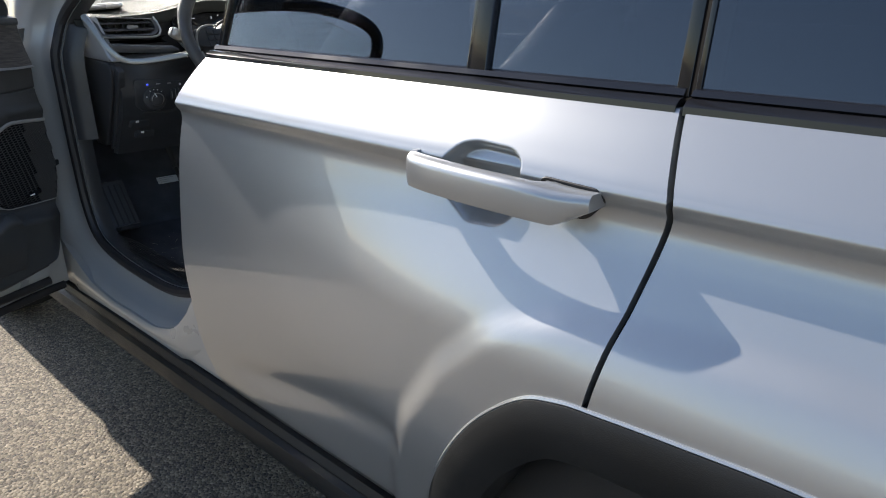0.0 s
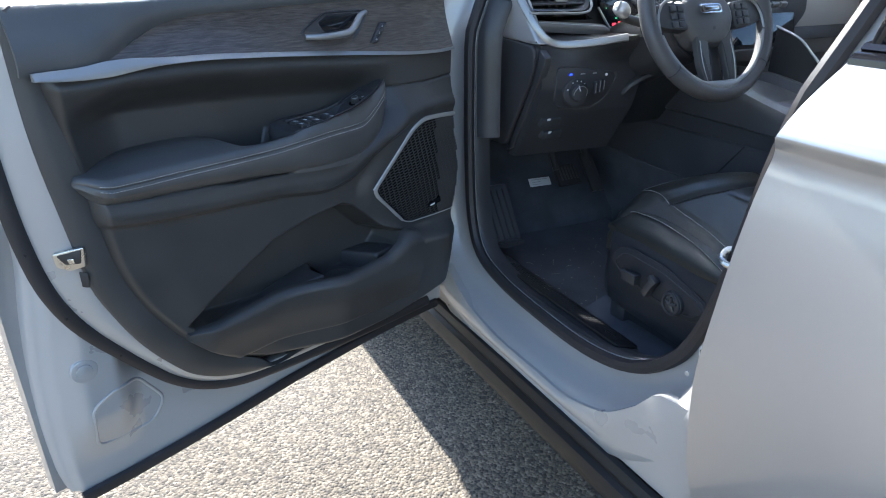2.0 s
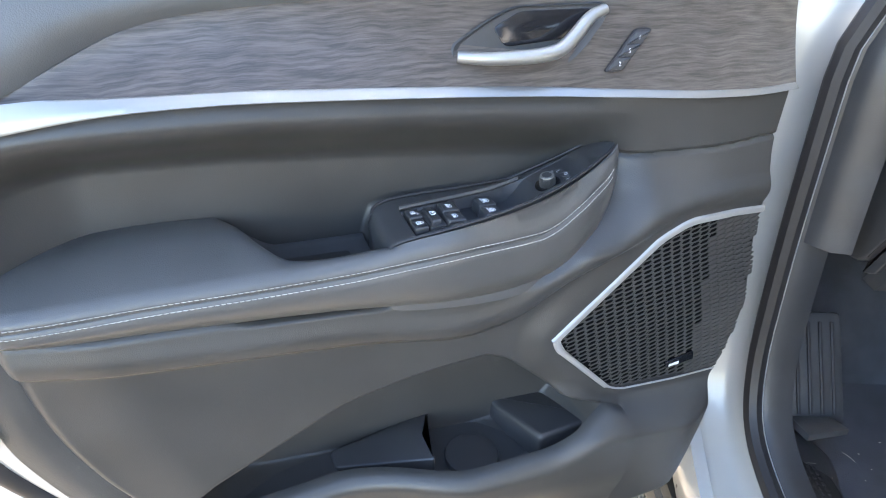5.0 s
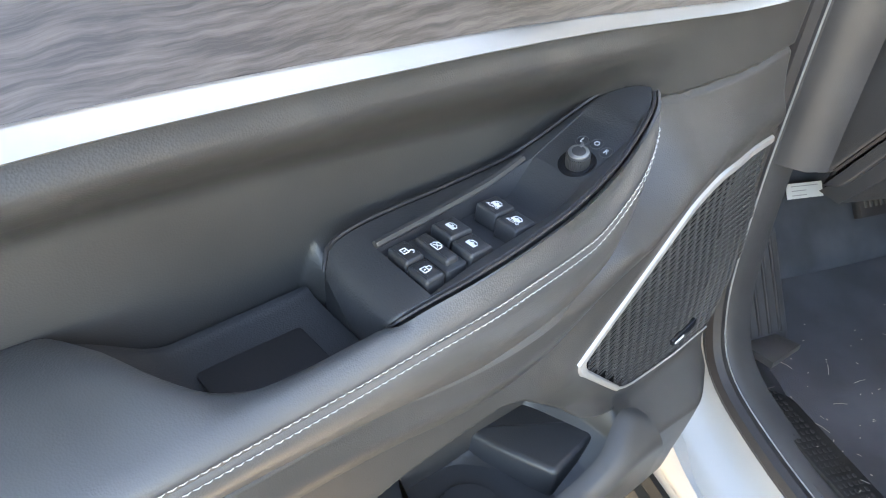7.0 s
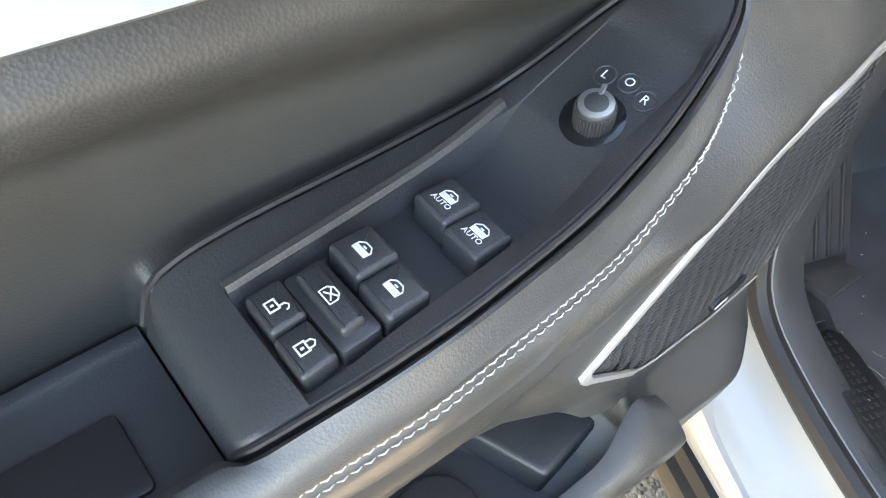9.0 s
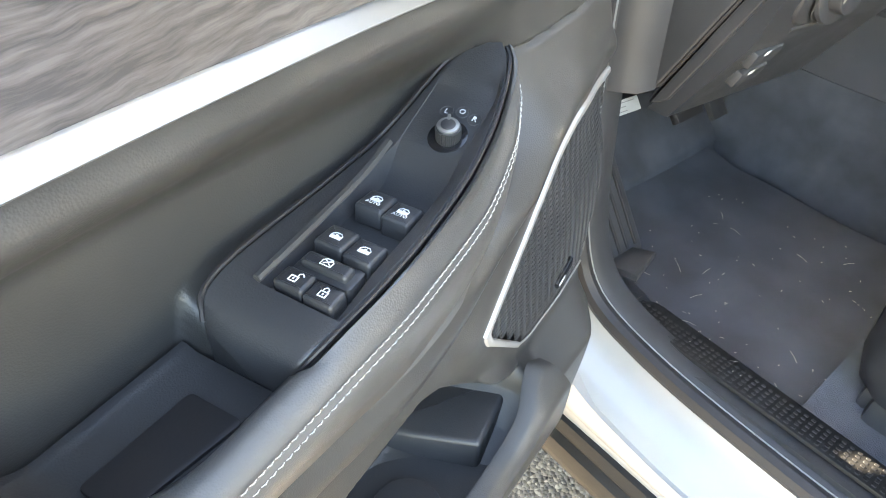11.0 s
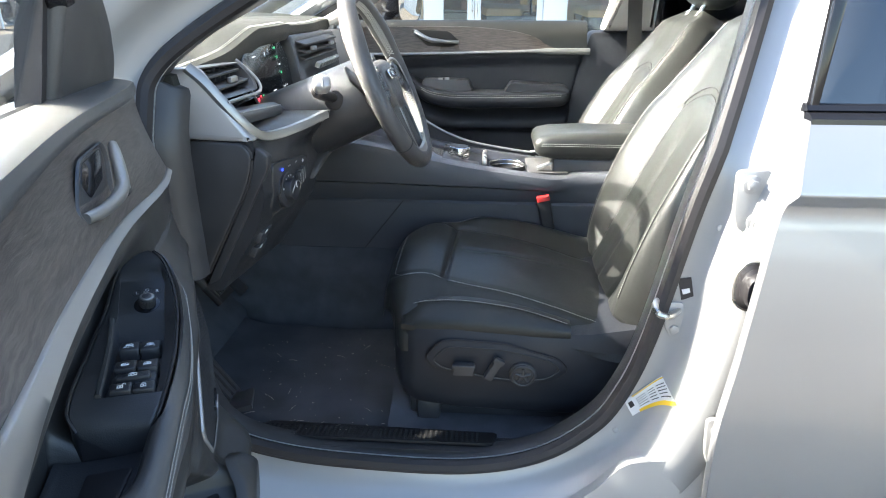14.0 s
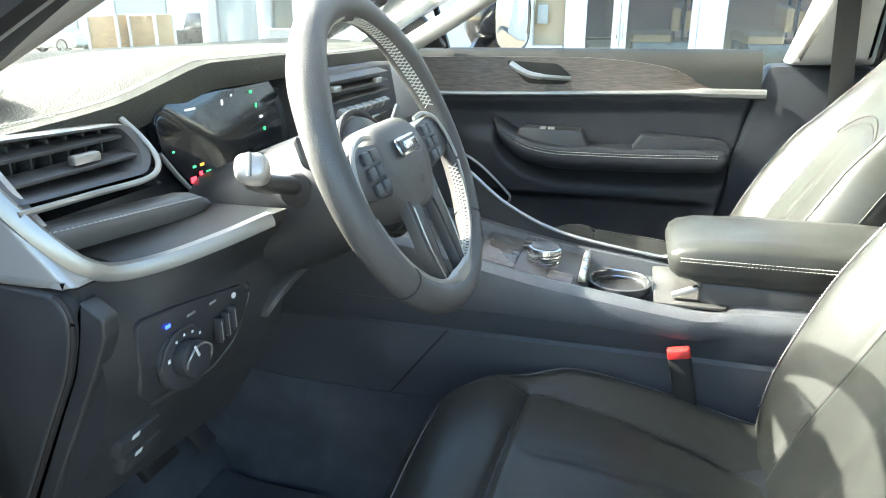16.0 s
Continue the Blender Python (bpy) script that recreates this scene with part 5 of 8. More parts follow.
    # outside mirror with its glass facing back
    def rim(a, k):
        return [D3(a, 1.228 + 0.066 * k * math.copysign(abs(math.sin(q)) ** 0.6, math.sin(q)), -0.165 + 0.118 * k * math.copysign(abs(math.cos(q)) ** 0.6, math.cos(q))) for q in span(0, 6.28319, 33)[:-1]]
    mr = part("mirror_housing", loft([rim(a, k) for a, k in ((-0.05, 0.45), (-0.035, 0.75), (0.0, 0.95), (0.05, 1.0), (0.085, 1.0), (0.088, 0.96))]), PAINT, DOOR, "silver-white outside mirror", 50)
    part("mirror_glass", loft([rim(a, k) for a, k in ((0.080, 0.90), (0.090, 0.90), (0.0905, 0.88))]), MIRROR, mr)
    part("window_channel", loft([[D3(s + o, z, d + e) for o, e in ((-0.012, -0.014), (-0.012, 0.012), (0.010, 0.012), (0.012, -0.014))] for s, z, d in ((0.272, 1.18, 0.036), (0.240, 1.33, 0.060), (0.225, 1.42, 0.08))]), RUBBER, DOOR)
    part("belt_rubber", loft([[D3(s, 1.204 + z, B(s) - 0.072 + d) for d, z in ((0.012, -0.01), (0.010, 0.008), (0.0, 0.012), (-0.012, 0.004), (-0.012, -0.01))] for s in span(0.24, 0.93, 20)]), RUBBER, DOOR)
    part("sail_trim", slab(rpoly([(0.25, 1.192), (0.05, 1.185), (0.044, 1.235), (0.075, 1.285), (0.13, 1.335), (0.19, 1.38), (0.225, 1.39)], 0.018, 5), 0.026, lambda a, b, c: D3(a, b, 0.066 - 0.17 * (a - 0.05) + 0.22 * (b - 1.2) + c), 0.010, seg=4), PLASTIC2, DOOR, "charcoal moulded mirror sail trim", 50)
    # plastic rim between the trim panel and the seal
    def even(pts, n):
        acc = [0]
        for a, b in zip(pts, pts[1:]):
            acc.append(acc[-1] + math.hypot(b[0] - a[0], b[1] - a[1]))
        return [(lerp(list(zip(acc, [p[0] for p in pts])), acc[-1] * k / (n - 1)), lerp(list(zip(acc, [p[1] for p in pts])), acc[-1] * k / (n - 1))) for k in range(n)]
    inner = [(b - 0.016, a) for a, b in REAR_EDGE[::-1]] + [(0.45, 0.522), (0.238, 0.536), (0.12, 0.558)]
    ia, ra, oa = even(inner, 90), even(RIM, 90), even(SEAL, 90)
    part("panel_rim", loft([[D3(p[0], p[1], rim_d(p[0]) - 0.03), D3(p[0], p[1], rim_d(p[0]) + 0.004), D3(p[0] * 0.6 + q[0] * 0.4, p[1] * 0.6 + q[1] * 0.4, rim_d(p[0]) + 0.008), D3(q[0] * 0.92 + p[0] * 0.08, q[1] * 0.92 + p[1] * 0.08, rim_d(q[0]) + 0.003), D3(q[0], q[1], rim_d(q[0]) - 0.003), D3(q[0] - 0.002, q[1] + 0.002, rim_d(q[0]) - 0.02)] for p, q in zip(ia, ra)]), PLASTIC2, DOOR, "charcoal plastic panel rim", 60)
    part("lock_face", loft([[D3(p[0] - 0.012, p[1] + 0.004, rim_d(p[0]) - 0.004), D3(p[0] * 0.75 + q[0] * 0.25, p[1] * 0.75 + q[1] * 0.25, rim_d(p[0]) * 0.75 + seal_d(q[0]) * 0.25 + 0.001), D3(p[0] * 0.3 + q[0] * 0.7, p[1] * 0.3 + q[1] * 0.7, rim_d(p[0]) * 0.3 + seal_d(q[0]) * 0.7 - 0.001), D3(q[0], q[1], seal_d(q[0]) - 0.006), D3(q[0], q[1], seal_d(q[0]) - 0.03), D3(p[0] - 0.012, p[1] + 0.004, rim_d(p[0]) - 0.03)] for p, q in zip(ra, oa)]), JAMB, DOOR, "silver-white painted end face of the door", 60)


shell()

# ---- seats ----
def seam(name, pts, parent, thread=True, up=(0, 0, 1), r=0.0016):
    """A sewn seam: a dark groove line with pale thread beside it."""
    s = part(name, tube(pts, r, 6), RUBBER, parent)
    if thread:
        u = Vector(up)
        part("stitching", stitches([Vector(p) + u * 0.0008 + Vector((0.0, 0.0028, 0.0)) for p in pts], up, 0.0040, 0.0012, 0.0006), THREAD, s, kind="stuff")
    return s


def seat(name, cx, label, side, recline=0.42):
    """A front seat: base with control panel, cushion, backrest and head restraint. side 1: controls at lower y."""
    t = thing(name, label, "car seat", (-1.4, cx, 0.46), "front seats")
    hw = 0.236
    sd = 1 if side else -1
    EN = [(-1.65, -0.085), (-1.64, -0.105), (-1.619, -0.125), (-1.55, -0.136), (-1.40, -0.158), (-1.20, -0.199), (-1.10, -0.205)]
    EF = [(-1.65, 0.11), (-1.64, 0.135), (-1.60, 0.172), (-1.574, 0.190), (-1.52, 0.224), (-1.40, 0.245), (-1.25, 0.245), (-1.10, 0.23)]
    SF = [(-1.53, 0.172), (-1.40, 0.162), (-1.22, 0.125), (-1.10, 0.11)]
    TZ = [(-1.652, 0.735), (-1.645, 0.757), (-1.632, 0.773), (-1.612, 0.785), (-1.585, 0.793), (-1.56, 0.795), (-1.535, 0.790), (-1.515, 0.784), (-1.40, 0.768), (-1.30, 0.748), (-1.20, 0.724), (-1.10, 0.716)]

    def cush(x, off, lift=0.0):
        """The top of the cushion: off runs from the door side to the middle of the car."""
        en, ef, sf, z = lerp(EN, x), lerp(EF, x), lerp(SF, x), lerp(TZ, x)
        m = (off - en) / (ef - en)
        z += 0.010 * math.sin(3.14159 * max(0, min(1, m)))
        z += 0.030 * sstep(sf, sf + 0.07, off) * sstep(-1.56, -1.45, x)
        z -= 0.007 * math.exp(-((x + 1.525 - 0.016 * m) / 0.007) ** 2) * sstep(sf + 0.012, sf - 0.004, off)
        z -= 0.008 * math.exp(-((off - sf) / 0.009) ** 2) * sstep(-1.545, -1.525, x)
        z -= 0.003 * math.exp(-((off - 0.02 - 0.05 * (x + 1.5)) / 0.008) ** 2) * sstep(-1.51, -1.47, x) * sstep(-1.20, -1.34, x)
        z -= 0.003 * math.exp(-((off - en - 0.004) / 0.005) ** 2)
        z -= 0.014 * max(0, m - 0.93) / 0.07
        return Vector((x, cx + sd * off, z + lift))
    xs = sorted(set([p[0] for p in TZ] + span(-1.64, -1.12, 70) + span(-1.545, -1.50, 24)))
    loops = []
    for x in xs:
        en, ef, z = lerp(EN, x), lerp(EF, x), lerp(TZ, x)
        f = sstep(-1.655, -1.60, x)
        near = [(-0.06 - 0.175 * f, 0.67), (-0.062 - 0.172 * f, 0.705), (en - 0.050 - 0.02 * f, z - 0.042), (en - 0.028, z - 0.020), (en - 0.012, z - 0.007), (en - 0.004, z - 0.001)]
        farp = [(ef + 0.006, cush(x, ef).z - 0.004), (ef + 0.012, z - 0.012), (ef + 0.015, z - 0.05), (ef + 0.012, 0.67)]
        loops.append([Vector((x, cx + sd * o, zz)) for o, zz in near] + [cush(x, en + (ef - en) * k) for k in span(0, 1, 60)] + [Vector((x, cx + sd * o, zz)) for o, zz in farp])
    cu = part("seat_cushion", loft(loops), SEATLEATHER, t, "black leather cushion with pale stitching", 70)

    def stitched(name, pts):
        sm = part(name, tube(pts, 0.0013, 6), RUBBER, cu)
        part("stitching", stitches([p + Vector((0, -0.0026 * sd, 0.0010)) for p in pts], (0, 0, 1), 0.0040, 0.0011, 0.0005), THREAD, sm, kind="stuff")
    front = [cush(-1.628, lerp(EN, -1.628) + (lerp(EF, -1.60) - lerp(EN, -1.628)) * k, 0.001) for k in span(0.9, 0.04, 16)]
    stitched("edge_seam", front + [cush(x, lerp(EN, x) + 0.002, 0.001) for x in span(-1.615, -1.14, 36)])
    stitched("edge_seam", [cush(x, lerp(EF, x) - 0.002, 0.001) for x in span(-1.60, -1.14, 36)])
    part("front_seam", tube([cush(-1.525 + 0.016 * m, lerp(EN, -1.52) + m * (lerp(EF, -1.52) - lerp(EN, -1.52)), 0.0004) for m in span(0.02, 0.86, 24)], 0.0012, 6), RUBBER, cu)
    part("bolster_seam", tube([cush(x, lerp(SF, x), 0.0004) for x in span(-1.525, -1.14, 30)], 0.0012, 6), RUBBER, cu)
    part("corner_seam", tube([cush(-1.525 - 0.085 * k, lerp(SF, -1.525) + (lerp(EF, -1.60) - lerp(SF, -1.525)) * k, 0.0004) for k in span(0, 1, 12)], 0.0011, 6), RUBBER, cu)
    # plastic base with a side pad and control panel
    loops = []
    for x, zt, zb, w in ((-1.625, 0.690, 0.640, 0.165), (-1.618, 0.712, 0.585, 0.200), (-1.60, 0.726, 0.560, 0.228), (-1.57, 0.732, 0.553, 0.246), (-1.5, 0.730, 0.550, 0.256), (-1.35, 0.722, 0.546, 0.258), (-1.24, 0.726, 0.545, 0.257), (-1.14, 0.742, 0.565, 0.254), (-1.04, 0.775, 0.61, 0.246), (-0.98, 0.80, 0.66, 0.235)):
        loops.append([Vector((x, cx + a * w, z)) for a, z in ((-0.92, zb), (-0.985, zb + 0.012), (-1.0, zb + 0.04), (-1.0, zt - 0.05), (-0.99, zt - 0.018), (-0.96, zt), (0.96, zt), (0.99, zt - 0.018), (1.0, zt - 0.05), (1.0, zb + 0.04), (0.985, zb + 0.012), (0.92, zb))])
    part("seat_base", loft(loops), FARPANEL, t, "black plastic seat base", 50)
    for sg in (-1, 1):
        part("seat_runner", rbox((-1.33, cx + 0.19 * sg, 0.512), (0.52, 0.05, 0.085), 0.01), PLASTIC, t)
        part("runner_cover", rbox((-1.55, cx + 0.20 * sg, 0.52), (0.05, 0.06, 0.075), 0.012), PLASTIC, t)
    if side:
        yf = cx - 0.2575
        PT = [(-1.60, 0.738), (-1.585, 0.750), (-1.55, 0.764), (-1.48, 0.770), (-1.40, 0.764), (-1.33, 0.752), (-1.28, 0.742)]
        PB = [(-1.60, 0.728), (-1.50, 0.720), (-1.35, 0.716), (-1.28, 0.722)]
        PY = [(-1.60, 0.072), (-1.56, 0.056), (-1.48, 0.046), (-1.36, 0.034), (-1.28, 0.014)]
        loops = []
        for x in span(-1.60, -1.28, 34):
            a, b, y = lerp(PT, x), lerp(PB, x), lerp(PY, x)
            k = math.sqrt(max(0, 1 - ((x + 1.44) / 0.162) ** 2))
            loops.append([Vector((x, yf + dy, z)) for dy, z in ((y + 0.03, a - 0.004), (y + 0.004, a), (y - 0.008 * k, a - 0.006 * k), (y * 0.6 - 0.010 * k, (a * 0.6 + b * 0.4)), (y * 0.3 - 0.004 * k, b + 0.008 * k), (y * 0.2 + 0.008, b - 0.01), (y + 0.03, b - 0.012))])
        pd = part("side_pad", loft(loops), SEATLEATHER, t, "black leather side pad", 60)
        pts = [Vector((x, yf + lerp(PY, x) + 0.001, lerp(PT, x) + 0.0012)) for x in span(-1.597, -1.285, 34)]
        sm = part("pad_seam", tube(pts, 0.0013, 6), RUBBER, pd)
        part("stitching", stitches([p + Vector((0, -0.002, 0.001)) for p in pts], (0, -0.5, 1), 0.0040, 0.0011, 0.0005), THREAD, sm, kind="stuff")
        P = rpoly([(-1.552, 0.672), (-1.525, 0.706), (-1.50, 0.711), (-1.40, 0.706), (-1.30, 0.678), (-1.281, 0.655), (-1.31, 0.630), (-1.36, 0.622), (-1.43, 0.628), (-1.53, 0.650)], 0.012, 4)
        pn = part("control_panel", slab(P, 0.007, lambda a, b, c: Vector((a, yf + 0.002 - c, b)), 0.002), FARPANEL, t)
        part("panel_groove", tube([Vector((a, yf - 0.001, b)) for a, b in P], 0.0028, 6, True, up=(0, 1, 0)), RUBBER, pn)
        inn = [(-1.416 + (a + 1.416) * 0.9, 0.664 + (b - 0.664) * 0.78) for a, b in P]
        part("panel_rim", tube([Vector((a, yf - 0.006, b)) for a, b in inn], 0.0014, 5, True, up=(0, 1, 0)), PLASTIC, pn)
        sl = part("seat_slider", rbox((-1.478, yf - 0.014, 0.658), (0.040, 0.020, 0.020), 0.004), PLASTIC, pn)
        part("slider_lip", rbox((-1.478, yf - 0.020, 0.667), (0.044, 0.012, 0.007), 0.003), PLASTIC, sl)
        rc = part("recline_switch", rbox((-1.422, yf - 0.014, 0.660), (0.016, 0.020, 0.044), 0.004, Euler((0, radians(28), 0)).to_matrix()), PLASTIC, pn)
        part("switch_lip", rbox((-1.412, yf - 0.020, 0.680), (0.022, 0.012, 0.010), 0.003, Euler((0, radians(28), 0)).to_matrix()), PLASTIC, rc)
        kn = part("lumbar_knob", disc((-1.366, yf - 0.004, 0.646), (0, -1, 0), 0.026, 0.008, 0.003, 32), PLASTIC, pn)
        part("knob_ring", tube([Vector((-1.366 + 0.0205 * math.cos(a), yf - 0.013, 0.646 + 0.0205 * math.sin(a))) for a in span(0, 6.28319, 33)[:-1]], 0.003, 8, True, up=(0, 1, 0)), PLASTIC, kn)
        bm = bmesh.new()
        for i in range(5):
            a = radians(90 + 72 * i)
            tube([Vector((-1.366, yf - 0.013, 0.646)), Vector((-1.366 + 0.015 * math.cos(a), yf - 0.014, 0.646 + 0.015 * math.sin(a)))], [0.005, 0.0025], 6, bm=bm)
        part("knob_star", bm, PLASTIC2, kn)
    # backrest
    ax = Vector((recline, 0, 0.9075)).normalized()
    nf = Vector((-ax.z, 0, ax.x))
    o = Vector((-1.19, cx, 0.74))
    BW = [(0.0, 0.98), (0.04, 1.05), (0.12, 1.08), (0.25, 1.07), (0.34, 1.02), (0.42, 0.93), (0.50, 0.83), (0.56, 0.74), (0.595, 0.66), (0.615, 0.55), (0.63, 0.40)]
    BB = [(0.0, 0.01), (0.04, 0.022), (0.12, 0.038), (0.25, 0.048), (0.34, 0.046), (0.42, 0.030), (0.50, 0.014), (0.58, 0.004), (0.63, 0.0)]
    BT = [(0.0, 0.10), (0.12, 0.12), (0.36, 0.115), (0.52, 0.095), (0.6, 0.07), (0.63, 0.03)]

    def back(k, q, lift=0.0):
        a = abs(q)
        f = lerp(BB, k) * sstep(0.44, 0.82, a) - 0.065 * max(0, a - 0.84) ** 2 / 0.0256
        f -= 0.006 * math.exp(-((a - 0.50) / 0.030) ** 2) * sstep(0.44, 0.38, k)
        f -= 0.004 * math.exp(-((k - 0.435 + 0.05 * (a / 0.5) ** 2) / 0.008) ** 2) * sstep(0.60, 0.50, a)
        f += 0.008 * math.cos(2.4 * q) * sstep(0.48, 0.38, k) - 0.003 * math.exp(-(q / 0.05) ** 2) * sstep(0.40, 0.30, k)
        f -= 0.025 * sstep(0.57, 0.63, k)
        return o + ax * k + Vector((0, hw * lerp(BW, k) * q, 0)) + nf * (f + lift)
    kk = sorted(set([b[0] for b in BW] + span(0.01, 0.60, 80)))
    loops = [[back(k, q) for q in span(-1, 1, 81)] + [o + ax * k + Vector((0, hw * lerp(BW, k) * q, 0)) - nf * lerp(BT, k) for q in (0.9, 0, -0.9)] for k in kk]
    br = part("backrest", loft(loops), SEATLEATHER, t, "black leather backrest with pale stitching", 70)
    for sg in (-1, 1):
        seam("back_seam", [back(k, 0.50 * sg, 0.0006) for k in span(0.03, 0.385, 24)], br, False, r=0.0012)
        seam("bolster_seam", [back(k, 0.84 * sg, 0.0006) for k in span(0.04, 0.58, 36)], br, True, nf, 0.0012)
        seam("side_seam", [back(k, 0.985 * sg, 0.0006) for k in span(0.04, 0.50, 36)], br, True, nf, 0.0012)
    for dk in (0.0, 0.014):
        seam("shoulder_seam", [back(0.435 + dk - 0.05 * (q / 0.5) ** 2, q, 0.0006) for q in span(-0.51, 0.51, 24)], br, False, r=0.0013)
    loops = []
    for k, w, th in ((0.0, 0.55, 0.03), (0.012, 0.8, 0.05), (0.035, 0.95, 0.068), (0.08, 1.0, 0.075), (0.13, 1.0, 0.075), (0.17, 0.92, 0.062), (0.19, 0.75, 0.045), (0.20, 0.5, 0.025)):
        c = o + ax * (0.648 + k) - nf * 0.025
        loops.append([c + Vector((0, 0.135 * w * math.copysign(abs(math.cos(a)) ** 0.6, math.cos(a)), 0)) + nf * (th * math.copysign(abs(math.sin(a)) ** 0.7, math.sin(a))) for a in span(0, 6.28319, 33)[:-1]])
    part("head_restraint", loft(loops), SEATLEATHER, t, "", 60)
    for s in (-0.05, 0.05):
        part("restraint_post", tube([o + ax * 0.59 - nf * 0.03 + Vector((0, s, 0)), o + ax * 0.68 - nf * 0.025 + Vector((0, s, 0))], 0.007, 8), STEEL, t)
        part("post_collar", disc(o + ax * 0.612 - nf * 0.03 + Vector((0, s, 0)), ax, 0.013, 0.014, 0.003, 16), PLASTIC, t)
    if not side:
        cu.location += Vector((0.06, 0, 0.05))
    return t


seat("driver_seat", 1.305, "black leather driver seat with power controls and stitching", True)
seat("passenger_seat", 2 * YC - 1.305, "black leather passenger seat lit by the sun", False, 0.51)


# ---- steering wheel ----
def steering_wheel():
    C = Vector((-1.654, 1.3435, 1.1556))
    t = thing("steering_wheel", "black leather steering wheel with silver spokes", "steering wheel", C)
    tilt = radians(23.5)
    N = Vector((math.cos(tilt), 0, math.sin(tilt)))
    U = Vector((-math.sin(tilt), 0, math.cos(tilt)))
    R = Vector((0, 1, 0))

    def P(deg, r, d=0.0):
        a = radians(deg)
        return C + (U * math.sin(a) + R * math.cos(a)) * r + N * d
    part("rim", tube([P(a, 0.178) for a in span(0, 360, 97)[:-1]], [0.0178 + 0.0025 * (math.exp(-((a % 360 - 35) / 14) ** 2) + math.exp(-((a % 360 - 145) / 14) ** 2)) for a in span(0, 360, 97)[:-1]], 14, True, up=N), WHEELLEATHER, t, "black leather rim with stitched grips")
    for a0, a1 in ((14, 84), (-74, -18), (96, 166), (198, 254)):
        # crossed pale threads over the inner side of the rim
        bm = bmesh.new()
        n = round((a1 - a0) / 2.1)

        def Q(a, th):
            r = 0.0183 + 0.0025 * (math.exp(-((a % 360 - 35) / 14) ** 2) + math.exp(-((a % 360 - 145) / 14) ** 2))
            return P(a, 0.178 - r * math.cos(th), r * math.sin(th))
        for i in range(n):
            a, h = a0 + (a1 - a0) * (i + 0.5) / n, (a1 - a0) / n
            for s in (-1, 1):
                tube([Q(a - s * h * 0.75, -0.30), Q(a, 0.05), Q(a + s * h * 0.75, 0.40)], 0.0007, 4, bm=bm)
        part("stitching", bm, THREAD, t, "pale cross-stitched seam", kind="stuff")
    for a in (40, 140, 222, 318):
        part("rim_joint", tube([P(a, 0.178 + 0.0182 * math.cos(b), 0.0182 * math.sin(b)) for b in span(0, 6.28319, 21)[:-1]], 0.0009, 5, True), RUBBER, t)
    H = C - U * 0.012 - R * 0.006 - N * 0.006
    hub = [(-0.076, 0.034), (-0.050, 0.054), (0.050, 0.054), (0.076, 0.034), (0.078, 0.0), (0.062, -0.036), (0.036, -0.060), (-0.036, -0.060), (-0.062, -0.036), (-0.078, 0.0)]
    dome = lambda a, b: -0.25 * b * b / 0.07 - 1.6 * a * a
    h = part("airbag_cover", slab(rpoly(hub, 0.022, 5), 0.05, lambda a, b, c: H + R * a + U * b + N * (c - 0.028 + dome(a, b)), 0.014, seg=4), WHEELLEATHER, t, "black horn pad with silver badge", 60)
    b = part("badge", slab(rpoly([(-0.033, 0.008), (0.033, 0.008), (0.033, 0.030), (-0.033, 0.030)], 0.008), 0.002, lambda a, b, c: H + R * a + U * b + N * (0.0215 + dome(a, b) + c), 0.0008), CHROME, h, "chrome-edged badge")
    part("badge_inlay", slab(rpoly([(-0.028, 0.0115), (0.028, 0.0115), (0.028, 0.0265), (-0.028, 0.0265)], 0.006), 0.0008, lambda a, b, c: H + R * a + U * b + N * (0.0237 + dome(a, b) + c), 0.0003), WHEELLEATHER, b)
    part("badge_bar", slab(rpoly([(-0.021, 0.0145), (0.021, 0.0145), (0.021, 0.0235), (-0.021, 0.0235)], 0.003), 0.0006, lambda a, b, c: H + R * a + U * b + N * (0.0246 + dome(a, b) + c), 0.0002), CHROME, b)
    part("horn_mark", slab(rpoly([(-0.004, -0.028), (0.004, -0.028), (0.003, -0.020), (-0.003, -0.020)], 0.001), 0.0004, lambda a, b, c: H + R * a + U * b + N * (0.0224 + dome(a, b) + c), 0), PLASTIC, h)
    for sg in (-1, 1):
        sp = part("spoke", slab(rpoly([(0.066 * sg, 0.040), (0.12 * sg, 0.046), (0.166 * sg, 0.036), (0.168 * sg, 0.0), (0.13 * sg, -0.012), (0.072 * sg, -0.018)], 0.008), 0.022, lambda a, b, c: C - U * 0.018 + R * a + U * b + N * (c - 0.018), 0.004), PLASTIC, t)
        part("spoke_trim", tube(round_path([C + R * sg * a + U * b + N * c for a, b, c in ((0.076, 0.030, 0.002), (0.105, 0.032, 0.005), (0.138, 0.022, 0.007), (0.156, -0.004, 0.008), (0.160, -0.040, 0.009))], 6), 0.0034, 6, up=N, flat=0.7), SATIN, sp)
        for i in range(3):
            for j in range(2):
                part("spoke_button", rbox(C - U * 0.018 + R * sg * (0.088 + 0.022 * j) + U * (0.030 - 0.017 * i) + N * 0.0045, (0.006, 0.018, 0.013), 0.002, Matrix((N, R, U)).transposed()), PLASTIC, sp)
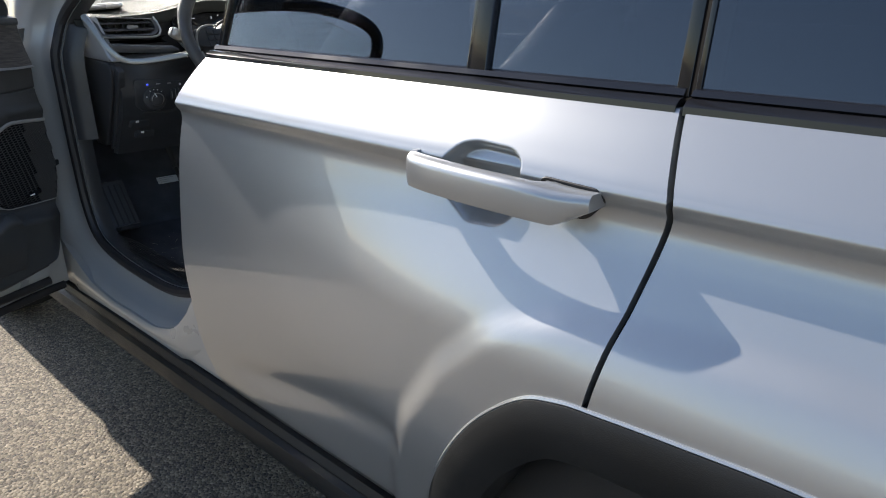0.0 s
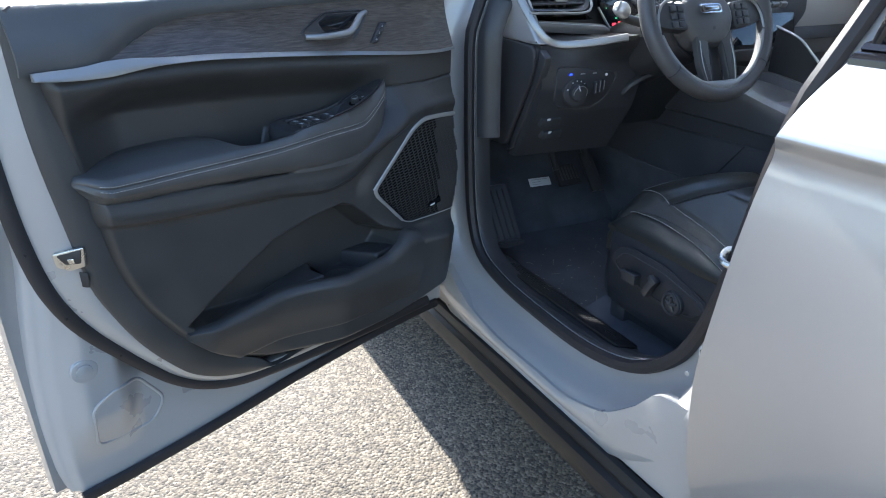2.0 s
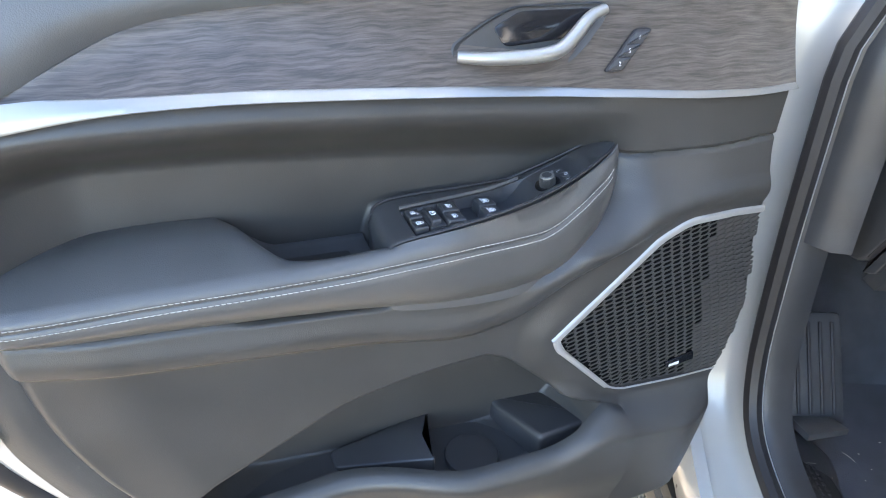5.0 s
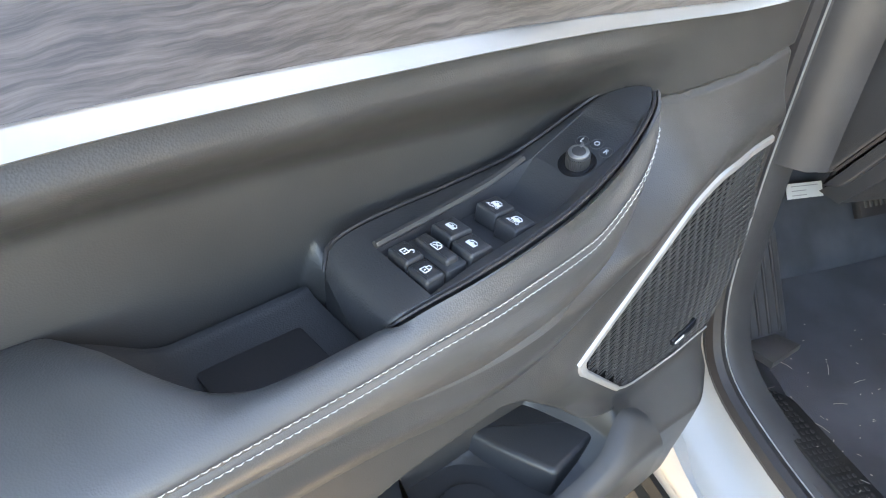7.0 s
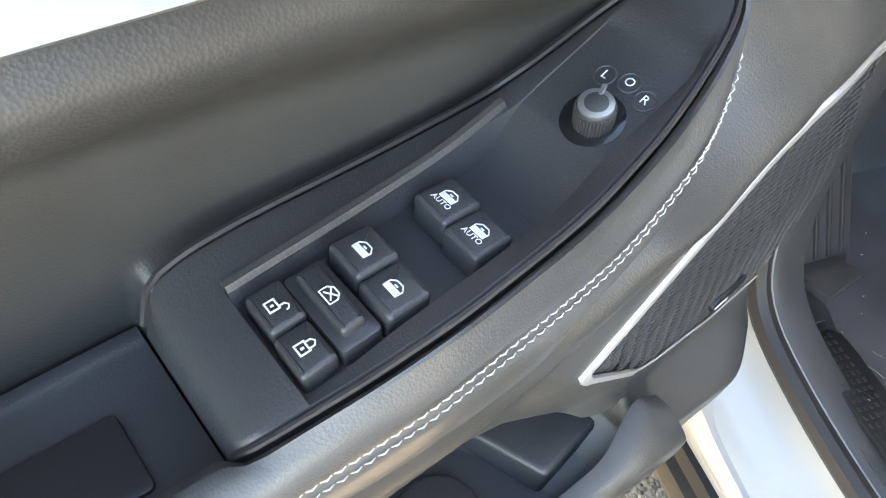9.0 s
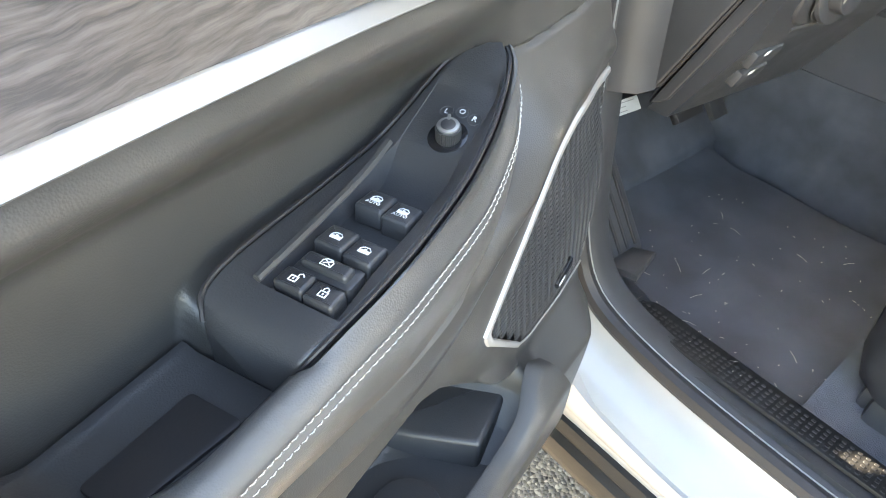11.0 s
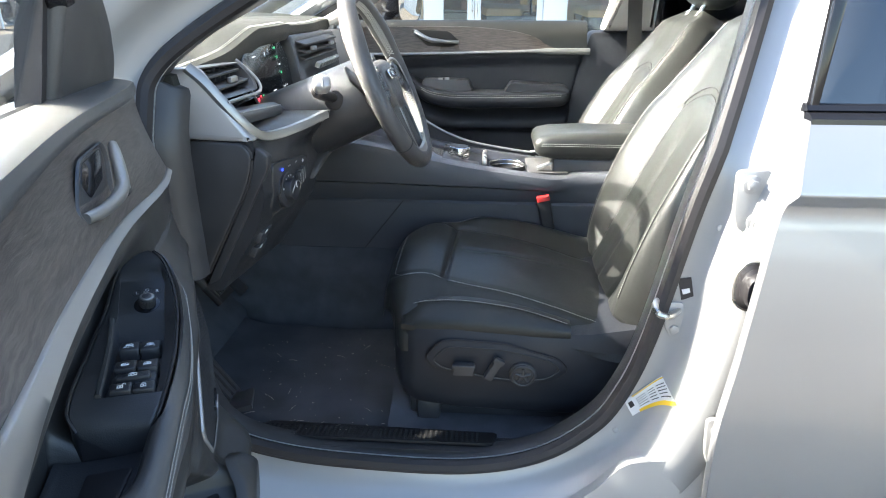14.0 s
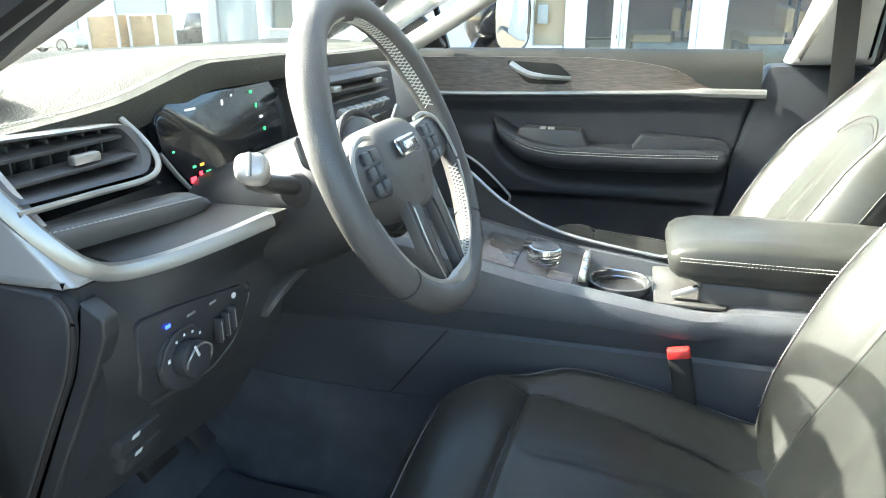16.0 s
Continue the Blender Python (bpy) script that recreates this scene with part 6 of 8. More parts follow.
    for sg in (-1, 1):
        ls = part("lower_spoke", slab(rpoly([(0.020 * sg, -0.05), (0.056 * sg, -0.038), (0.058 * sg, -0.110), (0.046 * sg, -0.168), (0.022 * sg, -0.172), (0.024 * sg, -0.150)], 0.006), 0.014, lambda a, b, c: C + R * a + U * b + N * (c - 0.008), 0.004), PLASTIC2, t)
        part("spoke_edge", tube(round_path([C + R * (a * sg) + U * b + N * 0.0055 for a, b in ((0.022, -0.066), (0.026, -0.11), (0.027, -0.150), (0.023, -0.168))], 5), 0.0014, 5), RUBBER, ls)
        part("spoke_line", tube(round_path([C + R * (a * sg) + U * b + N * 0.0062 for a, b in ((0.047, -0.060), (0.049, -0.11), (0.041, -0.158))], 5), 0.0013, 5), SATIN, ls)
    part("spoke_web", slab(rpoly([(-0.03, -0.055), (0.03, -0.055), (0.028, -0.165), (-0.028, -0.165)], 0.006), 0.004, lambda a, b, c: C + R * a + U * b + N * (c - 0.020), 0.001), PLASTIC, t)
    pts = [P(a, 0.1615, 0.010) for a in span(196, 344, 60)]
    part("lower_trim", tube(pts, [0.0034 + 0.0075 * math.exp(-((i - 29.5) / 6) ** 4) for i in range(60)], 8, up=N, flat=0.55), SATIN, t, "satin silver lower spoke trim")
    # column shroud
    loops = []
    for k, w in ((0.028, 0.052), (0.034, 0.072), (0.05, 0.080), (0.12, 0.082), (0.26, 0.088)):
        c = C - N * k
        loops.append([c + R * (w * math.cos(a)) + U * (w * 0.95 * math.sin(a) - 0.012) for a in span(0, 6.28319, 33)[:-1]])
    part("column_shroud", loft(loops), PLASTIC, t, "black plastic column shroud", 50)
    part("shroud_ring", tube([C - N * 0.040 + R * (0.079 * math.cos(a)) + U * (0.077 * math.sin(a) - 0.012) for a in span(0, 6.28319, 41)[:-1]], 0.004, 8, True, up=N), RUBBER, t)
    st = part("stalk", tube(round_path([C - N * 0.10 - R * 0.07 + U * 0.01, Vector((-1.772, 1.215, 1.142)), Vector((-1.757, 1.190, 1.158))], 5), 0.0105, 12), PLASTIC, t, "black column stalk with grey tip")
    part("stalk_boot", disc(C - N * 0.105 - R * 0.070 + U * 0.008, (0.2, -1, 0.05), 0.020, 0.014, 0.004), RUBBER, st)
    d = Vector((0.30, -0.8, 0.5)).normalized()
    e = d.cross(Vector((0, 0, 1))).normalized()
    f = e.cross(d)
    o = Vector((-1.759, 1.196, 1.155))
    tip = part("stalk_tip", loft([[o + d * k + e * (w * math.copysign(abs(math.cos(a)) ** 0.7, math.cos(a))) + f * (w * 0.85 * math.copysign(abs(math.sin(a)) ** 0.7, math.sin(a))) for a in span(0, 6.28319, 29)[:-1]] for k, w in ((-0.008, 0.0095), (-0.003, 0.0140), (0.006, 0.0165), (0.018, 0.0172), (0.026, 0.0160), (0.030, 0.0120))]), GREYTRIM, st, "grey ridged stalk tip", 50)
    part("tip_ridge", tube([o + d * 0.0305 - f * 0.012, o + d * 0.0315, o + d * 0.0305 + f * 0.012], 0.0022, 6), SATIN, tip)
    # lever under the column
    part("column_lever", loft([[p + Vector((0, 0, s * 0.004)) + Vector((c * 0.010, 0, 0)) for c, s in ((-1, -1), (-0.8, -1.3), (0.8, -1.3), (1, -1), (1, 1), (0.8, 1.3), (-0.8, 1.3), (-1, 1))] for p in (Vector((-1.812, 1.262, 0.966)), Vector((-1.800, 1.272, 0.985)), Vector((-1.790, 1.300, 1.002)), Vector((-1.775, 1.350, 1.022)))]), PLASTIC2, t, "grey column adjusting lever", 50)
    # shift paddle behind the spoke
    for sg in (-1, 1):
        part("shift_paddle", slab(rpoly([(0.08 * sg, 0.03), (0.15 * sg, 0.06), (0.155 * sg, 0.03), (0.09 * sg, -0.01)], 0.006), 0.004, lambda a, b, c: C + R * a + U * b + N * (c - 0.04), 0.001), PLASTIC, t)


steering_wheel()

# ---- dashboard ----
PADZ = [(0.98, 1.196), (1.085, 1.204), (1.15, 1.208), (1.23, 1.216), (1.31, 1.233), (1.36, 1.245), (1.40, 1.251), (1.62, 1.251), (1.68, 1.245), (2.35, 1.240)]


def dashboard():
    t = thing("dashboard", "black leather dashboard with silver trim and screen", "dashboard", (-2.1, YC, 0.9))

    def edge_x(y):
        return -1.945 + 0.012 * math.exp(-((y - 1.45) / 0.16) ** 2) - 0.05 * sstep(1.8, 2.3, y)

    def top(u, v):
        y = 0.985 + 1.36 * u
        z0 = lerp(PADZ, y)
        x = edge_x(y) - 0.52 * max(0, v)
        z = z0 + 0.010 * math.sin(1.57 * min(1, max(0, v) * 6)) + (1.262 - z0 - 0.010) * sstep(0.05, 0.6, v) * sstep(0.98, 1.2, y) - 0.03 * sstep(0.6, 1.0, v)
        if v < 0:
            x += 0.004 * v / -0.05
            z += 0.45 * v
        return Vector((x, y, z))
    vs = [-0.05, -0.03, -0.015, -0.005, 0, 0.004, 0.01, 0.02, 0.04, 0.06, 0.1, 0.15, 0.2, 0.3, 0.45, 0.6, 0.8, 1.0]
    pad = part("top_pad", sheet(top, span(0, 1, 110), vs, (-0.002, 0, -0.012)), DASHLEATHER, t, "black grained leather dash top with pale stitching", 60)
    for v in (0.032, 0.040):
        part("stitching", stitches([top(u, v) + Vector((0, 0, 0.0008)) for u in span(0.02, 0.98, 90)], (0, 0, 1), 0.0040, 0.0012, 0.0005), THREAD, pad, kind="stuff")
    # hood lining and dark backing behind the face
    part("fascia", sheet(lambda u, v: Vector((-1.955 - 0.02 * v + 0.06 * sstep(0.5, 1, v), 1.075 + 1.255 * u, 1.20 - 0.16 * v)), span(0, 1, 20), span(0, 1, 14), (-0.03, 0, 0)), PLASTIC, t)
    # end cap and silver strip
    cap = [(-2.03, 1.190), (-1.99, 1.198), (-1.955, 1.206), (-1.918, 1.207), (-1.888, 1.160), (-1.862, 1.122), (-1.845, 1.098), (-1.835, 1.086), (-1.87, 1.086), (-1.965, 1.093), (-2.03, 1.10)]
    part("end_cap", slab(rpoly(cap, 0.008, 3), 0.026, lambda a, b, c: Vector((a, 1.032 - c + 0.20 * max(0, a + 1.93), b)), 0.008, seg=3), GREYTRIM, t, "satin grey dash end cap", 60)
    path = round_path([(-1.928, 1.006, 1.209), (-1.905, 1.012, 1.185), (-1.885, 1.020, 1.156), (-1.862, 1.033, 1.122), (-1.846, 1.050, 1.098), (-1.835, 1.075, 1.086), (-1.812, 1.115, 1.086), (-1.785, 1.165, 1.093), (-1.760, 1.215, 1.102)], 6)
    loops = []
    for i, p in enumerate(path):
        a, b = path[max(0, i - 1)], path[min(len(path) - 1, i + 1)]
        tg = (b - a).normalized()
        out = Vector((0.75, -0.6, 0.15))
        w = tg.cross(out).normalized() * 0.009
        out = w.cross(tg).normalized()
        if out.x < 0:
            out = -out
        loops.append([p - w, p - w * 0.8 + out * 0.009, p + out * 0.011, p + w * 0.8 + out * 0.009, p + w, p - out * 0.006])
    part("trim_strip", loft(loops), SATIN, t, "satin silver trim strip", 50)

    # left vent with vanes and tab
    def q(y, z, x=-1.885):
        return Vector((x - 0.85 * max(0, z - 1.155), y, z))
    vent_in = [(1.022, 1.206), (1.205, 1.199), (1.206, 1.170), (1.18, 1.153), (1.022, 1.157)]
    vt = part("air_vent", loft([[q(1.11 + (y - 1.11) * k, 1.18 + (z - 1.18) * k, x) for y, z in rpoly(vent_in, 0.012, 4)] for k, x in ((1.0, -1.93), (1.03, -1.882), (1.0, -1.876), (0.90, -1.878), (0.86, -1.925))], caps=False), PLASTIC, t, "black air vent with silver tab")
    part("vent_back", rbox((-1.960, 1.112, 1.18), (0.01, 0.18, 0.05), 0.004), RUBBER, vt)
    for i in range(2):
        part("vane", rbox((-1.922 + 0.016 * i, 1.110, 1.190 - 0.019 * i), (0.022, 0.165, 0.0035), 0.0015, Euler((0, radians(14), 0)).to_matrix()), PLASTIC, vt)
    for i in range(7):
        part("louvre", rbox((-1.935, 1.045 + 0.022 * i, 1.176), (0.020, 0.0025, 0.042), 0.001), PLASTIC, vt)
    part("vent_tab", rbox((-1.902, 1.128, 1.1775), (0.010, 0.034, 0.009), 0.003), SATIN, vt, "satin silver vent tab")
    part("vent_trim", tube(round_path([q(1.018, 1.152, -1.872), q(1.10, 1.150, -1.872), q(1.178, 1.149, -1.872), q(1.202, 1.163, -1.873), q(1.208, 1.185, -1.876), q(1.206, 1.204, -1.88)], 6), 0.0032, 7), SATIN, t)
    # shelf bolster and the ledge under it
    loops = []
    for k in span(0, 1, 30):
        y = 1.026 + 0.212 * k
        z = 1.124 - 0.016 * k
        x = -1.862 + 0.010 * k
        r = 0.0135 * (1 - 0.5 * sstep(0.93, 1, k))
        loops.append([Vector((x - 0.030, y, z + r * 0.9)), Vector((x - 0.008, y, z + r)), Vector((x + 0.002, y, z + r * 0.7)), Vector((x + 0.006, y, z)), Vector((x + 0.002, y, z - r * 0.8)), Vector((x - 0.03, y, z - r))])
    bl = part("shelf_bolster", loft(loops), LEATHER, t, "black stitched leather bolster", 60)
    part("stitching", stitches([Vector((-1.858 + 0.010 * k, 1.03 + 0.20 * k, 1.124 - 0.016 * k + 0.0098)) for k in span(0, 1, 20)], (0.4, 0, 1), 0.004, 0.002, 0.0006), THREAD, bl, kind="stuff")
    part("shelf_recess", sheet(lambda u, v: Vector((-1.90 - 0.03 * math.sin(3.14 * v), 1.02 + 0.21 * u, 1.130 + 0.02 * v)), span(0, 1, 4), span(0, 1, 6), (-0.01, 0, 0)), BLACKGLOSS, t)
    part("ledge", sheet(lambda u, v: Vector((-1.885 + (0.055 + 0.075 * u) * v, 1.038 + (0.05 + 0.157 * u) * (0.55 + 0.45 * v) + 0.12 * u * (1 - v), 1.108 - 0.010 * u * (1 - v) - (0.022 - 0.020 * u) * v)), span(0, 1, 16), span(0, 1, 10), (-0.004, 0, -0.012)), SOFT, t)

    # knee panel
    def knee(u, v):
        y = 1.035 + 0.27 * u
        x0 = -1.838 + 0.075 * sstep(0.1, 0.75, u)
        z = 1.084 + 0.016 * sstep(0.1, 0.75, u) * (1 - v) - 0.28 * v
        flat = -1.820 + 0.12 * (y - 1.134) - 0.30 * max(0, 0.985 - z) - 0.35 * max(0, 0.925 - z)
        k = sstep(0.0, 0.22, v)
        return Vector(((x0 - 0.004) * (1 - k) + flat * k, y, z))
    part("knee_panel", sheet(knee, span(0, 1, 30), span(0, 1, 44), (-0.03, 0, 0)), PLASTIC, t, "black plastic knee panel")
    part("knee_cover", sheet(lambda u, v: Vector((-1.80 - 0.16 * v, 1.28 + 0.27 * u, 1.03 - 0.19 * v)), span(0, 1, 10), span(0, 1, 10), (-0.03, 0, 0)), PLASTIC, t)
    end = [(-2.03, 1.095), (-1.965, 1.092), (-1.855, 1.084), (-1.842, 1.068), (-1.843, 1.045), (-1.856, 1.005), (-1.945, 0.840), (-1.965, 0.828), (-2.03, 0.828)]
    ep = part("end_panel", slab(rpoly(end, 0.014, 4), 0.03, lambda a, b, c: Vector((a, 1.048 - c, b)), 0.005), PLASTIC, t, "black dash end panel", 50)
    part("panel_gap", tube([Vector((a, 1.022, b)) for a, b in rpoly(end[2:7], 0.014, 4)], 0.003, 6), RUBBER, ep)
    sd = [(-1.838, 1.076), (-1.815, 1.060), (-1.818, 1.04), (-1.838, 1.0), (-1.93, 0.828), (-1.955, 0.815), (-1.95, 0.838), (-1.858, 1.003), (-1.845, 1.045)]
    part("knee_edge", slab(rpoly(sd, 0.004, 3), 0.018, lambda a, b, c: Vector((a, 1.046 - c, b)), 0.003, seg=3), PLASTIC, t, "", 60)
    # light switch panel, its knob, sliders and marks
    lp_m = lambda y, z, c: Vector((-1.826 + 0.12 * (y - 1.134) - 0.30 * max(0, 0.985 - z) + c, y, z))
    lp = part("light_switch_panel", slab(rpoly([(1.072, 1.036), (1.118, 1.034), (1.222, 1.020), (1.232, 1.006), (1.212, 0.956), (1.178, 0.934), (1.09, 0.940), (1.070, 0.958)], 0.012), 0.010, lp_m, 0.003), PLASTIC, t, "black light switch panel")
    part("panel_edge", tube([lp_m(y, z, 0.004) for y, z in rpoly([(1.230, 1.026), (1.237, 1.006), (1.215, 0.952), (1.18, 0.930), (1.08, 0.936)], 0.012)[4:-4]], 0.004, 6), PLASTIC2, lp)
    kn = part("light_knob", disc(lp_m(1.126, 0.975, 0.008), (1, -0.12, 0.1), 0.034, 0.006, 0.003, 40), PLASTIC, lp)
    part("knob_ring", tube([lp_m(1.126 + 0.0335 * math.cos(a), 0.975 + 0.0335 * math.sin(a), 0.0125) for a in span(1.2, 4.6, 30)], 0.0013, 6), PLASTIC2, kn)
    part("knob_grip", disc(lp_m(1.126, 0.975, 0.013), (1, -0.12, 0.1), 0.0200, 0.016, 0.003, 34), PLASTIC, kn, "black rotary knob")
    part("grip_ring", tube([lp_m(1.126 + 0.0175 * math.cos(a), 0.975 + 0.0175 * math.sin(a), 0.0295) for a in span(0, 6.28319, 37)[:-1]], 0.0013, 6, True), SATIN, kn, "satin silver ring")
    part("knob_mark", rbox(lp_m(1.120, 0.988, 0.0300), (0.001, 0.003, 0.014), 0.0004, Euler((radians(24), 0, 0)).to_matrix()), WHITEMARK, kn)
    part("knob_print", rbox(lp_m(1.129, 0.972, 0.0300), (0.0006, 0.005, 0.004), 0.0003), PLASTIC2, kn)
    for i in range(4):
        a = radians(48 + 24 * i)
        part("dial_mark", rbox(lp_m(1.126 + 0.0275 * math.cos(a), 0.975 + 0.0275 * math.sin(a), 0.0142), (0.0006, 0.0030, 0.0026), 0.0002), WHITEMARK, lp)
    part("dial_mark", rbox(lp_m(1.1005, 0.983, 0.0142), (0.0006, 0.004, 0.004), 0.0002), WHITEMARK, lp)
    for i in range(3):
        sw = part("slider_wheel", rbox(lp_m(1.176 + 0.011 * i, 0.984 + 0.003 * i, 0.0115), (0.010, 0.0075, 0.028), 0.002), PLASTIC, lp)
        part("wheel_rib", rbox(lp_m(1.1745 + 0.011 * i, 0.984 + 0.003 * i, 0.0168), (0.001, 0.0016, 0.022 if i != 1 else 0.026), 0.0004), SATIN, sw)
    part("indicator_lamp", rbox(lp_m(1.108, 1.018, 0.0108), (0.001, 0.007, 0.0035), 0.0004), glow("blue_lamp", (0.02, 0.05, 1.0), 1.6), lp, "lit blue indicator")
    part("sensor_dot", disc(lp_m(1.205, 1.013, 0.0095), (1, -0.12, 0), 0.0035, 0.0015, 0.0005, 14), WHITEMARK, lp)
    for y, w in ((1.14, 0.014), (1.172, 0.012)):
        part("print_bar", rbox(lp_m(y, 1.018, 0.0105), (0.0005, w, 0.0028), 0.0002), GREYTRIM, lp)
    # bonnet and brake release levers
    for y, z, x in ((1.085, 0.905, -1.872), (1.105, 0.868, -1.892)):
        lv = part("release_lever", rbox((x + 0.012, y, z), (0.02, 0.06, 0.022), 0.006, Euler((0, radians(25), 0)).to_matrix()), PLASTIC, t)
        part("lever_icon", rbox((x + 0.024, y - 0.01, z + 0.004), (0.001, 0.010, 0.007), 0.0003, Euler((0, radians(25), 0)).to_matrix()), WHITEMARK, lv)
    # defroster outlet on the pad
    o = Vector((-2.07, 1.11, 1.232))
    ring_p = [o + Vector((0.052 * math.cos(a) + 0.015 * math.sin(a), 0.058 * math.sin(a), 0.006 * math.sin(a))) for a in span(0, 6.28319, 33)[:-1]]
    df = part("defroster_outlet", tube(ring_p, 0.007, 8, True), GREYTRIM, t, "pale oval defroster outlet")
    part("outlet_floor", loft([[p - Vector((0, 0, 0.003)) for p in ring_p], [o + (p - o) * 0.5 - Vector((0, 0, 0.002)) for p in ring_p]]), RUBBER, df)
    for i in range(4):
        part("outlet_slat", rbox(o + Vector((-0.03 + 0.02 * i, 0, 0.001)), (0.004, 0.09, 0.006), 0.0015), GREYTRIM, df)
    # instrument screen
    m = Euler((0, radians(-8), 0)).to_matrix()
    sc = part("instrument_screen", slab(rpoly([(1.272, 1.195), (1.30, 1.212), (1.54, 1.222), (1.572, 1.18), (1.575, 1.09), (1.55, 1.075), (1.33, 1.083), (1.272, 1.155)], 0.012), 0.012, lambda a, b, c: Vector((-1.940 - 0.14 * (b - 1.15) + c, a, b)), 0.003), SCREEN, t, "black glass instrument screen, lit symbols")
    sp = lambda y, z: Vector((-1.9272 - 0.14 * (z - 1.15), y, z))
    for y, z, w, h, col in ((1.315, 1.113, 0.016, 0.012, "r"), (1.332, 1.118, 0.010, 0.008, "r"), (1.348, 1.117, 0.014, 0.006, "g"), (1.338, 1.128, 0.012, 0.006, "o"), (1.322, 1.128, 0.010, 0.005, "g"), (1.29, 1.152, 0.006, 0.004, "g"), (1.332, 1.103, 0.040, 0.004, "w"), (1.41, 1.198, 0.006, 0.012, "w"), (1.435, 1.205, 0.005, 0.005, "w"), (1.34, 1.197, 0.03, 0.004, "w"), (1.485, 1.205, 0.012, 0.007, "g"), (1.492, 1.185, 0.006, 0.010, "g"), (1.50, 1.168, 0.012, 0.006, "w"), (1.502, 1.150, 0.008, 0.008, "g"), (1.515, 1.112, 0.05, 0.004, "w"), (1.505, 1.118, 0.006, 0.006, "w"), (1.525, 1.119, 0.006, 0.006, "w"), (1.43, 1.118, 0.03, 0.004, "w")):
        part("screen_symbol", rbox(sp(y, z), (0.0006, w * 0.7, h * 0.62), 0.0002), LIT[col], sc)
    part("screen_trim", tube(round_path([(-1.925, 1.262, 1.155), (-1.918, 1.29, 1.115), (-1.912, 1.325, 1.080), (-1.910, 1.36, 1.070)], 5), 0.003, 6), SATIN, t)
    part("screen_shelf", sheet(lambda u, v: Vector((-1.93 + 0.10 * v, 1.25 + 0.34 * u, 1.075 + 0.02 * math.sin(3.14 * u) - 0.01 * v)), span(0, 1, 10), span(0, 1, 6), (0, 0, -0.02)), PLASTIC, t)
    # middle of the dash: vents, keys, screen
    cf = part("centre_face", slab(rpoly([(1.60, 1.225), (2.06, 1.218), (2.05, 1.12), (1.88, 0.98), (1.60, 0.98)], 0.02), 0.05, lambda a, b, c: Vector((-1.955 + c + 0.20 * (1.1 - b), a, b)), 0.008), PLASTIC, t, "black centre face with vents and keys")
    for i in range(3):
        part("vane", rbox((-1.915, 1.80, 1.205 - 0.018 * i), (0.03, 0.34, 0.004), 0.0015, Euler((0, radians(15), 0)).to_matrix()), PLASTIC2, cf)
    part("vent_tab", rbox((-1.90, 1.70, 1.19), (0.012, 0.03, 0.010), 0.003), SATIN, cf)
    part("vent_tab", rbox((-1.90, 1.90, 1.19), (0.012, 0.03, 0.010), 0.003), SATIN, cf)
    for i in range(7):
        part("toggle_key", rbox((-1.888, 1.70 + 0.034 * i, 1.148), (0.014, 0.027, 0.014), 0.003, Euler((0, radians(25), 0)).to_matrix()), SATIN, cf)
    part("touch_screen", rbox((-1.885, 1.83, 1.085), (0.012, 0.27, 0.085), 0.006, Euler((0, radians(-14), 0)).to_matrix()), SCREEN, cf, "black touch screen reflecting the cabin")
    part("lower_keys", rbox((-1.86, 1.80, 1.020), (0.02, 0.22, 0.03), 0.006), PLASTIC2, cf)
    part("far_vent", loft([[Vector((-1.985 + x, 2.28 + 0.05 * k * math.cos(a), 1.19 + 0.032 * k * math.sin(a))) for a in span(0, 6.28319, 25)[:-1]] for x, k in ((0, 1.0), (0.012, 1.02), (0.014, 0.85), (-0.01, 0.8))]), SATIN, t)
    part("passenger_face", sheet(lambda u, v: Vector((-1.955 + 0.02 * math.sin(3.14 * v), 2.02 + 0.33 * u, 1.21 - 0.22 * v)), span(0, 1, 8), span(0, 1, 10), (-0.03, 0, 0)), GREYTRIM, t)


LIT = {"r": glow("red_symbol", (1.0, 0.05, 0.08), 0.5), "g": glow("green_symbol", (0.1, 0.9, 0.35), 0.22), "o": glow("amber_symbol", (1.0, 0.35, 0.05), 0.35), "w": glow("white_symbol", (0.8, 0.85, 0.9), 0.25)}
dashboard()


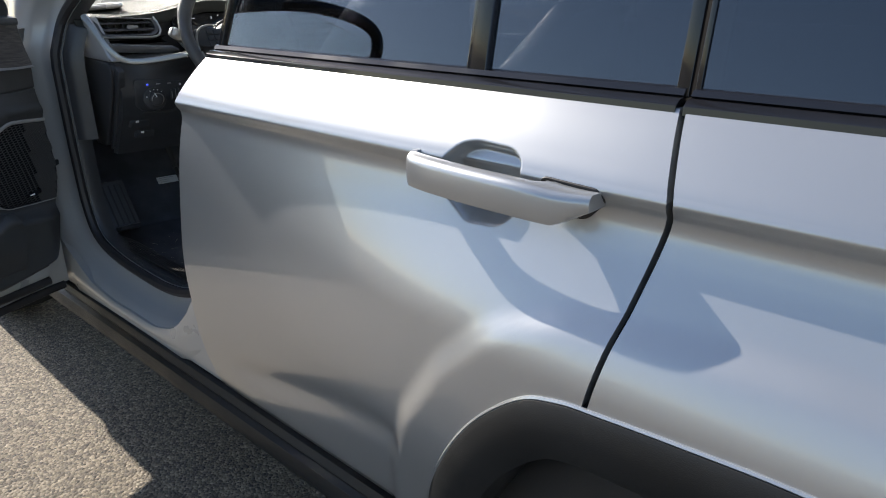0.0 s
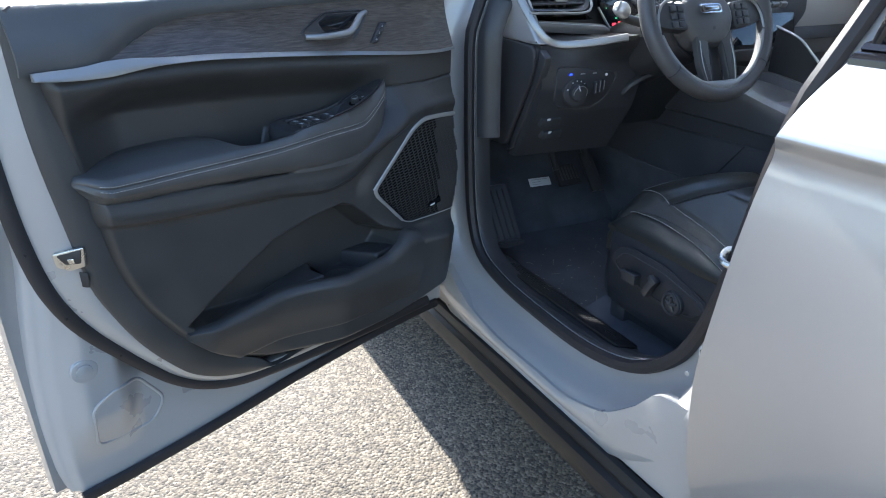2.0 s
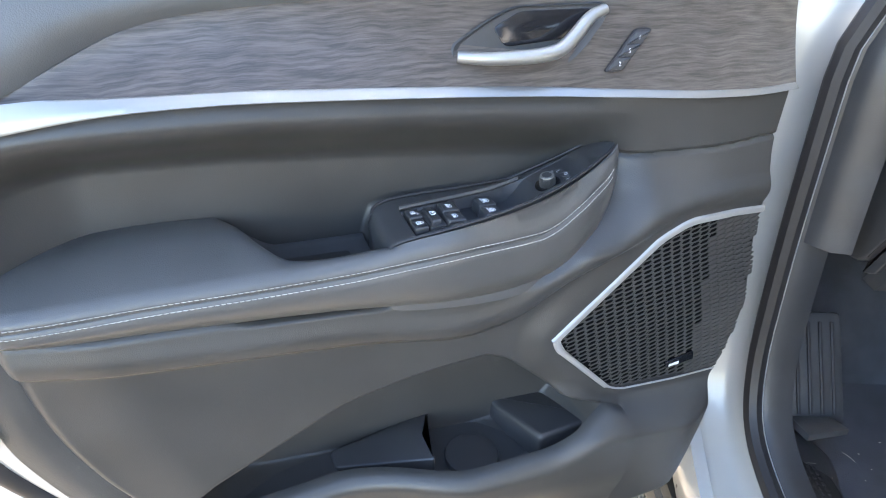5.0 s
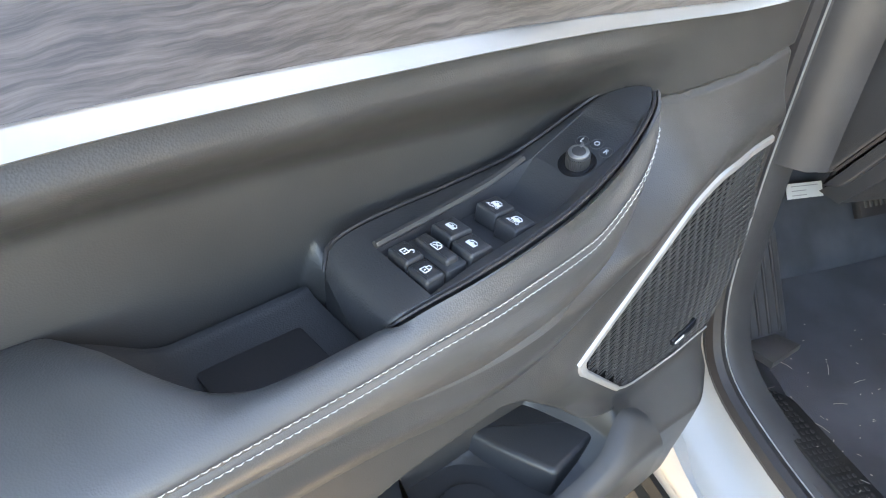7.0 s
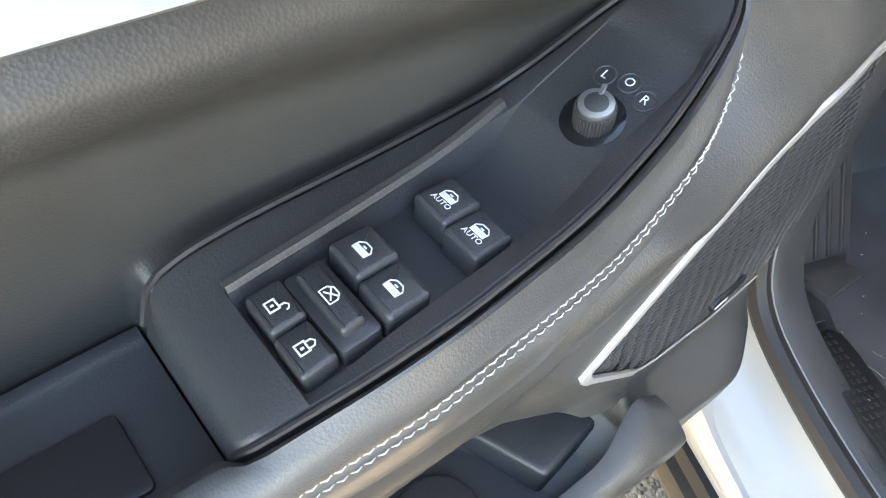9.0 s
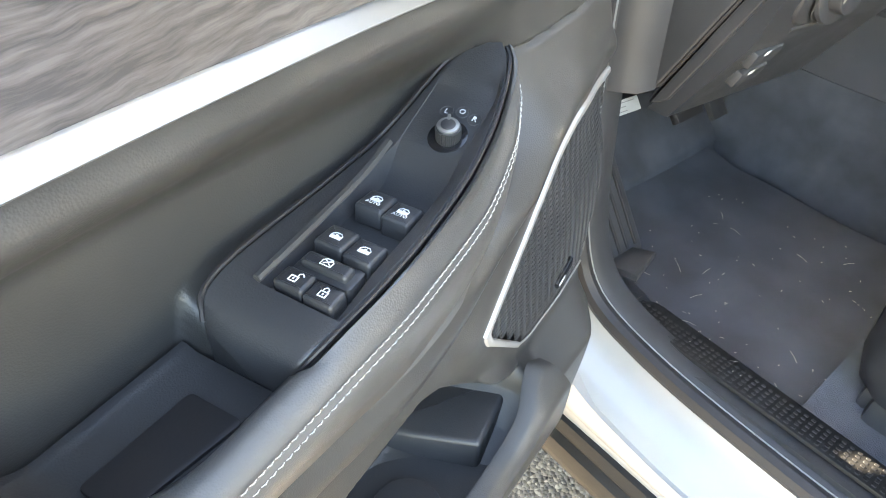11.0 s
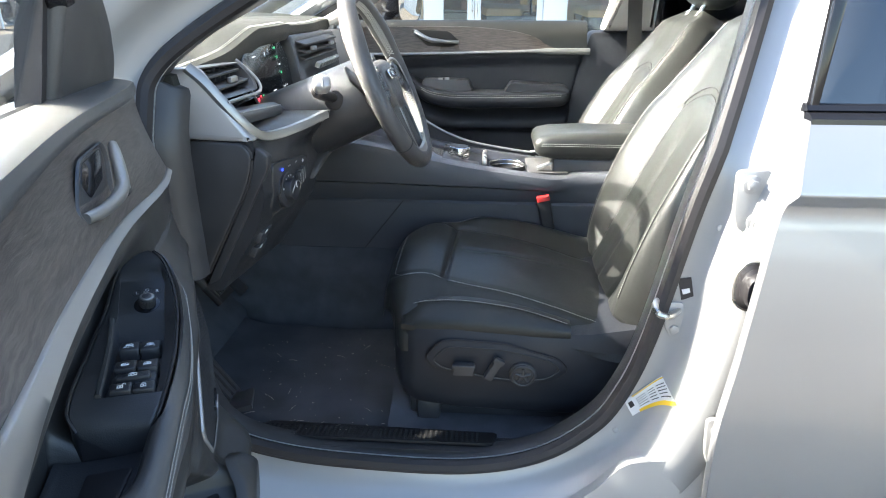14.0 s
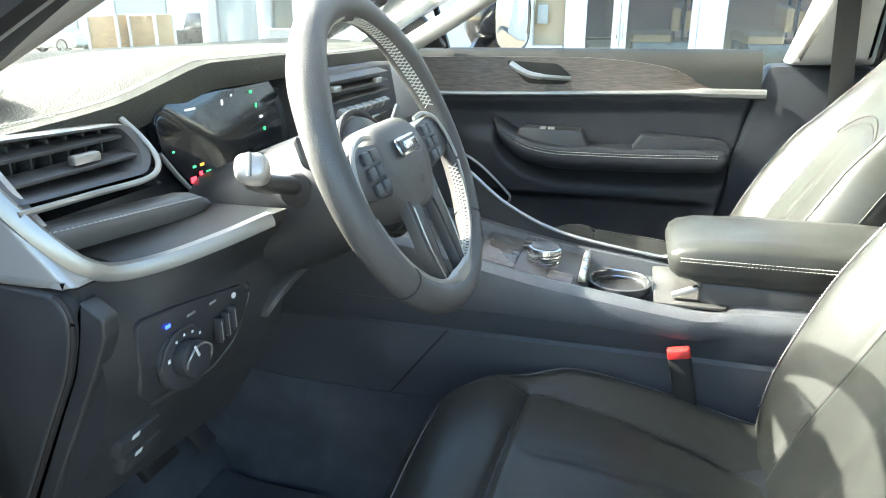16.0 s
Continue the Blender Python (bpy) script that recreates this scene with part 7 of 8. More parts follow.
# ---- centre console ----
def console():
    t = thing("centre_console", "black centre console with padded armrest and rotary dial", "console", (-1.4, YC, 0.46))
    TOP = [(-2.5, 0.99), (-2.06, 0.99), (-1.80, 0.985), (-1.70, 0.972), (-1.61, 0.950), (-1.50, 0.928), (-1.40, 0.914), (-1.33, 0.905), (-1.27, 0.900), (-1.20, 0.905), (-0.95, 0.91)]
    xs = span(-2.50, -0.95, 80)
    loops = []
    for x in xs:
        zt = lerp(TOP, x)
        rail = sstep(-1.22, -1.30, x)
        zl = 0.832 + (zt - 0.832) * (0.30 + 0.16 * sstep(-1.8, -1.3, x))
        prof = [(-0.110, 0.46), (-0.112, 0.700), (-0.113, 0.826), (-0.108, 0.832), (-0.112, 0.838), (-0.112, zl - 0.004), (-0.112 - 0.016 * rail, zl + 0.004), (-0.114 - 0.016 * rail, zt - 0.022), (-0.108 - 0.014 * rail, zt - 0.006), (-0.100, zt), (-0.088, zt - 0.002), (-0.080, zt - 0.024 * rail)]
        full = prof + [(-p, z) for p, z in prof[::-1]]
        loops.append([Vector((x, YC + a, z)) for a, z in full])
    body = part("console_body", loft(loops), CONSOLE, t, "charcoal moulded console body", 40)
    part("side_seam", tube([(-1.655, YC - 0.1135, 0.830), (-1.765, YC - 0.1125, 0.690)], 0.0016, 5), RUBBER, body)
    part("tunnel_carpet", sheet(lambda u, v: Vector((-2.48 + 1.30 * u, YC - 0.1150 - 0.012 * math.sin(1.57 * (1 - v)) ** 4, 0.455 + (0.700 + 0.045 * sstep(0.45, 0, u) - 0.455) * v)), span(0, 1, 30), span(0, 1, 12), (0, 0.004, 0)), CARPET, body, "black carpeted tunnel side")
    part("carpet_edge", tube([(-2.45, YC - 0.113, 0.735), (-2.06, YC - 0.113, 0.705), (-1.765, YC - 0.113, 0.690), (-1.45, YC - 0.113, 0.66)], 0.002, 5), RUBBER, body)
    for sg in (-1, 1):
        path = round_path([(-1.80, YC + 0.118 * sg, 1.10), (-1.72, YC + 0.112 * sg, 1.075), (-1.666, YC + 0.108 * sg, 1.035), (-1.60, YC + 0.104 * sg, 0.985), (-1.50, YC + 0.100 * sg, 0.942), (-1.35, YC + 0.098 * sg, 0.916), (-1.315, YC + 0.09 * sg, 0.918)], 6)
        if sg == 1:
            part("rail_trim", tube(path, 0.0032, 6), SATIN, t, "thin silver rail trim")
            # The wing's dark plastic paints in the shadow beside the console.
            part("console_wing", loft([[p + Vector((0, 0.004, -0.004)), p + Vector((0, 0.02, -0.02)), p + Vector((0, 0.024, -0.16)), p + Vector((0, -0.004, -0.16))] for p in path]), FARPANEL, t)
    # wood-look inlay, dial, keys and cup holder
    plate = part("selector_plate", slab(rpoly([(-1.625, -0.078), (-1.452, -0.074), (-1.452, 0.082), (-1.625, 0.082)], 0.012), 0.006, lambda a, b, c: Vector((a, YC + b, lerp(TOP, a) - 0.018 + c)), 0.002), PLASTIC, t, "black selector plate with wood inlay")
    part("wood_inlay", slab(rpoly([(-1.620, -0.072), (-1.560, -0.072), (-1.560, 0.030), (-1.620, 0.030)], 0.008), 0.004, lambda a, b, c: Vector((a, YC + b, lerp(TOP, a) - 0.0115 + c)), 0.001), WOOD, plate, "grey-brown wood inlay")
    d = part("drive_dial", disc((-1.52, 1.66, 0.914), (0.05, 0, 1), 0.0275, 0.034, 0.003, 44), CHROME, t, "knurled silver rotary gear dial")
    part("dial_collar", disc((-1.52, 1.66, 0.906), (0.05, 0, 1), 0.031, 0.010, 0.003, 40), PLASTIC, d)
    for i in range(4):
        part("dial_groove", tube([Vector((-1.52 + 0.0277 * math.cos(a) + 0.0004 * i, 1.66 + 0.0277 * math.sin(a), 0.923 + 0.005 * i)) for a in span(0, 6.28319, 41)[:-1]], 0.0011, 5, True), PLASTIC2, d)
    part("dial_top", disc((-1.5183, 1.66, 0.9475), (0.05, 0, 1), 0.023, 0.002, 0.0008, 36), PLASTIC, d)
    part("selector_bar", rbox((-1.452, 1.662, 0.921), (0.012, 0.130, 0.012), 0.004), STEEL, t, "silver bar behind the dial")
    part("wood_inlay", slab(rpoly([(-1.505, -0.074), (-1.466, -0.074), (-1.466, -0.034), (-1.505, -0.034)], 0.006), 0.004, lambda a, b, c: Vector((a, YC + b, lerp(TOP, a) - 0.0115 + c)), 0.001), WOOD, plate, "grey-brown wood inlay")
    for i in range(3):
        part("console_key", rbox((-1.552, 1.70 + 0.018 * i, 0.932), (0.020, 0.014, 0.006), 0.002), PLASTIC, t)
    ch = part("cup_holder", loft([[Vector((-1.395 + r * math.cos(a), 1.645 + r * 0.95 * math.sin(a), z)) for a in span(0, 6.28319, 41)[:-1]] for r, z in ((0.041, 0.84), (0.042, 0.896), (0.044, 0.906), (0.049, 0.906), (0.050, 0.895))], caps=False), PLASTIC, t, "black cup holder with silver ring")
    part("holder_ring", tube([Vector((-1.395 + 0.0465 * math.cos(a), 1.645 + 0.044 * math.sin(a), 0.907)) for a in span(-0.3, 3.44, 31)], 0.0018, 6), CHROME, ch)
    part("holder_ring", tube([Vector((-1.395 + 0.043 * math.cos(a), 1.645 + 0.0405 * math.sin(a), 0.898)) for a in span(-0.2, 3.34, 31)], 0.0012, 6), CHROME, ch)
    part("holder_floor", disc((-1.395, 1.645, 0.8905), (0, 0, 1), 0.042, 0.003, 0.001, 30), CLAD, ch)
    part("tray_floor", slab(rpoly([(-1.343, -0.08), (-1.24, -0.08), (-1.24, 0.085), (-1.343, 0.085)], 0.01), 0.004, lambda a, b, c: Vector((a, YC + b, 0.8975 + c)), 0.001), PLASTIC2, t)
    # armrest lid on its box
    part("armrest_box", rbox((-1.10, YC + 0.035, 0.915), (0.36, 0.20, 0.04), 0.008), PLASTIC, t)
    loops = []
    for x, w, z0, z1 in ((-1.328, 0.070, 0.958, 0.968), (-1.324, 0.084, 0.947, 0.979), (-1.312, 0.092, 0.939, 0.987), (-1.285, 0.096, 0.934, 0.993), (-1.2, 0.097, 0.933, 0.997), (-1.05, 0.097, 0.933, 0.997), (-0.95, 0.095, 0.933, 0.993)):
        loops.append([Vector((x, YC + 0.020 + a * w, z0 + (z1 - z0) * b)) for a, b in ((-0.90, 0), (-0.98, 0.08), (-1, 0.3), (-0.995, 0.46), (-1.0, 0.52), (-0.97, 0.8), (-0.9, 0.94), (-0.6, 1.0), (0.6, 1.0), (0.9, 0.94), (0.97, 0.8), (1.0, 0.52), (0.995, 0.46), (1, 0.3), (0.98, 0.08), (0.9, 0))])
    ar = part("armrest", loft(loops), SEATLEATHER, t, "black leather armrest lid, double-stitched", 60)
    for dz in (0.0, 0.005):
        part("stitching", stitches([(-1.312, YC - 0.0722, 0.967 + dz), (-1.285, YC - 0.0765, 0.968 + dz), (-0.97, YC - 0.0775, 0.968 + dz)], (0, -1, 0), 0.0042, 0.0011, 0.0005), THREAD, ar, kind="stuff")
    part("lid_hinge", rbox((-1.300, YC - 0.060, 0.916), (0.040, 0.012, 0.007), 0.003, Euler((0, radians(-24), 0)).to_matrix()), SATIN, t)
    b = part("belt_buckle", rbox((-1.293, 1.525, 0.795), (0.032, 0.020, 0.110), 0.006, Euler((0, radians(-12), 0)).to_matrix()), CLAD, t, "black belt buckle with red button")
    part("buckle_button", rbox((-1.305, 1.522, 0.852), (0.032, 0.020, 0.012), 0.004, Euler((0, radians(-12), 0)).to_matrix()), RED, b)
    part("buckle_stem", tube(round_path([(-1.283, 1.527, 0.75), (-1.272, 1.53, 0.70), (-1.265, 1.53, 0.64)], 4), 0.012, 8, flat=0.6), CLAD, b)


console()


# ---- passenger door, seen from inside ----
def passenger_door():
    t = thing("passenger_door", "closed passenger door with leather and wood inner trim", "car door", (-1.5, 2.4, 0.45))
    ST = [(-1.95, 1.118), (-1.80, 1.120), (-1.4, 1.130), (-1.25, 1.134), (-1.1, 1.134)]
    ATOP = [(-1.748, 1.066), (-1.72, 1.052), (-1.698, 1.038), (-1.632, 1.012), (-1.554, 1.004), (-1.417, 1.004), (-1.20, 1.009), (-1.172, 1.004), (-1.164, 0.992)]
    ABOT = [(-1.748, 1.052), (-1.731, 1.018), (-1.69, 0.984), (-1.655, 0.962), (-1.568, 0.946), (-1.40, 0.948), (-1.20, 0.957), (-1.164, 0.972)]
    REAR = [(0.50, -1.24), (0.825, -1.171), (0.913, -1.156), (1.026, -1.132), (1.146, -1.118), (1.23, -1.115)]

    def fn(u, v):
        z = 0.50 + 0.625 * v
        x = -1.99 + (lerp(REAR, z) + 1.99) * u
        z = 0.50 + (lerp(ST, x) - 0.50) * v
        ab = lerp(ABOT, max(-1.748, x)) - 0.012
        d = 0.018 * sstep(lerp(ST, x) - 0.01, lerp(ST, x) - 0.05, z)
        d -= 0.030 * sstep(ab + 0.004, ab - 0.05, z) * sstep(-1.90, -1.72, x)
        d += 0.030 * sstep(0.875, 0.85, z) * sstep(0.02, 0.06, 0.06 + 0.5 * (x + 1.80)) * sstep(-1.18, -1.24, x)
        d += 0.03 * sstep(0.985, 1.0, u)
        return Vector((x, 2.345 + d, z))
    # Darker than the driver's trim: far-side shade is put into panel and armrest colour.
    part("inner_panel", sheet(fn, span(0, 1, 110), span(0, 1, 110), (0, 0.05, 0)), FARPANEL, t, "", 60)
    loops = []
    for x in span(-1.748, -1.164, 60):
        zt, zb = lerp(ATOP, x), lerp(ABOT, x)
        k = math.sqrt(max(0.02, 1 - max(0, (-1.69 - x) / 0.06) ** 2)) * math.sqrt(max(0.02, 1 - max(0, (x + 1.19) / 0.027) ** 2))
        yf = 2.335 - 0.062 * k
        h = zt - zb
        loops.append([Vector((x, y, z)) for y, z in ((2.37, zt), (yf + 0.018, zt), (yf + 0.006, zt - 0.002), (yf + 0.001, zt - 0.12 * h), (yf, zt - 0.22 * h), (yf + 0.0015, zt - 0.25 * h), (yf, zt - 0.28 * h), (yf, zt - 0.6 * h), (yf + 0.006, zt - 0.88 * h), (yf + 0.018, zb), (2.37, zb))])
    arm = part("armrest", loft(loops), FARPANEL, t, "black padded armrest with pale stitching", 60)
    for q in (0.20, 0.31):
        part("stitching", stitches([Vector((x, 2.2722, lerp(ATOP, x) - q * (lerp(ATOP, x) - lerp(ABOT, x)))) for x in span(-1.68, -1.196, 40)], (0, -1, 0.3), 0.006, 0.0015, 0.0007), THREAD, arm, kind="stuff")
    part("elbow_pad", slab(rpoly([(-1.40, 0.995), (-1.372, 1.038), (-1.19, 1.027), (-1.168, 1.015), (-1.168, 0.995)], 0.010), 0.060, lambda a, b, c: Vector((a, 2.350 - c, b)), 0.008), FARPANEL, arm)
    sp = part("switch_plate", slab(rpoly([(-1.70, 0.996), (-1.672, 1.046), (-1.52, 1.042), (-1.498, 0.996)], 0.006), 0.052, lambda a, b, c: Vector((a, 2.350 - c, b)), 0.004), PLASTIC, arm)
    for i in range(2):
        part("window_switch", rbox((-1.615 + 0.022 * i, 2.304, 1.046), (0.016, 0.014, 0.006), 0.002), SATIN, sp)
    part("trim_strip", tube([(x, 2.336, lerp(ST, x) + 0.003) for x in span(-1.95, -1.105, 30)], [0.006 + 0.005 * sstep(-1.3, -1.24, x) for x in span(-1.95, -1.105, 30)], 8), SATIN, t, "satin silver trim strip")
    WT = [(-1.95, 1.212), (-1.55, 1.215), (-1.40, 1.205), (-1.306, 1.187), (-1.25, 1.160), (-1.216, 1.145)]
    part("wood_trim", sheet(lambda u, v: Vector((-1.95 + 0.735 * u, 2.340 + 0.012 * v, lerp(ST, -1.95 + 0.735 * u) + (lerp(WT, -1.95 + 0.735 * u) - lerp(ST, -1.95 + 0.735 * u)) * v)), span(0, 1, 40), span(0, 1, 6), (0, 0.01, 0)), WOOD, t, "grey-brown wood trim")
    part("top_roll", sheet(lambda u, v: Vector((-1.97 + 0.855 * u, 2.350 + 0.05 * v ** 2, 1.14 + 0.095 * v ** 0.7)), span(0, 1, 20), span(0, 1, 10), (0, 0.01, 0)), SEATLEATHER, t)
    bw = part("handle_bowl", slab(rpoly([(-1.722, 1.206), (-1.59, 1.201), (-1.552, 1.168), (-1.568, 1.150), (-1.665, 1.151)], 0.012), 0.004, lambda a, b, c: Vector((a, 2.342 - c, b)), 0.001), CLAD, t)
    part("pull_handle", tube(round_path([(-1.705, 2.330, 1.198), (-1.68, 2.318, 1.185), (-1.65, 2.316, 1.173), (-1.60, 2.318, 1.168), (-1.555, 2.330, 1.165)], 5), [0.009] * 5 + [0.008] * 8 + [0.006] * 8, 8), SATIN, bw, "satin silver pull handle")
    part("speaker_trim", tube(round_path([(-1.99, 2.334, 1.06), (-1.88, 2.332, 0.99), (-1.79, 2.322, 0.945), (-1.712, 2.314, 0.878), (-1.696, 2.313, 0.856), (-1.712, 2.314, 0.838), (-1.80, 2.316, 0.82)], 5), 0.004, 6), SATIN, t, "satin silver speaker surround")
    part("window_frame", tube(round_path([(-2.30, 2.36, 1.235), (-2.05, 2.33, 1.36), (-1.75, 2.27, 1.50), (-1.5, 2.22, 1.58), (-1.15, 2.20, 1.62)], 6), 0.02, 8), BLACKGLOSS, t)
    g = part("window_pane", slab([(-2.2, 1.23), (-1.08, 1.23), (-1.05, 1.6), (-1.5, 1.57), (-1.9, 1.42)], 0.004, lambda a, b, c: Vector((a, 2.40 - 0.36 * (b - 1.19) + c, b))), CLEAR, t)
    g.visible_shadow = False
    part("sail_panel", slab(rpoly([(-2.12, 1.235), (-1.88, 1.235), (-1.90, 1.27), (-2.0, 1.385)], 0.015), 0.03, lambda a, b, c: Vector((a, 2.38 - 0.3 * (b - 1.2) - c, b)), 0.006), PLASTIC, t)
    part("window_divider", tube([(-1.885, 2.375, 1.235), (-1.93, 2.33, 1.42)], 0.009, 8), BLACKGLOSS, t)
    E1, NM, MC = Vector((0.275, 0.961, 0)), Vector((0.961, -0.275, 0)), Vector((-1.757, 2.612, 1.305))

    def rim(d, k):
        return [MC + NM * d + E1 * (0.118 * k * math.copysign(abs(math.cos(a)) ** 0.6, math.cos(a))) + Vector((0, 0, 0.088 * k * math.copysign(abs(math.sin(a)) ** 0.6, math.sin(a)))) for a in span(0, 6.28319, 33)[:-1]]
    mh = part("mirror_housing", loft([rim(d, k) for d, k in ((0.002, 0.96), (0.004, 1.0), (-0.03, 1.02), (-0.09, 0.85), (-0.13, 0.45))]), BLACKGLOSS, t, "black-cased door mirror", 60)
    part("mirror_glass", loft([rim(d, k) for d, k in ((-0.004, 0.93), (0.004, 0.93), (0.0045, 0.91))]), MIRROR, mh)
    part("mirror_arm", tube([MC - E1 * 0.09 - NM * 0.05 + Vector((0, 0, -0.06)), Vector((-1.84, 2.43, 1.19))], 0.022, 8), BLACKGLOSS, mh)


passenger_door()


def far_pillar():
    p = part("far_pillar", slab(rpoly([(-1.073, 1.205), (-0.90, 1.205), (-0.90, 1.62), (-0.965, 1.62)], 0.012), 0.08, lambda a, b, c: Vector((a, 2.40 - c - 0.3 * max(0, b - 1.15), b)), 0.02), GREY, CAR, "pale grey far pillar trim")
    part("lower_trim", slab(rpoly([(-1.30, 0.5), (-0.86, 0.5), (-0.88, 1.203), (-1.105, 1.203)], 0.02), 0.06, lambda a, b, c: Vector((a, 2.42 - c, b)), 0.02), FARPANEL, p, "black lower pillar trim")
    part("seat_belt", sheet(lambda u, v: Vector((-1.02 + 0.045 * u + 0.04 * v, 2.27 - 0.02 * v - 0.06 * v, 1.55 - 0.85 * v)), [0, 1], span(0, 1, 12), (0.0, -0.002, 0)), CLAD, p, "black woven seat belt")
    q = part("far_rear_panel", sheet(lambda u, v: Vector((-0.86 + 2.2 * u, 2.36, 0.45 + 0.75 * v)), span(0, 1, 4), span(0, 1, 4), (0, 0.04, 0)), PLASTIC2, CAR)
    g = part("far_rear_pane", slab([(-0.86, 1.21), (1.2, 1.21), (0.8, 1.52), (-0.86, 1.58)], 0.004, lambda a, b, c: Vector((a, 2.42 - 0.36 * (b - 1.19) + c, b))), TINT, CAR)
    g.visible_shadow = False


far_pillar()


# ---- second row, dim behind the tinted glass ----
def rear_bench():
    t = thing("rear_bench", "black leather rear bench behind tinted glass", "car seat", (-0.2, YC, 0.46))
    part("bench_cushion", loft([[Vector((x, y, z)) for y, z in ((1.05, 0.55), (1.05, 0.78 + dz), (1.09, 0.81 + dz), (2.23, 0.81 + dz), (2.27, 0.78 + dz), (2.27, 0.55))] for x, dz in ((-0.52, -0.04), (-0.48, 0.0), (-0.2, -0.03), (0.05, -0.05))]), SEATLEATHER, t)
    part("bench_back", loft([[Vector((x, y, z)) for x, z in ((0.0, 0.72), (0.08, 0.9), (0.2, 1.2), (0.23, 1.24), (0.30, 1.24), (0.2, 0.72))] for y in (1.04, 1.06, 2.26, 2.28)]), SEATLEATHER, t)
    for y in (1.3, 2.02):
        part("head_restraint", rbox((0.28, y, 1.33), (0.10, 0.26, 0.15), 0.04, seg=4), SEATLEATHER, t)


rear_bench()


# ---- footwell ----
def footwell():
    m = part("floor_mat", sheet(lambda u, v: Vector((-2.13 + 0.51 * u, 1.045 + 0.47 * v, 0.470 + 0.30 * max(0, -2.02 - (-2.13 + 0.51 * u)) + 0.003 * math.sin(9 * u + 5 * v))), span(0, 1, 30), span(0, 1, 24), (0, 0, 0.010)), MAT)
    tagged(m, "black carpet mat strewn with grass and grit", "floor mat")
    bp = thing("brake_pedal", "ribbed black rubber brake pedal on its arm", "pedal", (-2.08, 1.29, 0.5))
    mm = Euler((0, radians(-40), 0)).to_matrix()
    pad = part("pedal_pad", rbox((-2.070, 1.322, 0.674), (0.018, 0.076, 0.064), 0.012, mm), RUBBER, bp)
    for i in range(6):
        part("tread_rib", rbox(Vector((-2.070, 1.322, 0.674)) + mm @ Vector((0.0105, -0.0275 + 0.011 * i, 0.004)), (0.004, 0.0045, 0.042), 0.0015, mm), PLASTIC2, pad)
    part("pedal_arm", tube([(-2.08, 1.29, 0.69), (-2.20, 1.30, 0.85), (-2.25, 1.30, 1.0)], 0.010, 8), PLASTIC, bp)
    ap = thing("accelerator_pedal", "black plastic accelerator pedal", "pedal", (-2.10, 1.43, 0.5))
    pd = part("pedal_pad", rbox((-2.09, 1.43, 0.665), (0.014, 0.045, 0.13), 0.006, mm), PLASTIC, ap)
    part("pedal_arm", tube([(-2.10, 1.43, 0.68), (-2.24, 1.43, 0.86)], 0.009, 8), PLASTIC, ap)
    fr = part("footrest", slab(rpoly([(-0.085, -0.04), (0.085, -0.04), (0.085, 0.045), (-0.085, 0.045)], 0.012), 0.02, lambda a, b, c: Vector((-1.985, 1.03, 0.625)) + Euler((0, radians(55), 0)).to_matrix() @ Vector((a, b, c - 0.01)), 0.006), PLASTIC, CAR, "black ribbed footrest")
    for i in range(4):
        part("tread_rib", rbox(Vector((-1.985, 1.03, 0.625)) + Euler((0, radians(55), 0)).to_matrix() @ Vector((0, -0.026 + 0.018 * i, 0.0115)), (0.14, 0.005, 0.004), 0.0015, Euler((0, radians(55), 0)).to_matrix()), RUBBER, fr)
    fl = part("footrest_flap", slab([(-1.95, 0.99), (-1.88, 0.99), (-1.90, 1.06), (-1.955, 1.05)], 0.012, lambda a, b, c: Vector((a, b, 0.555 + 0.3 * (a + 1.95) + c)), 0.004), PLASTIC, CAR)
    mm = Euler((0, radians(-40), radians(-6))).to_matrix()
    lb = part("paper_label", rbox((-2.165, 1.295, 0.630), (0.002, 0.074, 0.027), 0.0008, mm), LABEL)
    tagged(lb, "small white printed paper label stuck in the footwell", "label")
    for i in range(3):
        part("print_bar", rbox(Vector((-2.165, 1.295, 0.630)) + mm @ Vector((0.0012, -0.012 if i else 0.0, 0.008 - 0.008 * i)), (0.0005, 0.030 if i else 0.055, 0.0016), 0.0001, mm), GREYTRIM, lb)
    # tread plate on the sill
    tp = part("tread_plate", slab(rpoly([(-1.90, 0.962), (-1.42, 0.962), (-1.41, 1.015), (-1.86, 1.030)], 0.012), 0.006, lambda a, b, c: Vector((a, b, 0.538 - 0.25 * (b - 0.96) + c)), 0.002), CLAD, CAR, "black ribbed sill tread plate")
    bm = bmesh.new()
    for i in range(5):
        for j in range(44):
            rbox((-1.87 + 0.0098 * j, 0.970 + 0.0095 * i, 0.5445 - 0.25 * (0.010 + 0.0095 * i)), (0.0055, 0.0045, 0.0014), 0.0006, None, bm, 1)
    part("tread_studs", bm, CLAD, tp, kind="stuff")
    sc = part("sill_inner_trim", sheet(lambda u, v: Vector((-1.93 + 0.66 * u, 0.945 + 0.13 * v, 0.536 + 0.03 * sstep(0.85, 1, u) - 0.069 * v ** 2 + 0.02 * sstep(0.1, 0.0, u))), span(0, 1, 30), span(0, 1, 10), (0, 0, -0.03)), PLASTIC, CAR)
    part("floor_carpet", sheet(lambda u, v: Vector((-1.63 + 0.42 * u, 1.02 + 0.26 * v, 0.502 + 0.030 * sstep(0, 0.5, v) + 0.06 * sstep(0.8, 1, u))), span(0, 1, 20), span(0, 1, 14), (0, 0, -0.02)), CARPET, CAR, "black floor carpet under the seat")
    part("seat_rail", rbox((-1.42, 1.115, 0.545), (0.34, 0.016, 0.016), 0.004), PLASTIC2, CAR)
    # grit and dry grass
    rnd = random.Random(7)
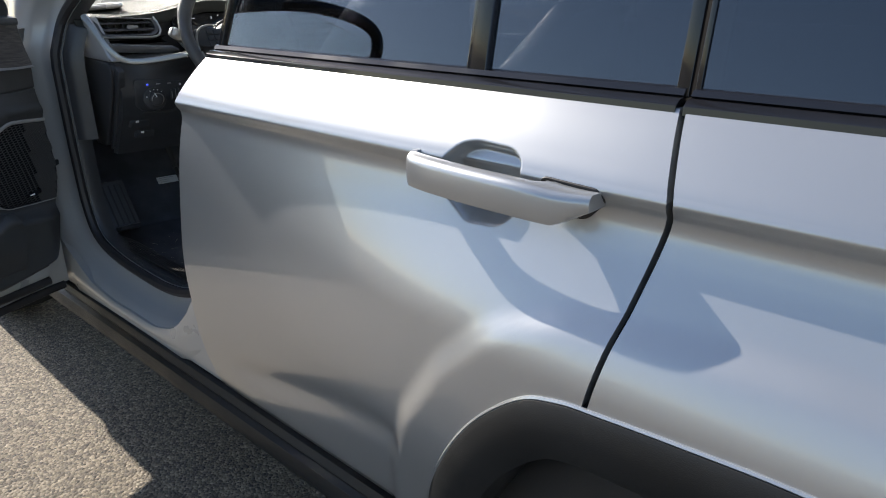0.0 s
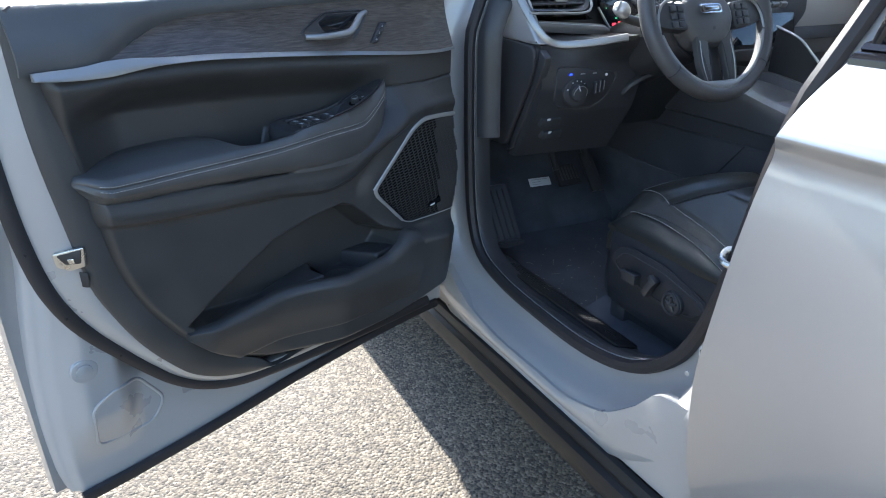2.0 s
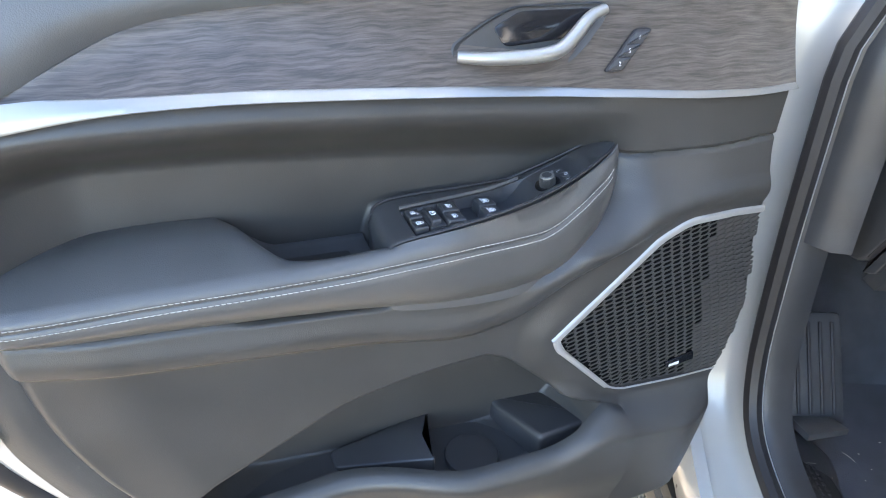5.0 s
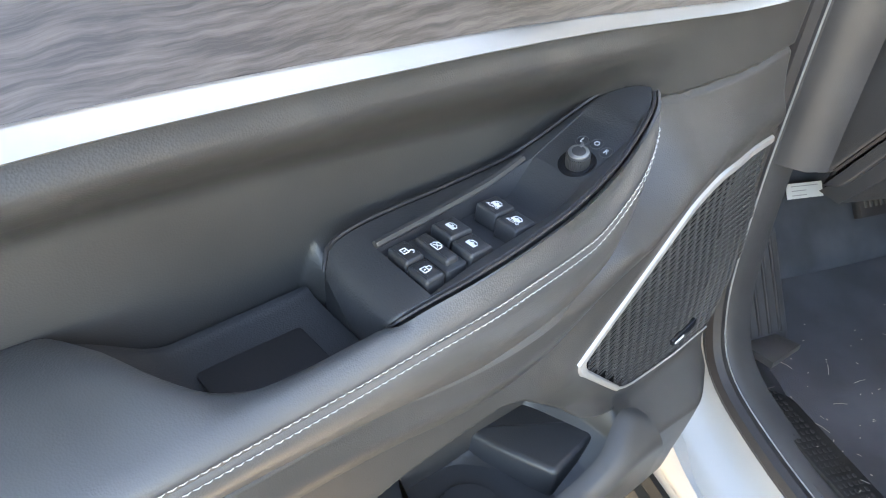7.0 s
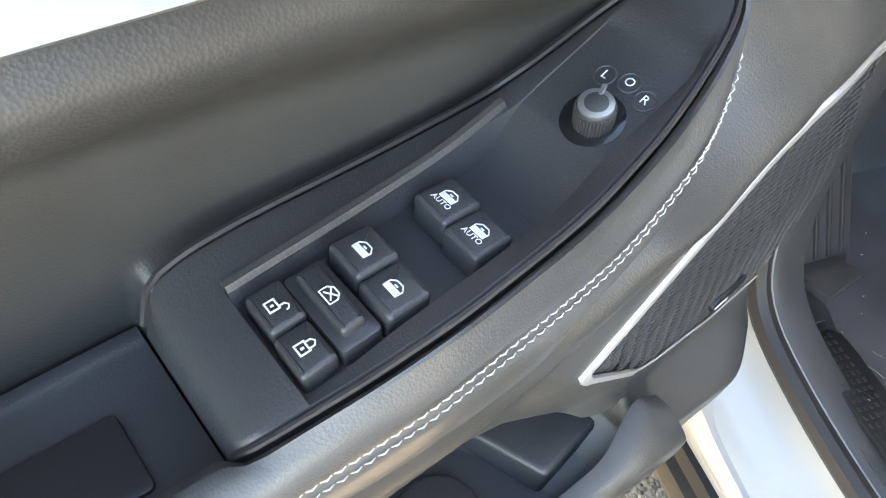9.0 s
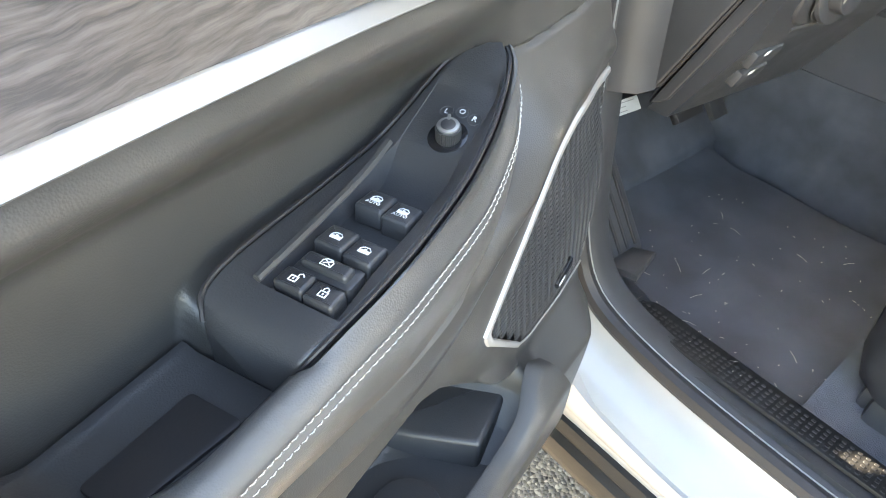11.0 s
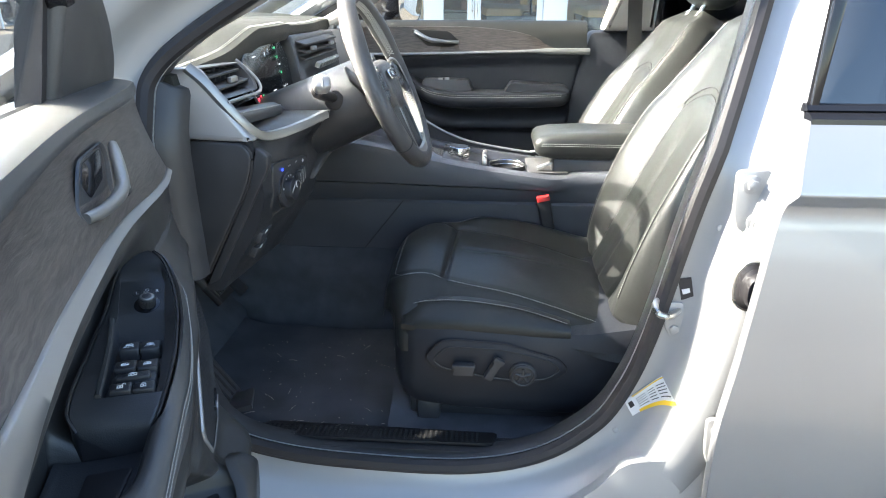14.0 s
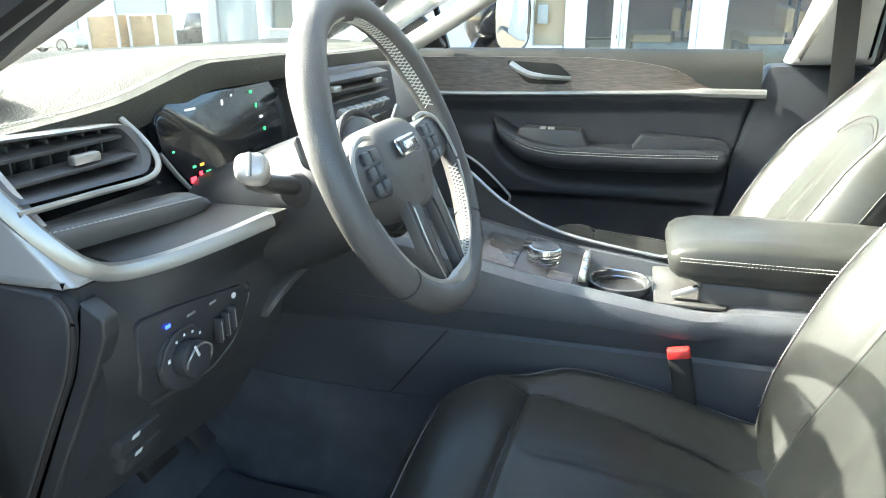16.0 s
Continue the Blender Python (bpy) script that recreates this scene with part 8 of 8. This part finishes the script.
    bm = bmesh.new()
    for i in range(95):
        x, y = rnd.uniform(-2.0, -1.63), rnd.uniform(1.06, 1.45)
        if i % 3 == 0:
            x, y = rnd.uniform(-1.92, -1.6), rnd.uniform(0.98, 1.14)
        z = 0.4835 if y > 1.05 else 0.550 - 0.4 * (y - 0.96)
        a, l = rnd.uniform(0, 3.14), rnd.choice((0.0008, 0.001, 0.001, 0.0012, 0.0015, 0.002, 0.003, 0.011))
        dx = Vector((math.cos(a), math.sin(a), 0)) * l
        tube([Vector((x, y, z)) - dx, Vector((x, y, z + 0.15 * l)), Vector((x, y, z)) + dx], 0.0006 if l < 0.0025 else 0.0004, 4, bm=bm)
    d = part("grass_litter", bm, mat("dry_grass", (0.50, 0.46, 0.38), 0.8, var=0.3), None, kind="stuff")
    tagged(d, "scattered dry grass stalks and grit on carpet", "litter", kind="stuff")


footwell()


# ---- fittings on the jamb ----
JP = [(-0.012, 0.004), (0.006, 0.002), (0.02, -0.004), (0.038, -0.010), (0.052, -0.028), (0.060, -0.052), (0.072, -0.072), (0.10, -0.082), (0.15, -0.085), (0.17, -0.06)]


def jamb_y(x, z):
    best, off = 9, 0
    for p, q in zip(loop, LN):
        d = math.hypot(x - p.x, z - p.z)
        if d < best:
            best, off = d, (x - p.x) * q.x + (z - p.z) * q.z
    return lean(z) + lerp(JP, off)


def jamb_fittings():
    P = [(-1.200, 0.672), (-1.146, 0.730), (-1.139, 0.702), (-1.185, 0.648)]

    def on(a, b, lift):
        """A point of the label: a along it, b down it."""
        x = P[0][0] + (P[1][0] - P[0][0]) * a + (P[3][0] - P[0][0]) * b
        z = P[0][1] + (P[1][1] - P[0][1]) * a + (P[3][1] - P[0][1]) * b
        return Vector((x, min(jamb_y(x, z), 0.93) - 0.004 - lift, z))
    lb = part("tyre_label", sheet(lambda u, v: on(u, v, 0), span(0, 1, 14), span(0, 1, 8), (0, 0.001, 0)), LABEL, CAR, "white and yellow tyre pressure label")
    for b0, b1 in ((0.0, 0.07), (0.87, 1.0)):
        part("yellow_band", sheet(lambda u, v: on(u, b0 + (b1 - b0) * v, 0.0008), span(0.2, 1.0, 14), [0, 1]), YELLOW, lb)
    for i in range(5):
        for a0, a1 in ((0.25, 0.5), (0.55, 0.72), (0.77, 0.97)):
            part("print_bar", sheet(lambda u, v: on(a0 + (a1 - a0) * u, 0.25 + 0.12 * i + 0.035 * v, 0.0008), span(0, 1, 4), [0, 1]), PLASTIC2, lb)
    part("label_mark", sheet(lambda u, v: on(0.05 + 0.11 * u, 0.2 + 0.35 * v, 0.0008), span(0, 1, 4), [0, 1]), RUBBER, lb)
    y0 = jamb_y(-1.125, 0.885)
    st = part("warning_sticker", slab([(-1.138, 0.900), (-1.120, 0.906), (-1.114, 0.876), (-1.130, 0.866)], 0.001, lambda a, b, c: Vector((a, jamb_y(a, b) - 0.002 - c, b))), RUBBER, CAR, "small black warning sticker")
    part("print_bar", slab([(-1.132, 0.884), (-1.121, 0.888), (-1.119, 0.881), (-1.129, 0.876)], 0.0005, lambda a, b, c: Vector((a, jamb_y(a, b) - 0.0032 - c, b))), WHITEMARK, st)
    # striker loop
    y0 = jamb_y(-1.14, 0.84)
    sk = part("door_striker", slab(rpoly([(-1.150, 0.862), (-1.126, 0.862), (-1.122, 0.815), (-1.140, 0.800), (-1.152, 0.82)], 0.006), 0.005, lambda a, b, c: Vector((a, y0 - 0.001 - c, b)), 0.002), JAMB, CAR, "painted door striker with steel loop")
    part("striker_loop", tube(round_path([(-1.132, y0 - 0.004, 0.848), (-1.150, y0 - 0.022, 0.846), (-1.168, y0 - 0.024, 0.850), (-1.172, y0 - 0.012, 0.862), (-1.160, y0 - 0.002, 0.866)], 5), 0.0055, 8), STEEL, sk)
    part("striker_bolt", disc((-1.136, y0 - 0.005, 0.815), (0, -1, 0), 0.008, 0.005, 0.001, 6), JAMB, sk)
    # rear door hinges, each with two bolts
    for zc in (1.043, 0.657):
        y1 = jamb_y(-1.062, zc)
        hg = part("door_hinge", slab(rpoly([(-1.092, zc + 0.045), (-1.045, zc + 0.048), (-1.035, zc + 0.012), (-1.045, zc - 0.048), (-1.078, zc - 0.045), (-1.088, zc - 0.02)], 0.010), 0.008, lambda a, b, c: Vector((a, y1 - 0.001 - c, b)), 0.003), JAMB, CAR, "painted rear door hinge")
        for x, z in ((-1.070, zc + 0.026), (-1.056, zc - 0.030)):
            bt = part("hinge_bolt", disc((x, y1 - 0.009, z), (0, -1, 0), 0.0135, 0.004, 0.001, 24), JAMB, hg)
            part("bolt_head", disc((x, y1 - 0.013, z), (0, -1, 0), 0.008, 0.006, 0.001, 6), JAMB, bt)
        for dz in (0.0, -0.008):
            part("hinge_hole", disc((-1.045, y1 - 0.0085, zc + 0.010 + dz * 3), (0, -1, 0), 0.004, 0.001, 0.0003, 12), RUBBER, hg)
        part("hinge_knuckle", tube([(-1.036, y1 - 0.016, zc + 0.03), (-1.036, y1 - 0.016, zc - 0.02)], 0.010, 10), JAMB, hg)
    # wiring boot between pillar and rear door
    y2 = jamb_y(-1.06, 0.925)
    bt = part("wiring_boot", loft([[Vector((-1.058 + w * 0.022 * math.cos(a), y2 - k, 0.925 + w * 0.036 * math.copysign(abs(math.sin(a)) ** 0.7, math.sin(a)))) for a in span(0, 6.28319, 25)[:-1]] for k, w in ((0.0, 1.0), (0.006, 1.0), (0.010, 0.8), (0.014, 0.85), (0.018, 0.7), (0.024, 0.72), (0.03, 0.6))]), RUBBER, CAR, "black rubber wiring boot", 50)
    part("boot_ring", tube([Vector((-1.058 + 0.023 * math.cos(a), y2 - 0.003, 0.925 + 0.037 * math.copysign(abs(math.sin(a)) ** 0.7, math.sin(a)))) for a in span(0, 6.28319, 25)[:-1]], 0.003, 6, True, up=(0, 1, 0)), STEEL, bt)
    for x, z in ((-1.09, 0.99), (-1.02, 0.72), (-1.21, 0.615)):
        part("body_plug", disc((x, jamb_y(x, z) - 0.0005, z), (0, -1, 0), 0.005, 0.002, 0.0008, 14), JAMB, CAR)


jamb_fittings()

# ---- the yard beyond the car ----
STUCCO = mat("white_stucco", (0.60, 0.59, 0.56), 0.85, bump=0.5, scale=60, var=0.06, vscale=0.8)
TANWALL = mat("tan_stucco", (0.50, 0.40, 0.27), 0.85, bump=0.5, scale=60, var=0.08, vscale=0.8)
WHITEFRAME = mat("white_aluminium_frame", (0.78, 0.78, 0.76), 0.4, var=0.03)
GREYDOOR = mat("grey_painted_door", (0.42, 0.44, 0.42), 0.45, var=0.05)
ROOMWALL = mat("showroom_wall", (0.60, 0.45, 0.34), 0.8, var=0.08)
ROOMFLOOR = mat("showroom_tile", (0.32, 0.30, 0.27), 0.35, var=0.1)
SHOPGLASS = glass("shopfront_glass", (0.88, 0.9, 0.9))
TANVINYL = mat("tan_vinyl", (0.55, 0.36, 0.17), 0.45, var=0.06)
CRATEWOOD = mat("raw_crate_wood", (0.45, 0.30, 0.15), 0.8, var=0.2, vscale=3, stretch=(1, 1, 8))
SILVERCAR = mat("silver_car_paint", (0.55, 0.55, 0.55), 0.3, metal=0.5, coat=1.0, var=0.02)
DARKCAR = mat("dark_grey_car_paint", (0.05, 0.055, 0.065), 0.3, coat=1.0, var=0.05)


def box(name, x0, x1, y0, y1, z0, z1, mtl, parent, r=0.01, label=""):
    return part(name, rbox(((x0 + x1) / 2, (y0 + y1) / 2, (z0 + z1) / 2), (x1 - x0, y1 - y0, z1 - z0), r), mtl, parent, label)


def showroom():
    t = thing("showroom_building", "white stucco showroom with white-framed glass doors", "building", (-3, 14, 0))
    Y = 14.0
    for a, b, z0, z1 in ((-10.75, -10.35, 0, 4.2), (-10.35, -9.35, 2.12, 4.2), (-9.35, -9.02, 0, 4.2), (-9.02, -8.5, 0, 1.18), (-9.02, -8.5, 2.1, 4.2), (-8.5, -3.42, 0, 4.2), (-3.42, 5.2, 2.5, 4.2), (5.2, 9.5, 0, 4.2)):
        box("wall_panel", a, b, Y, Y + 0.25, z0, z1, STUCCO, t, 0.006)
    box("recess_wall", -3.42, -2.84, Y + 0.25, Y + 0.4, 0, 2.5, TANWALL, t, 0.006, "tan stucco recess")
    box("meter_box", -3.36, -3.16, Y + 0.14, Y + 0.25, 1.25, 1.6, GREYDOOR, t, 0.02)
    box("low_wall", -3.42, -2.84, Y - 0.02, Y + 0.24, 0, 0.85, STUCCO, t, 0.006)
    d = box("side_door", -10.34, -9.36, Y + 0.06, Y + 0.11, 0.01, 2.11, GREYDOOR, t, 0.006, "grey painted metal side door")
    box("door_lever", -10.28, -10.16, Y + 0.0, Y + 0.06, 1.0, 1.03, STEEL, d, 0.008)
    w = box("side_window", -9.02, -8.5, Y + 0.10, Y + 0.13, 1.18, 2.1, SHOPGLASS, t, 0.002)
    box("window_sill", -9.08, -8.44, Y - 0.05, Y + 0.09, 1.14, 1.18, WHITEFRAME, w, 0.006)
    for a, b in ((-2.82, -2.42), (-1.94, -1.80), (-1.79, -1.67), (-0.56, -0.44), (-0.43, 0.04), (1.5, 1.75), (3.3, 3.55), (5.0, 5.2)):
        box("door_stile", a, b, Y + 0.06, Y + 0.16, 0.02, 2.5, WHITEFRAME, t, 0.008)
    for a, b in ((-2.42, -1.94), (-1.67, -0.56), (0.04, 1.5), (1.75, 3.3), (3.55, 5.0)):
        g = box("glass_panel", a - 0.01, b + 0.01, Y + 0.10, Y + 0.112, 0.1, 2.46, SHOPGLASS, t, 0.001)
        g.visible_shadow = False
        box("bottom_rail", a, b, Y + 0.07, Y + 0.15, 0.02, 0.22, WHITEFRAME, t, 0.006)
        box("top_rail", a, b, Y + 0.07, Y + 0.15, 2.38, 2.5, WHITEFRAME, t, 0.006)
    for x in (-1.84, -1.74):
        part("door_pull", tube(round_path([(x, Y + 0.06, 0.98), (x, Y + 0.0, 0.99), (x, Y + 0.0, 1.24), (x, Y + 0.06, 1.25)], 4), 0.012, 8), STEEL, t)
    box("room_floor", -2.84, 5.2, Y + 0.17, Y + 6.9, 0.0, 0.03, ROOMFLOOR, t, 0.003)
    box("room_back", -2.84, 5.2, Y + 6.9, Y + 7.1, 0, 3.2, ROOMWALL, t, 0.003)
    box("room_side", -2.98, -2.84, Y + 0.41, Y + 7.1, 0, 3.2, ROOMWALL, t, 0.003)
    box("room_side", 5.2, 5.34, Y + 0.26, Y + 7.1, 0, 3.2, ROOMWALL, t, 0.003)
    box("flat_roof", -10.85, 9.6, Y - 0.15, Y + 7.2, 4.2, 4.4, STUCCO, t, 0.01)
    box("end_wall", -10.75, -10.5, Y + 0.26, Y + 7.1, 0, 4.2, STUCCO, t, 0.006)


showroom()


def far_wheel(t, x, y, r, w, n=7):
    tyre = part("wheel", loft([[Vector((x + q * math.cos(a), y + o, r + q * math.sin(a))) for q, o in ((r * 0.66, w), (r * 0.93, w), (r, w * 0.6), (r, -w * 0.6), (r * 0.93, -w), (r * 0.66, -w))] for a in span(0, 6.28319, 33)[:-1]], closed=True), TYRE, t)
    bm = bmesh.new()
    for k in range(n):
        a = 6.28319 * k / n
        tube([Vector((x, y - w * 0.7, r)), Vector((x + r * 0.64 * math.cos(a), y - w * 0.8, r + r * 0.64 * math.sin(a)))], [0.035, 0.05], 6, bm=bm)
    tube([Vector((x + r * 0.66 * math.cos(a), y - w * 0.85, r + r * 0.66 * math.sin(a))) for a in span(0, 6.28319, 33)[:-1]], 0.025, 6, True, bm)
    part("rim", bm, SATIN, tyre)


def parked_car(name, label, cx, cy, paint, length=4.6, flip=1, pickup=False):
    """A parked vehicle side on: hull, cabin, glass, four wheels."""
    t = thing(name, label, "car", (cx, cy, 0))
    h = length / 2

    def X(a):
        return cx + flip * a * h
    hull = [(-1.0, 0.42), (-0.98, 0.72), (-0.9, 0.86), (-0.45, 0.98), (0.0, 1.0), (0.6, 1.0), (0.95, 0.94), (1.0, 0.75), (0.99, 0.42), (0.9, 0.28), (-0.9, 0.26)]
    loops = []
    for q, k in ((-0.9, 0.93), (-0.86, 0.985), (-0.7, 1.0), (0.7, 1.0), (0.86, 0.985), (0.9, 0.93)):
        loops.append([Vector((X(a * (0.97 + 0.03 * k)), cy + q, 0.6 + (z - 0.6) * k)) for a, z in hull])
    part("body", loft(loops), paint, t, "", 35)
    up = 1.78 if pickup else 1.48
    cab = [(-0.46, 0.97), (-0.16, up - 0.05), (0.0, up), (0.12, up - 0.01), (0.20, 0.98)] if pickup else [(-0.46, 0.97), (-0.14, up - 0.06), (0.05, up), (0.45, up - 0.03), (0.82, 0.98)]
    loops = []
    for q, k in ((-0.84, 0.0), (-0.80, 0.35), (-0.70, 0.9), (-0.62, 1.0), (0.62, 1.0), (0.70, 0.9), (0.80, 0.35), (0.84, 0.0)):
        loops.append([Vector((X(a), cy + q, 0.97 + (z - 0.97) * min(1, 0.55 + 0.45 * k) if z > 1.2 else z)) for a, z in cab])
    part("cabin", loft(loops), paint, t, "", 35)
    a0, a1, a2, a3 = (-0.36, -0.13, 0.09, 0.15) if pickup else (-0.36, -0.10, 0.42, 0.66)
    part("side_glass", slab([(X(a0), 1.02), (X(a1), up - 0.14), (X(a2), up - 0.14), (X(a3), 1.02)], 0.02, lambda a, b, c: Vector((a, cy - 0.845 + 0.28 * (b - 1.0) + c * -1, b)), 0.004), BLACKGLOSS, t)
    for wx in (-0.62, 0.62):
        for sg in (-1, 1):
            far_wheel(t, X(wx), cy + sg * 0.80, 0.35, 0.11 * (1 if sg < 0 else -1))
    part("headlight", rbox((X(-0.955), cy - 0.66, 0.76), (0.14, 0.34, 0.14), 0.04), CHROME, t)
    return t


parked_car("parked_car", "silver parked car with bright alloy wheels", -28.6, 27.5, SILVERCAR, 4.7, -1)
parked_car("pickup_truck", "dark grey pickup parked beyond the crates", -21.5, 29.5, DARKCAR, 5.4, -1, True)


def crate(x, y, w, d, h):
    """An open-slatted shipping crate with a pale frame."""
    t = thing("shipping_crate", "pale wooden shipping crate on the yard", "crate", (x, y, 0), "crates")
    box("crate_panel", x - w / 2 + 0.03, x + w / 2 - 0.03, y - d / 2 + 0.03, y + d / 2 - 0.03, 0.09, h - 0.05, CRATEWOOD, t, 0.004)
    for sx in (-1, 1):
        for sy in (-1, 1):
            box("crate_post", x + sx * w / 2 - 0.05, x + sx * w / 2 + 0.05, y + sy * d / 2 - 0.05, y + sy * d / 2 + 0.05, 0, h, WHITEFRAME, t, 0.005)
    for z in (0.08, h - 0.04):
        box("crate_rail", x - w / 2, x + w / 2, y - d / 2 - 0.06, y - d / 2 - 0.02, z - 0.05, z + 0.05, WHITEFRAME, t, 0.005)


crate(-23.2, 25.5, 1.5, 1.2, 1.7)
crate(-21.6, 26.0, 1.3, 1.2, 1.7)


def golf_cart(x, y, label):
    """A small open cart with two tan benches and a roof on posts."""
    t = thing("golf_cart", label, "golf cart", (x, y, 0), "golf carts")
    box("cart_floor", x - 1.1, x + 1.1, y - 0.55, y + 0.55, 0.26, 0.36, PLASTIC, t, 0.03)
    part("front_cowl", loft([[Vector((x - 1.15 + 0.45 * k, y + 0.55 * math.cos(a) * w, 0.36 + 0.62 * max(0, math.sin(a)) * (0.6 + 0.4 * k))) for a in span(0, 3.14159, 13)] for k, w in ((0, 0.7), (0.3, 0.95), (1, 1.0))]), SILVERCAR, t)
    box("seat_cushion", x - 0.05, x + 0.45, y - 0.52, y + 0.52, 0.78, 0.92, TANVINYL, t, 0.05, "tan vinyl bench")
    box("seat_backrest", x + 0.42, x + 0.54, y - 0.52, y + 0.52, 0.98, 1.38, TANVINYL, t, 0.05, "tan vinyl backrest")
    box("rear_backrest", x + 0.58, x + 0.68, y - 0.52, y + 0.52, 0.98, 1.34, TANVINYL, t, 0.045, "tan vinyl backrest")
    box("rear_cushion", x + 0.68, x + 1.1, y - 0.52, y + 0.52, 0.78, 0.9, TANVINYL, t, 0.05)
    box("bench_box", x - 0.03, x + 1.05, y - 0.5, y + 0.5, 0.36, 0.78, DARKCAR, t, 0.03)
    for sx, lx in ((-0.85, 0.22), (0.58, 0.0)):
        for sy in (-0.5, 0.5):
            part("roof_post", tube([(x + sx, y + sy, 0.8), (x + sx + lx, y + sy, 1.88)], 0.018, 8), PLASTIC, t)
    box("cart_roof", x - 0.8, x + 0.95, y - 0.6, y + 0.6, 1.88, 1.95, PLASTIC, t, 0.03)
    part("cart_wheel_rim", tube([Vector((x - 0.42 + 0.04 * math.sin(a), y - 0.25 + 0.17 * math.cos(a), 1.02 + 0.17 * math.sin(a))) for a in span(0, 6.28319, 25)[:-1]], 0.014, 6, True), PLASTIC, t)
    part("cart_windscreen", slab([(y - 0.5, 0.98), (y + 0.5, 0.98), (y + 0.5, 1.8), (y - 0.5, 1.8)], 0.006, lambda a, b, c: Vector((x - 0.86 + 0.22 * (b - 0.8) + c, a, b))), CLEAR, t)
    for wx in (-0.75, 0.75):
        for sg in (-1, 1):
            far_wheel(t, x + wx, y + sg * 0.5, 0.23, 0.09 * (1 if sg < 0 else -1), 5)


golf_cart(-1.35, 16.2, "golf cart with tan vinyl benches behind the glass doors")
golf_cart(0.75, 15.9, "tan-seated golf cart near the showroom window")


def far_hall():
    t = thing("far_warehouse", "white far warehouse with pale roller doors", "building", (-40, 52, 0))
    box("front_wall", -95, -20, 52, 52.4, 0, 7, STUCCO, t, 0.02)
    box("gable_wall", -20.4, -20, 52.41, 70, 0, 7, STUCCO, t, 0.02)
    box("hall_roof", -95.4, -19.6, 51.6, 70.4, 7, 7.4, GREYDOOR, t, 0.02)
    for i in range(7):
        x = -88 + i * 9.5
        d = box("roller_door", x, x + 4.2, 51.93, 51.99, 0.02, 4.4, WHITEFRAME, t, 0.01)
        for j in (0, 1):
            box("door_track", x - 0.2 + j * 4.25, x - 0.05 + j * 4.25, 51.9, 51.99, 0.02, 4.6, GREYDOOR, d, 0.01)


far_hall()
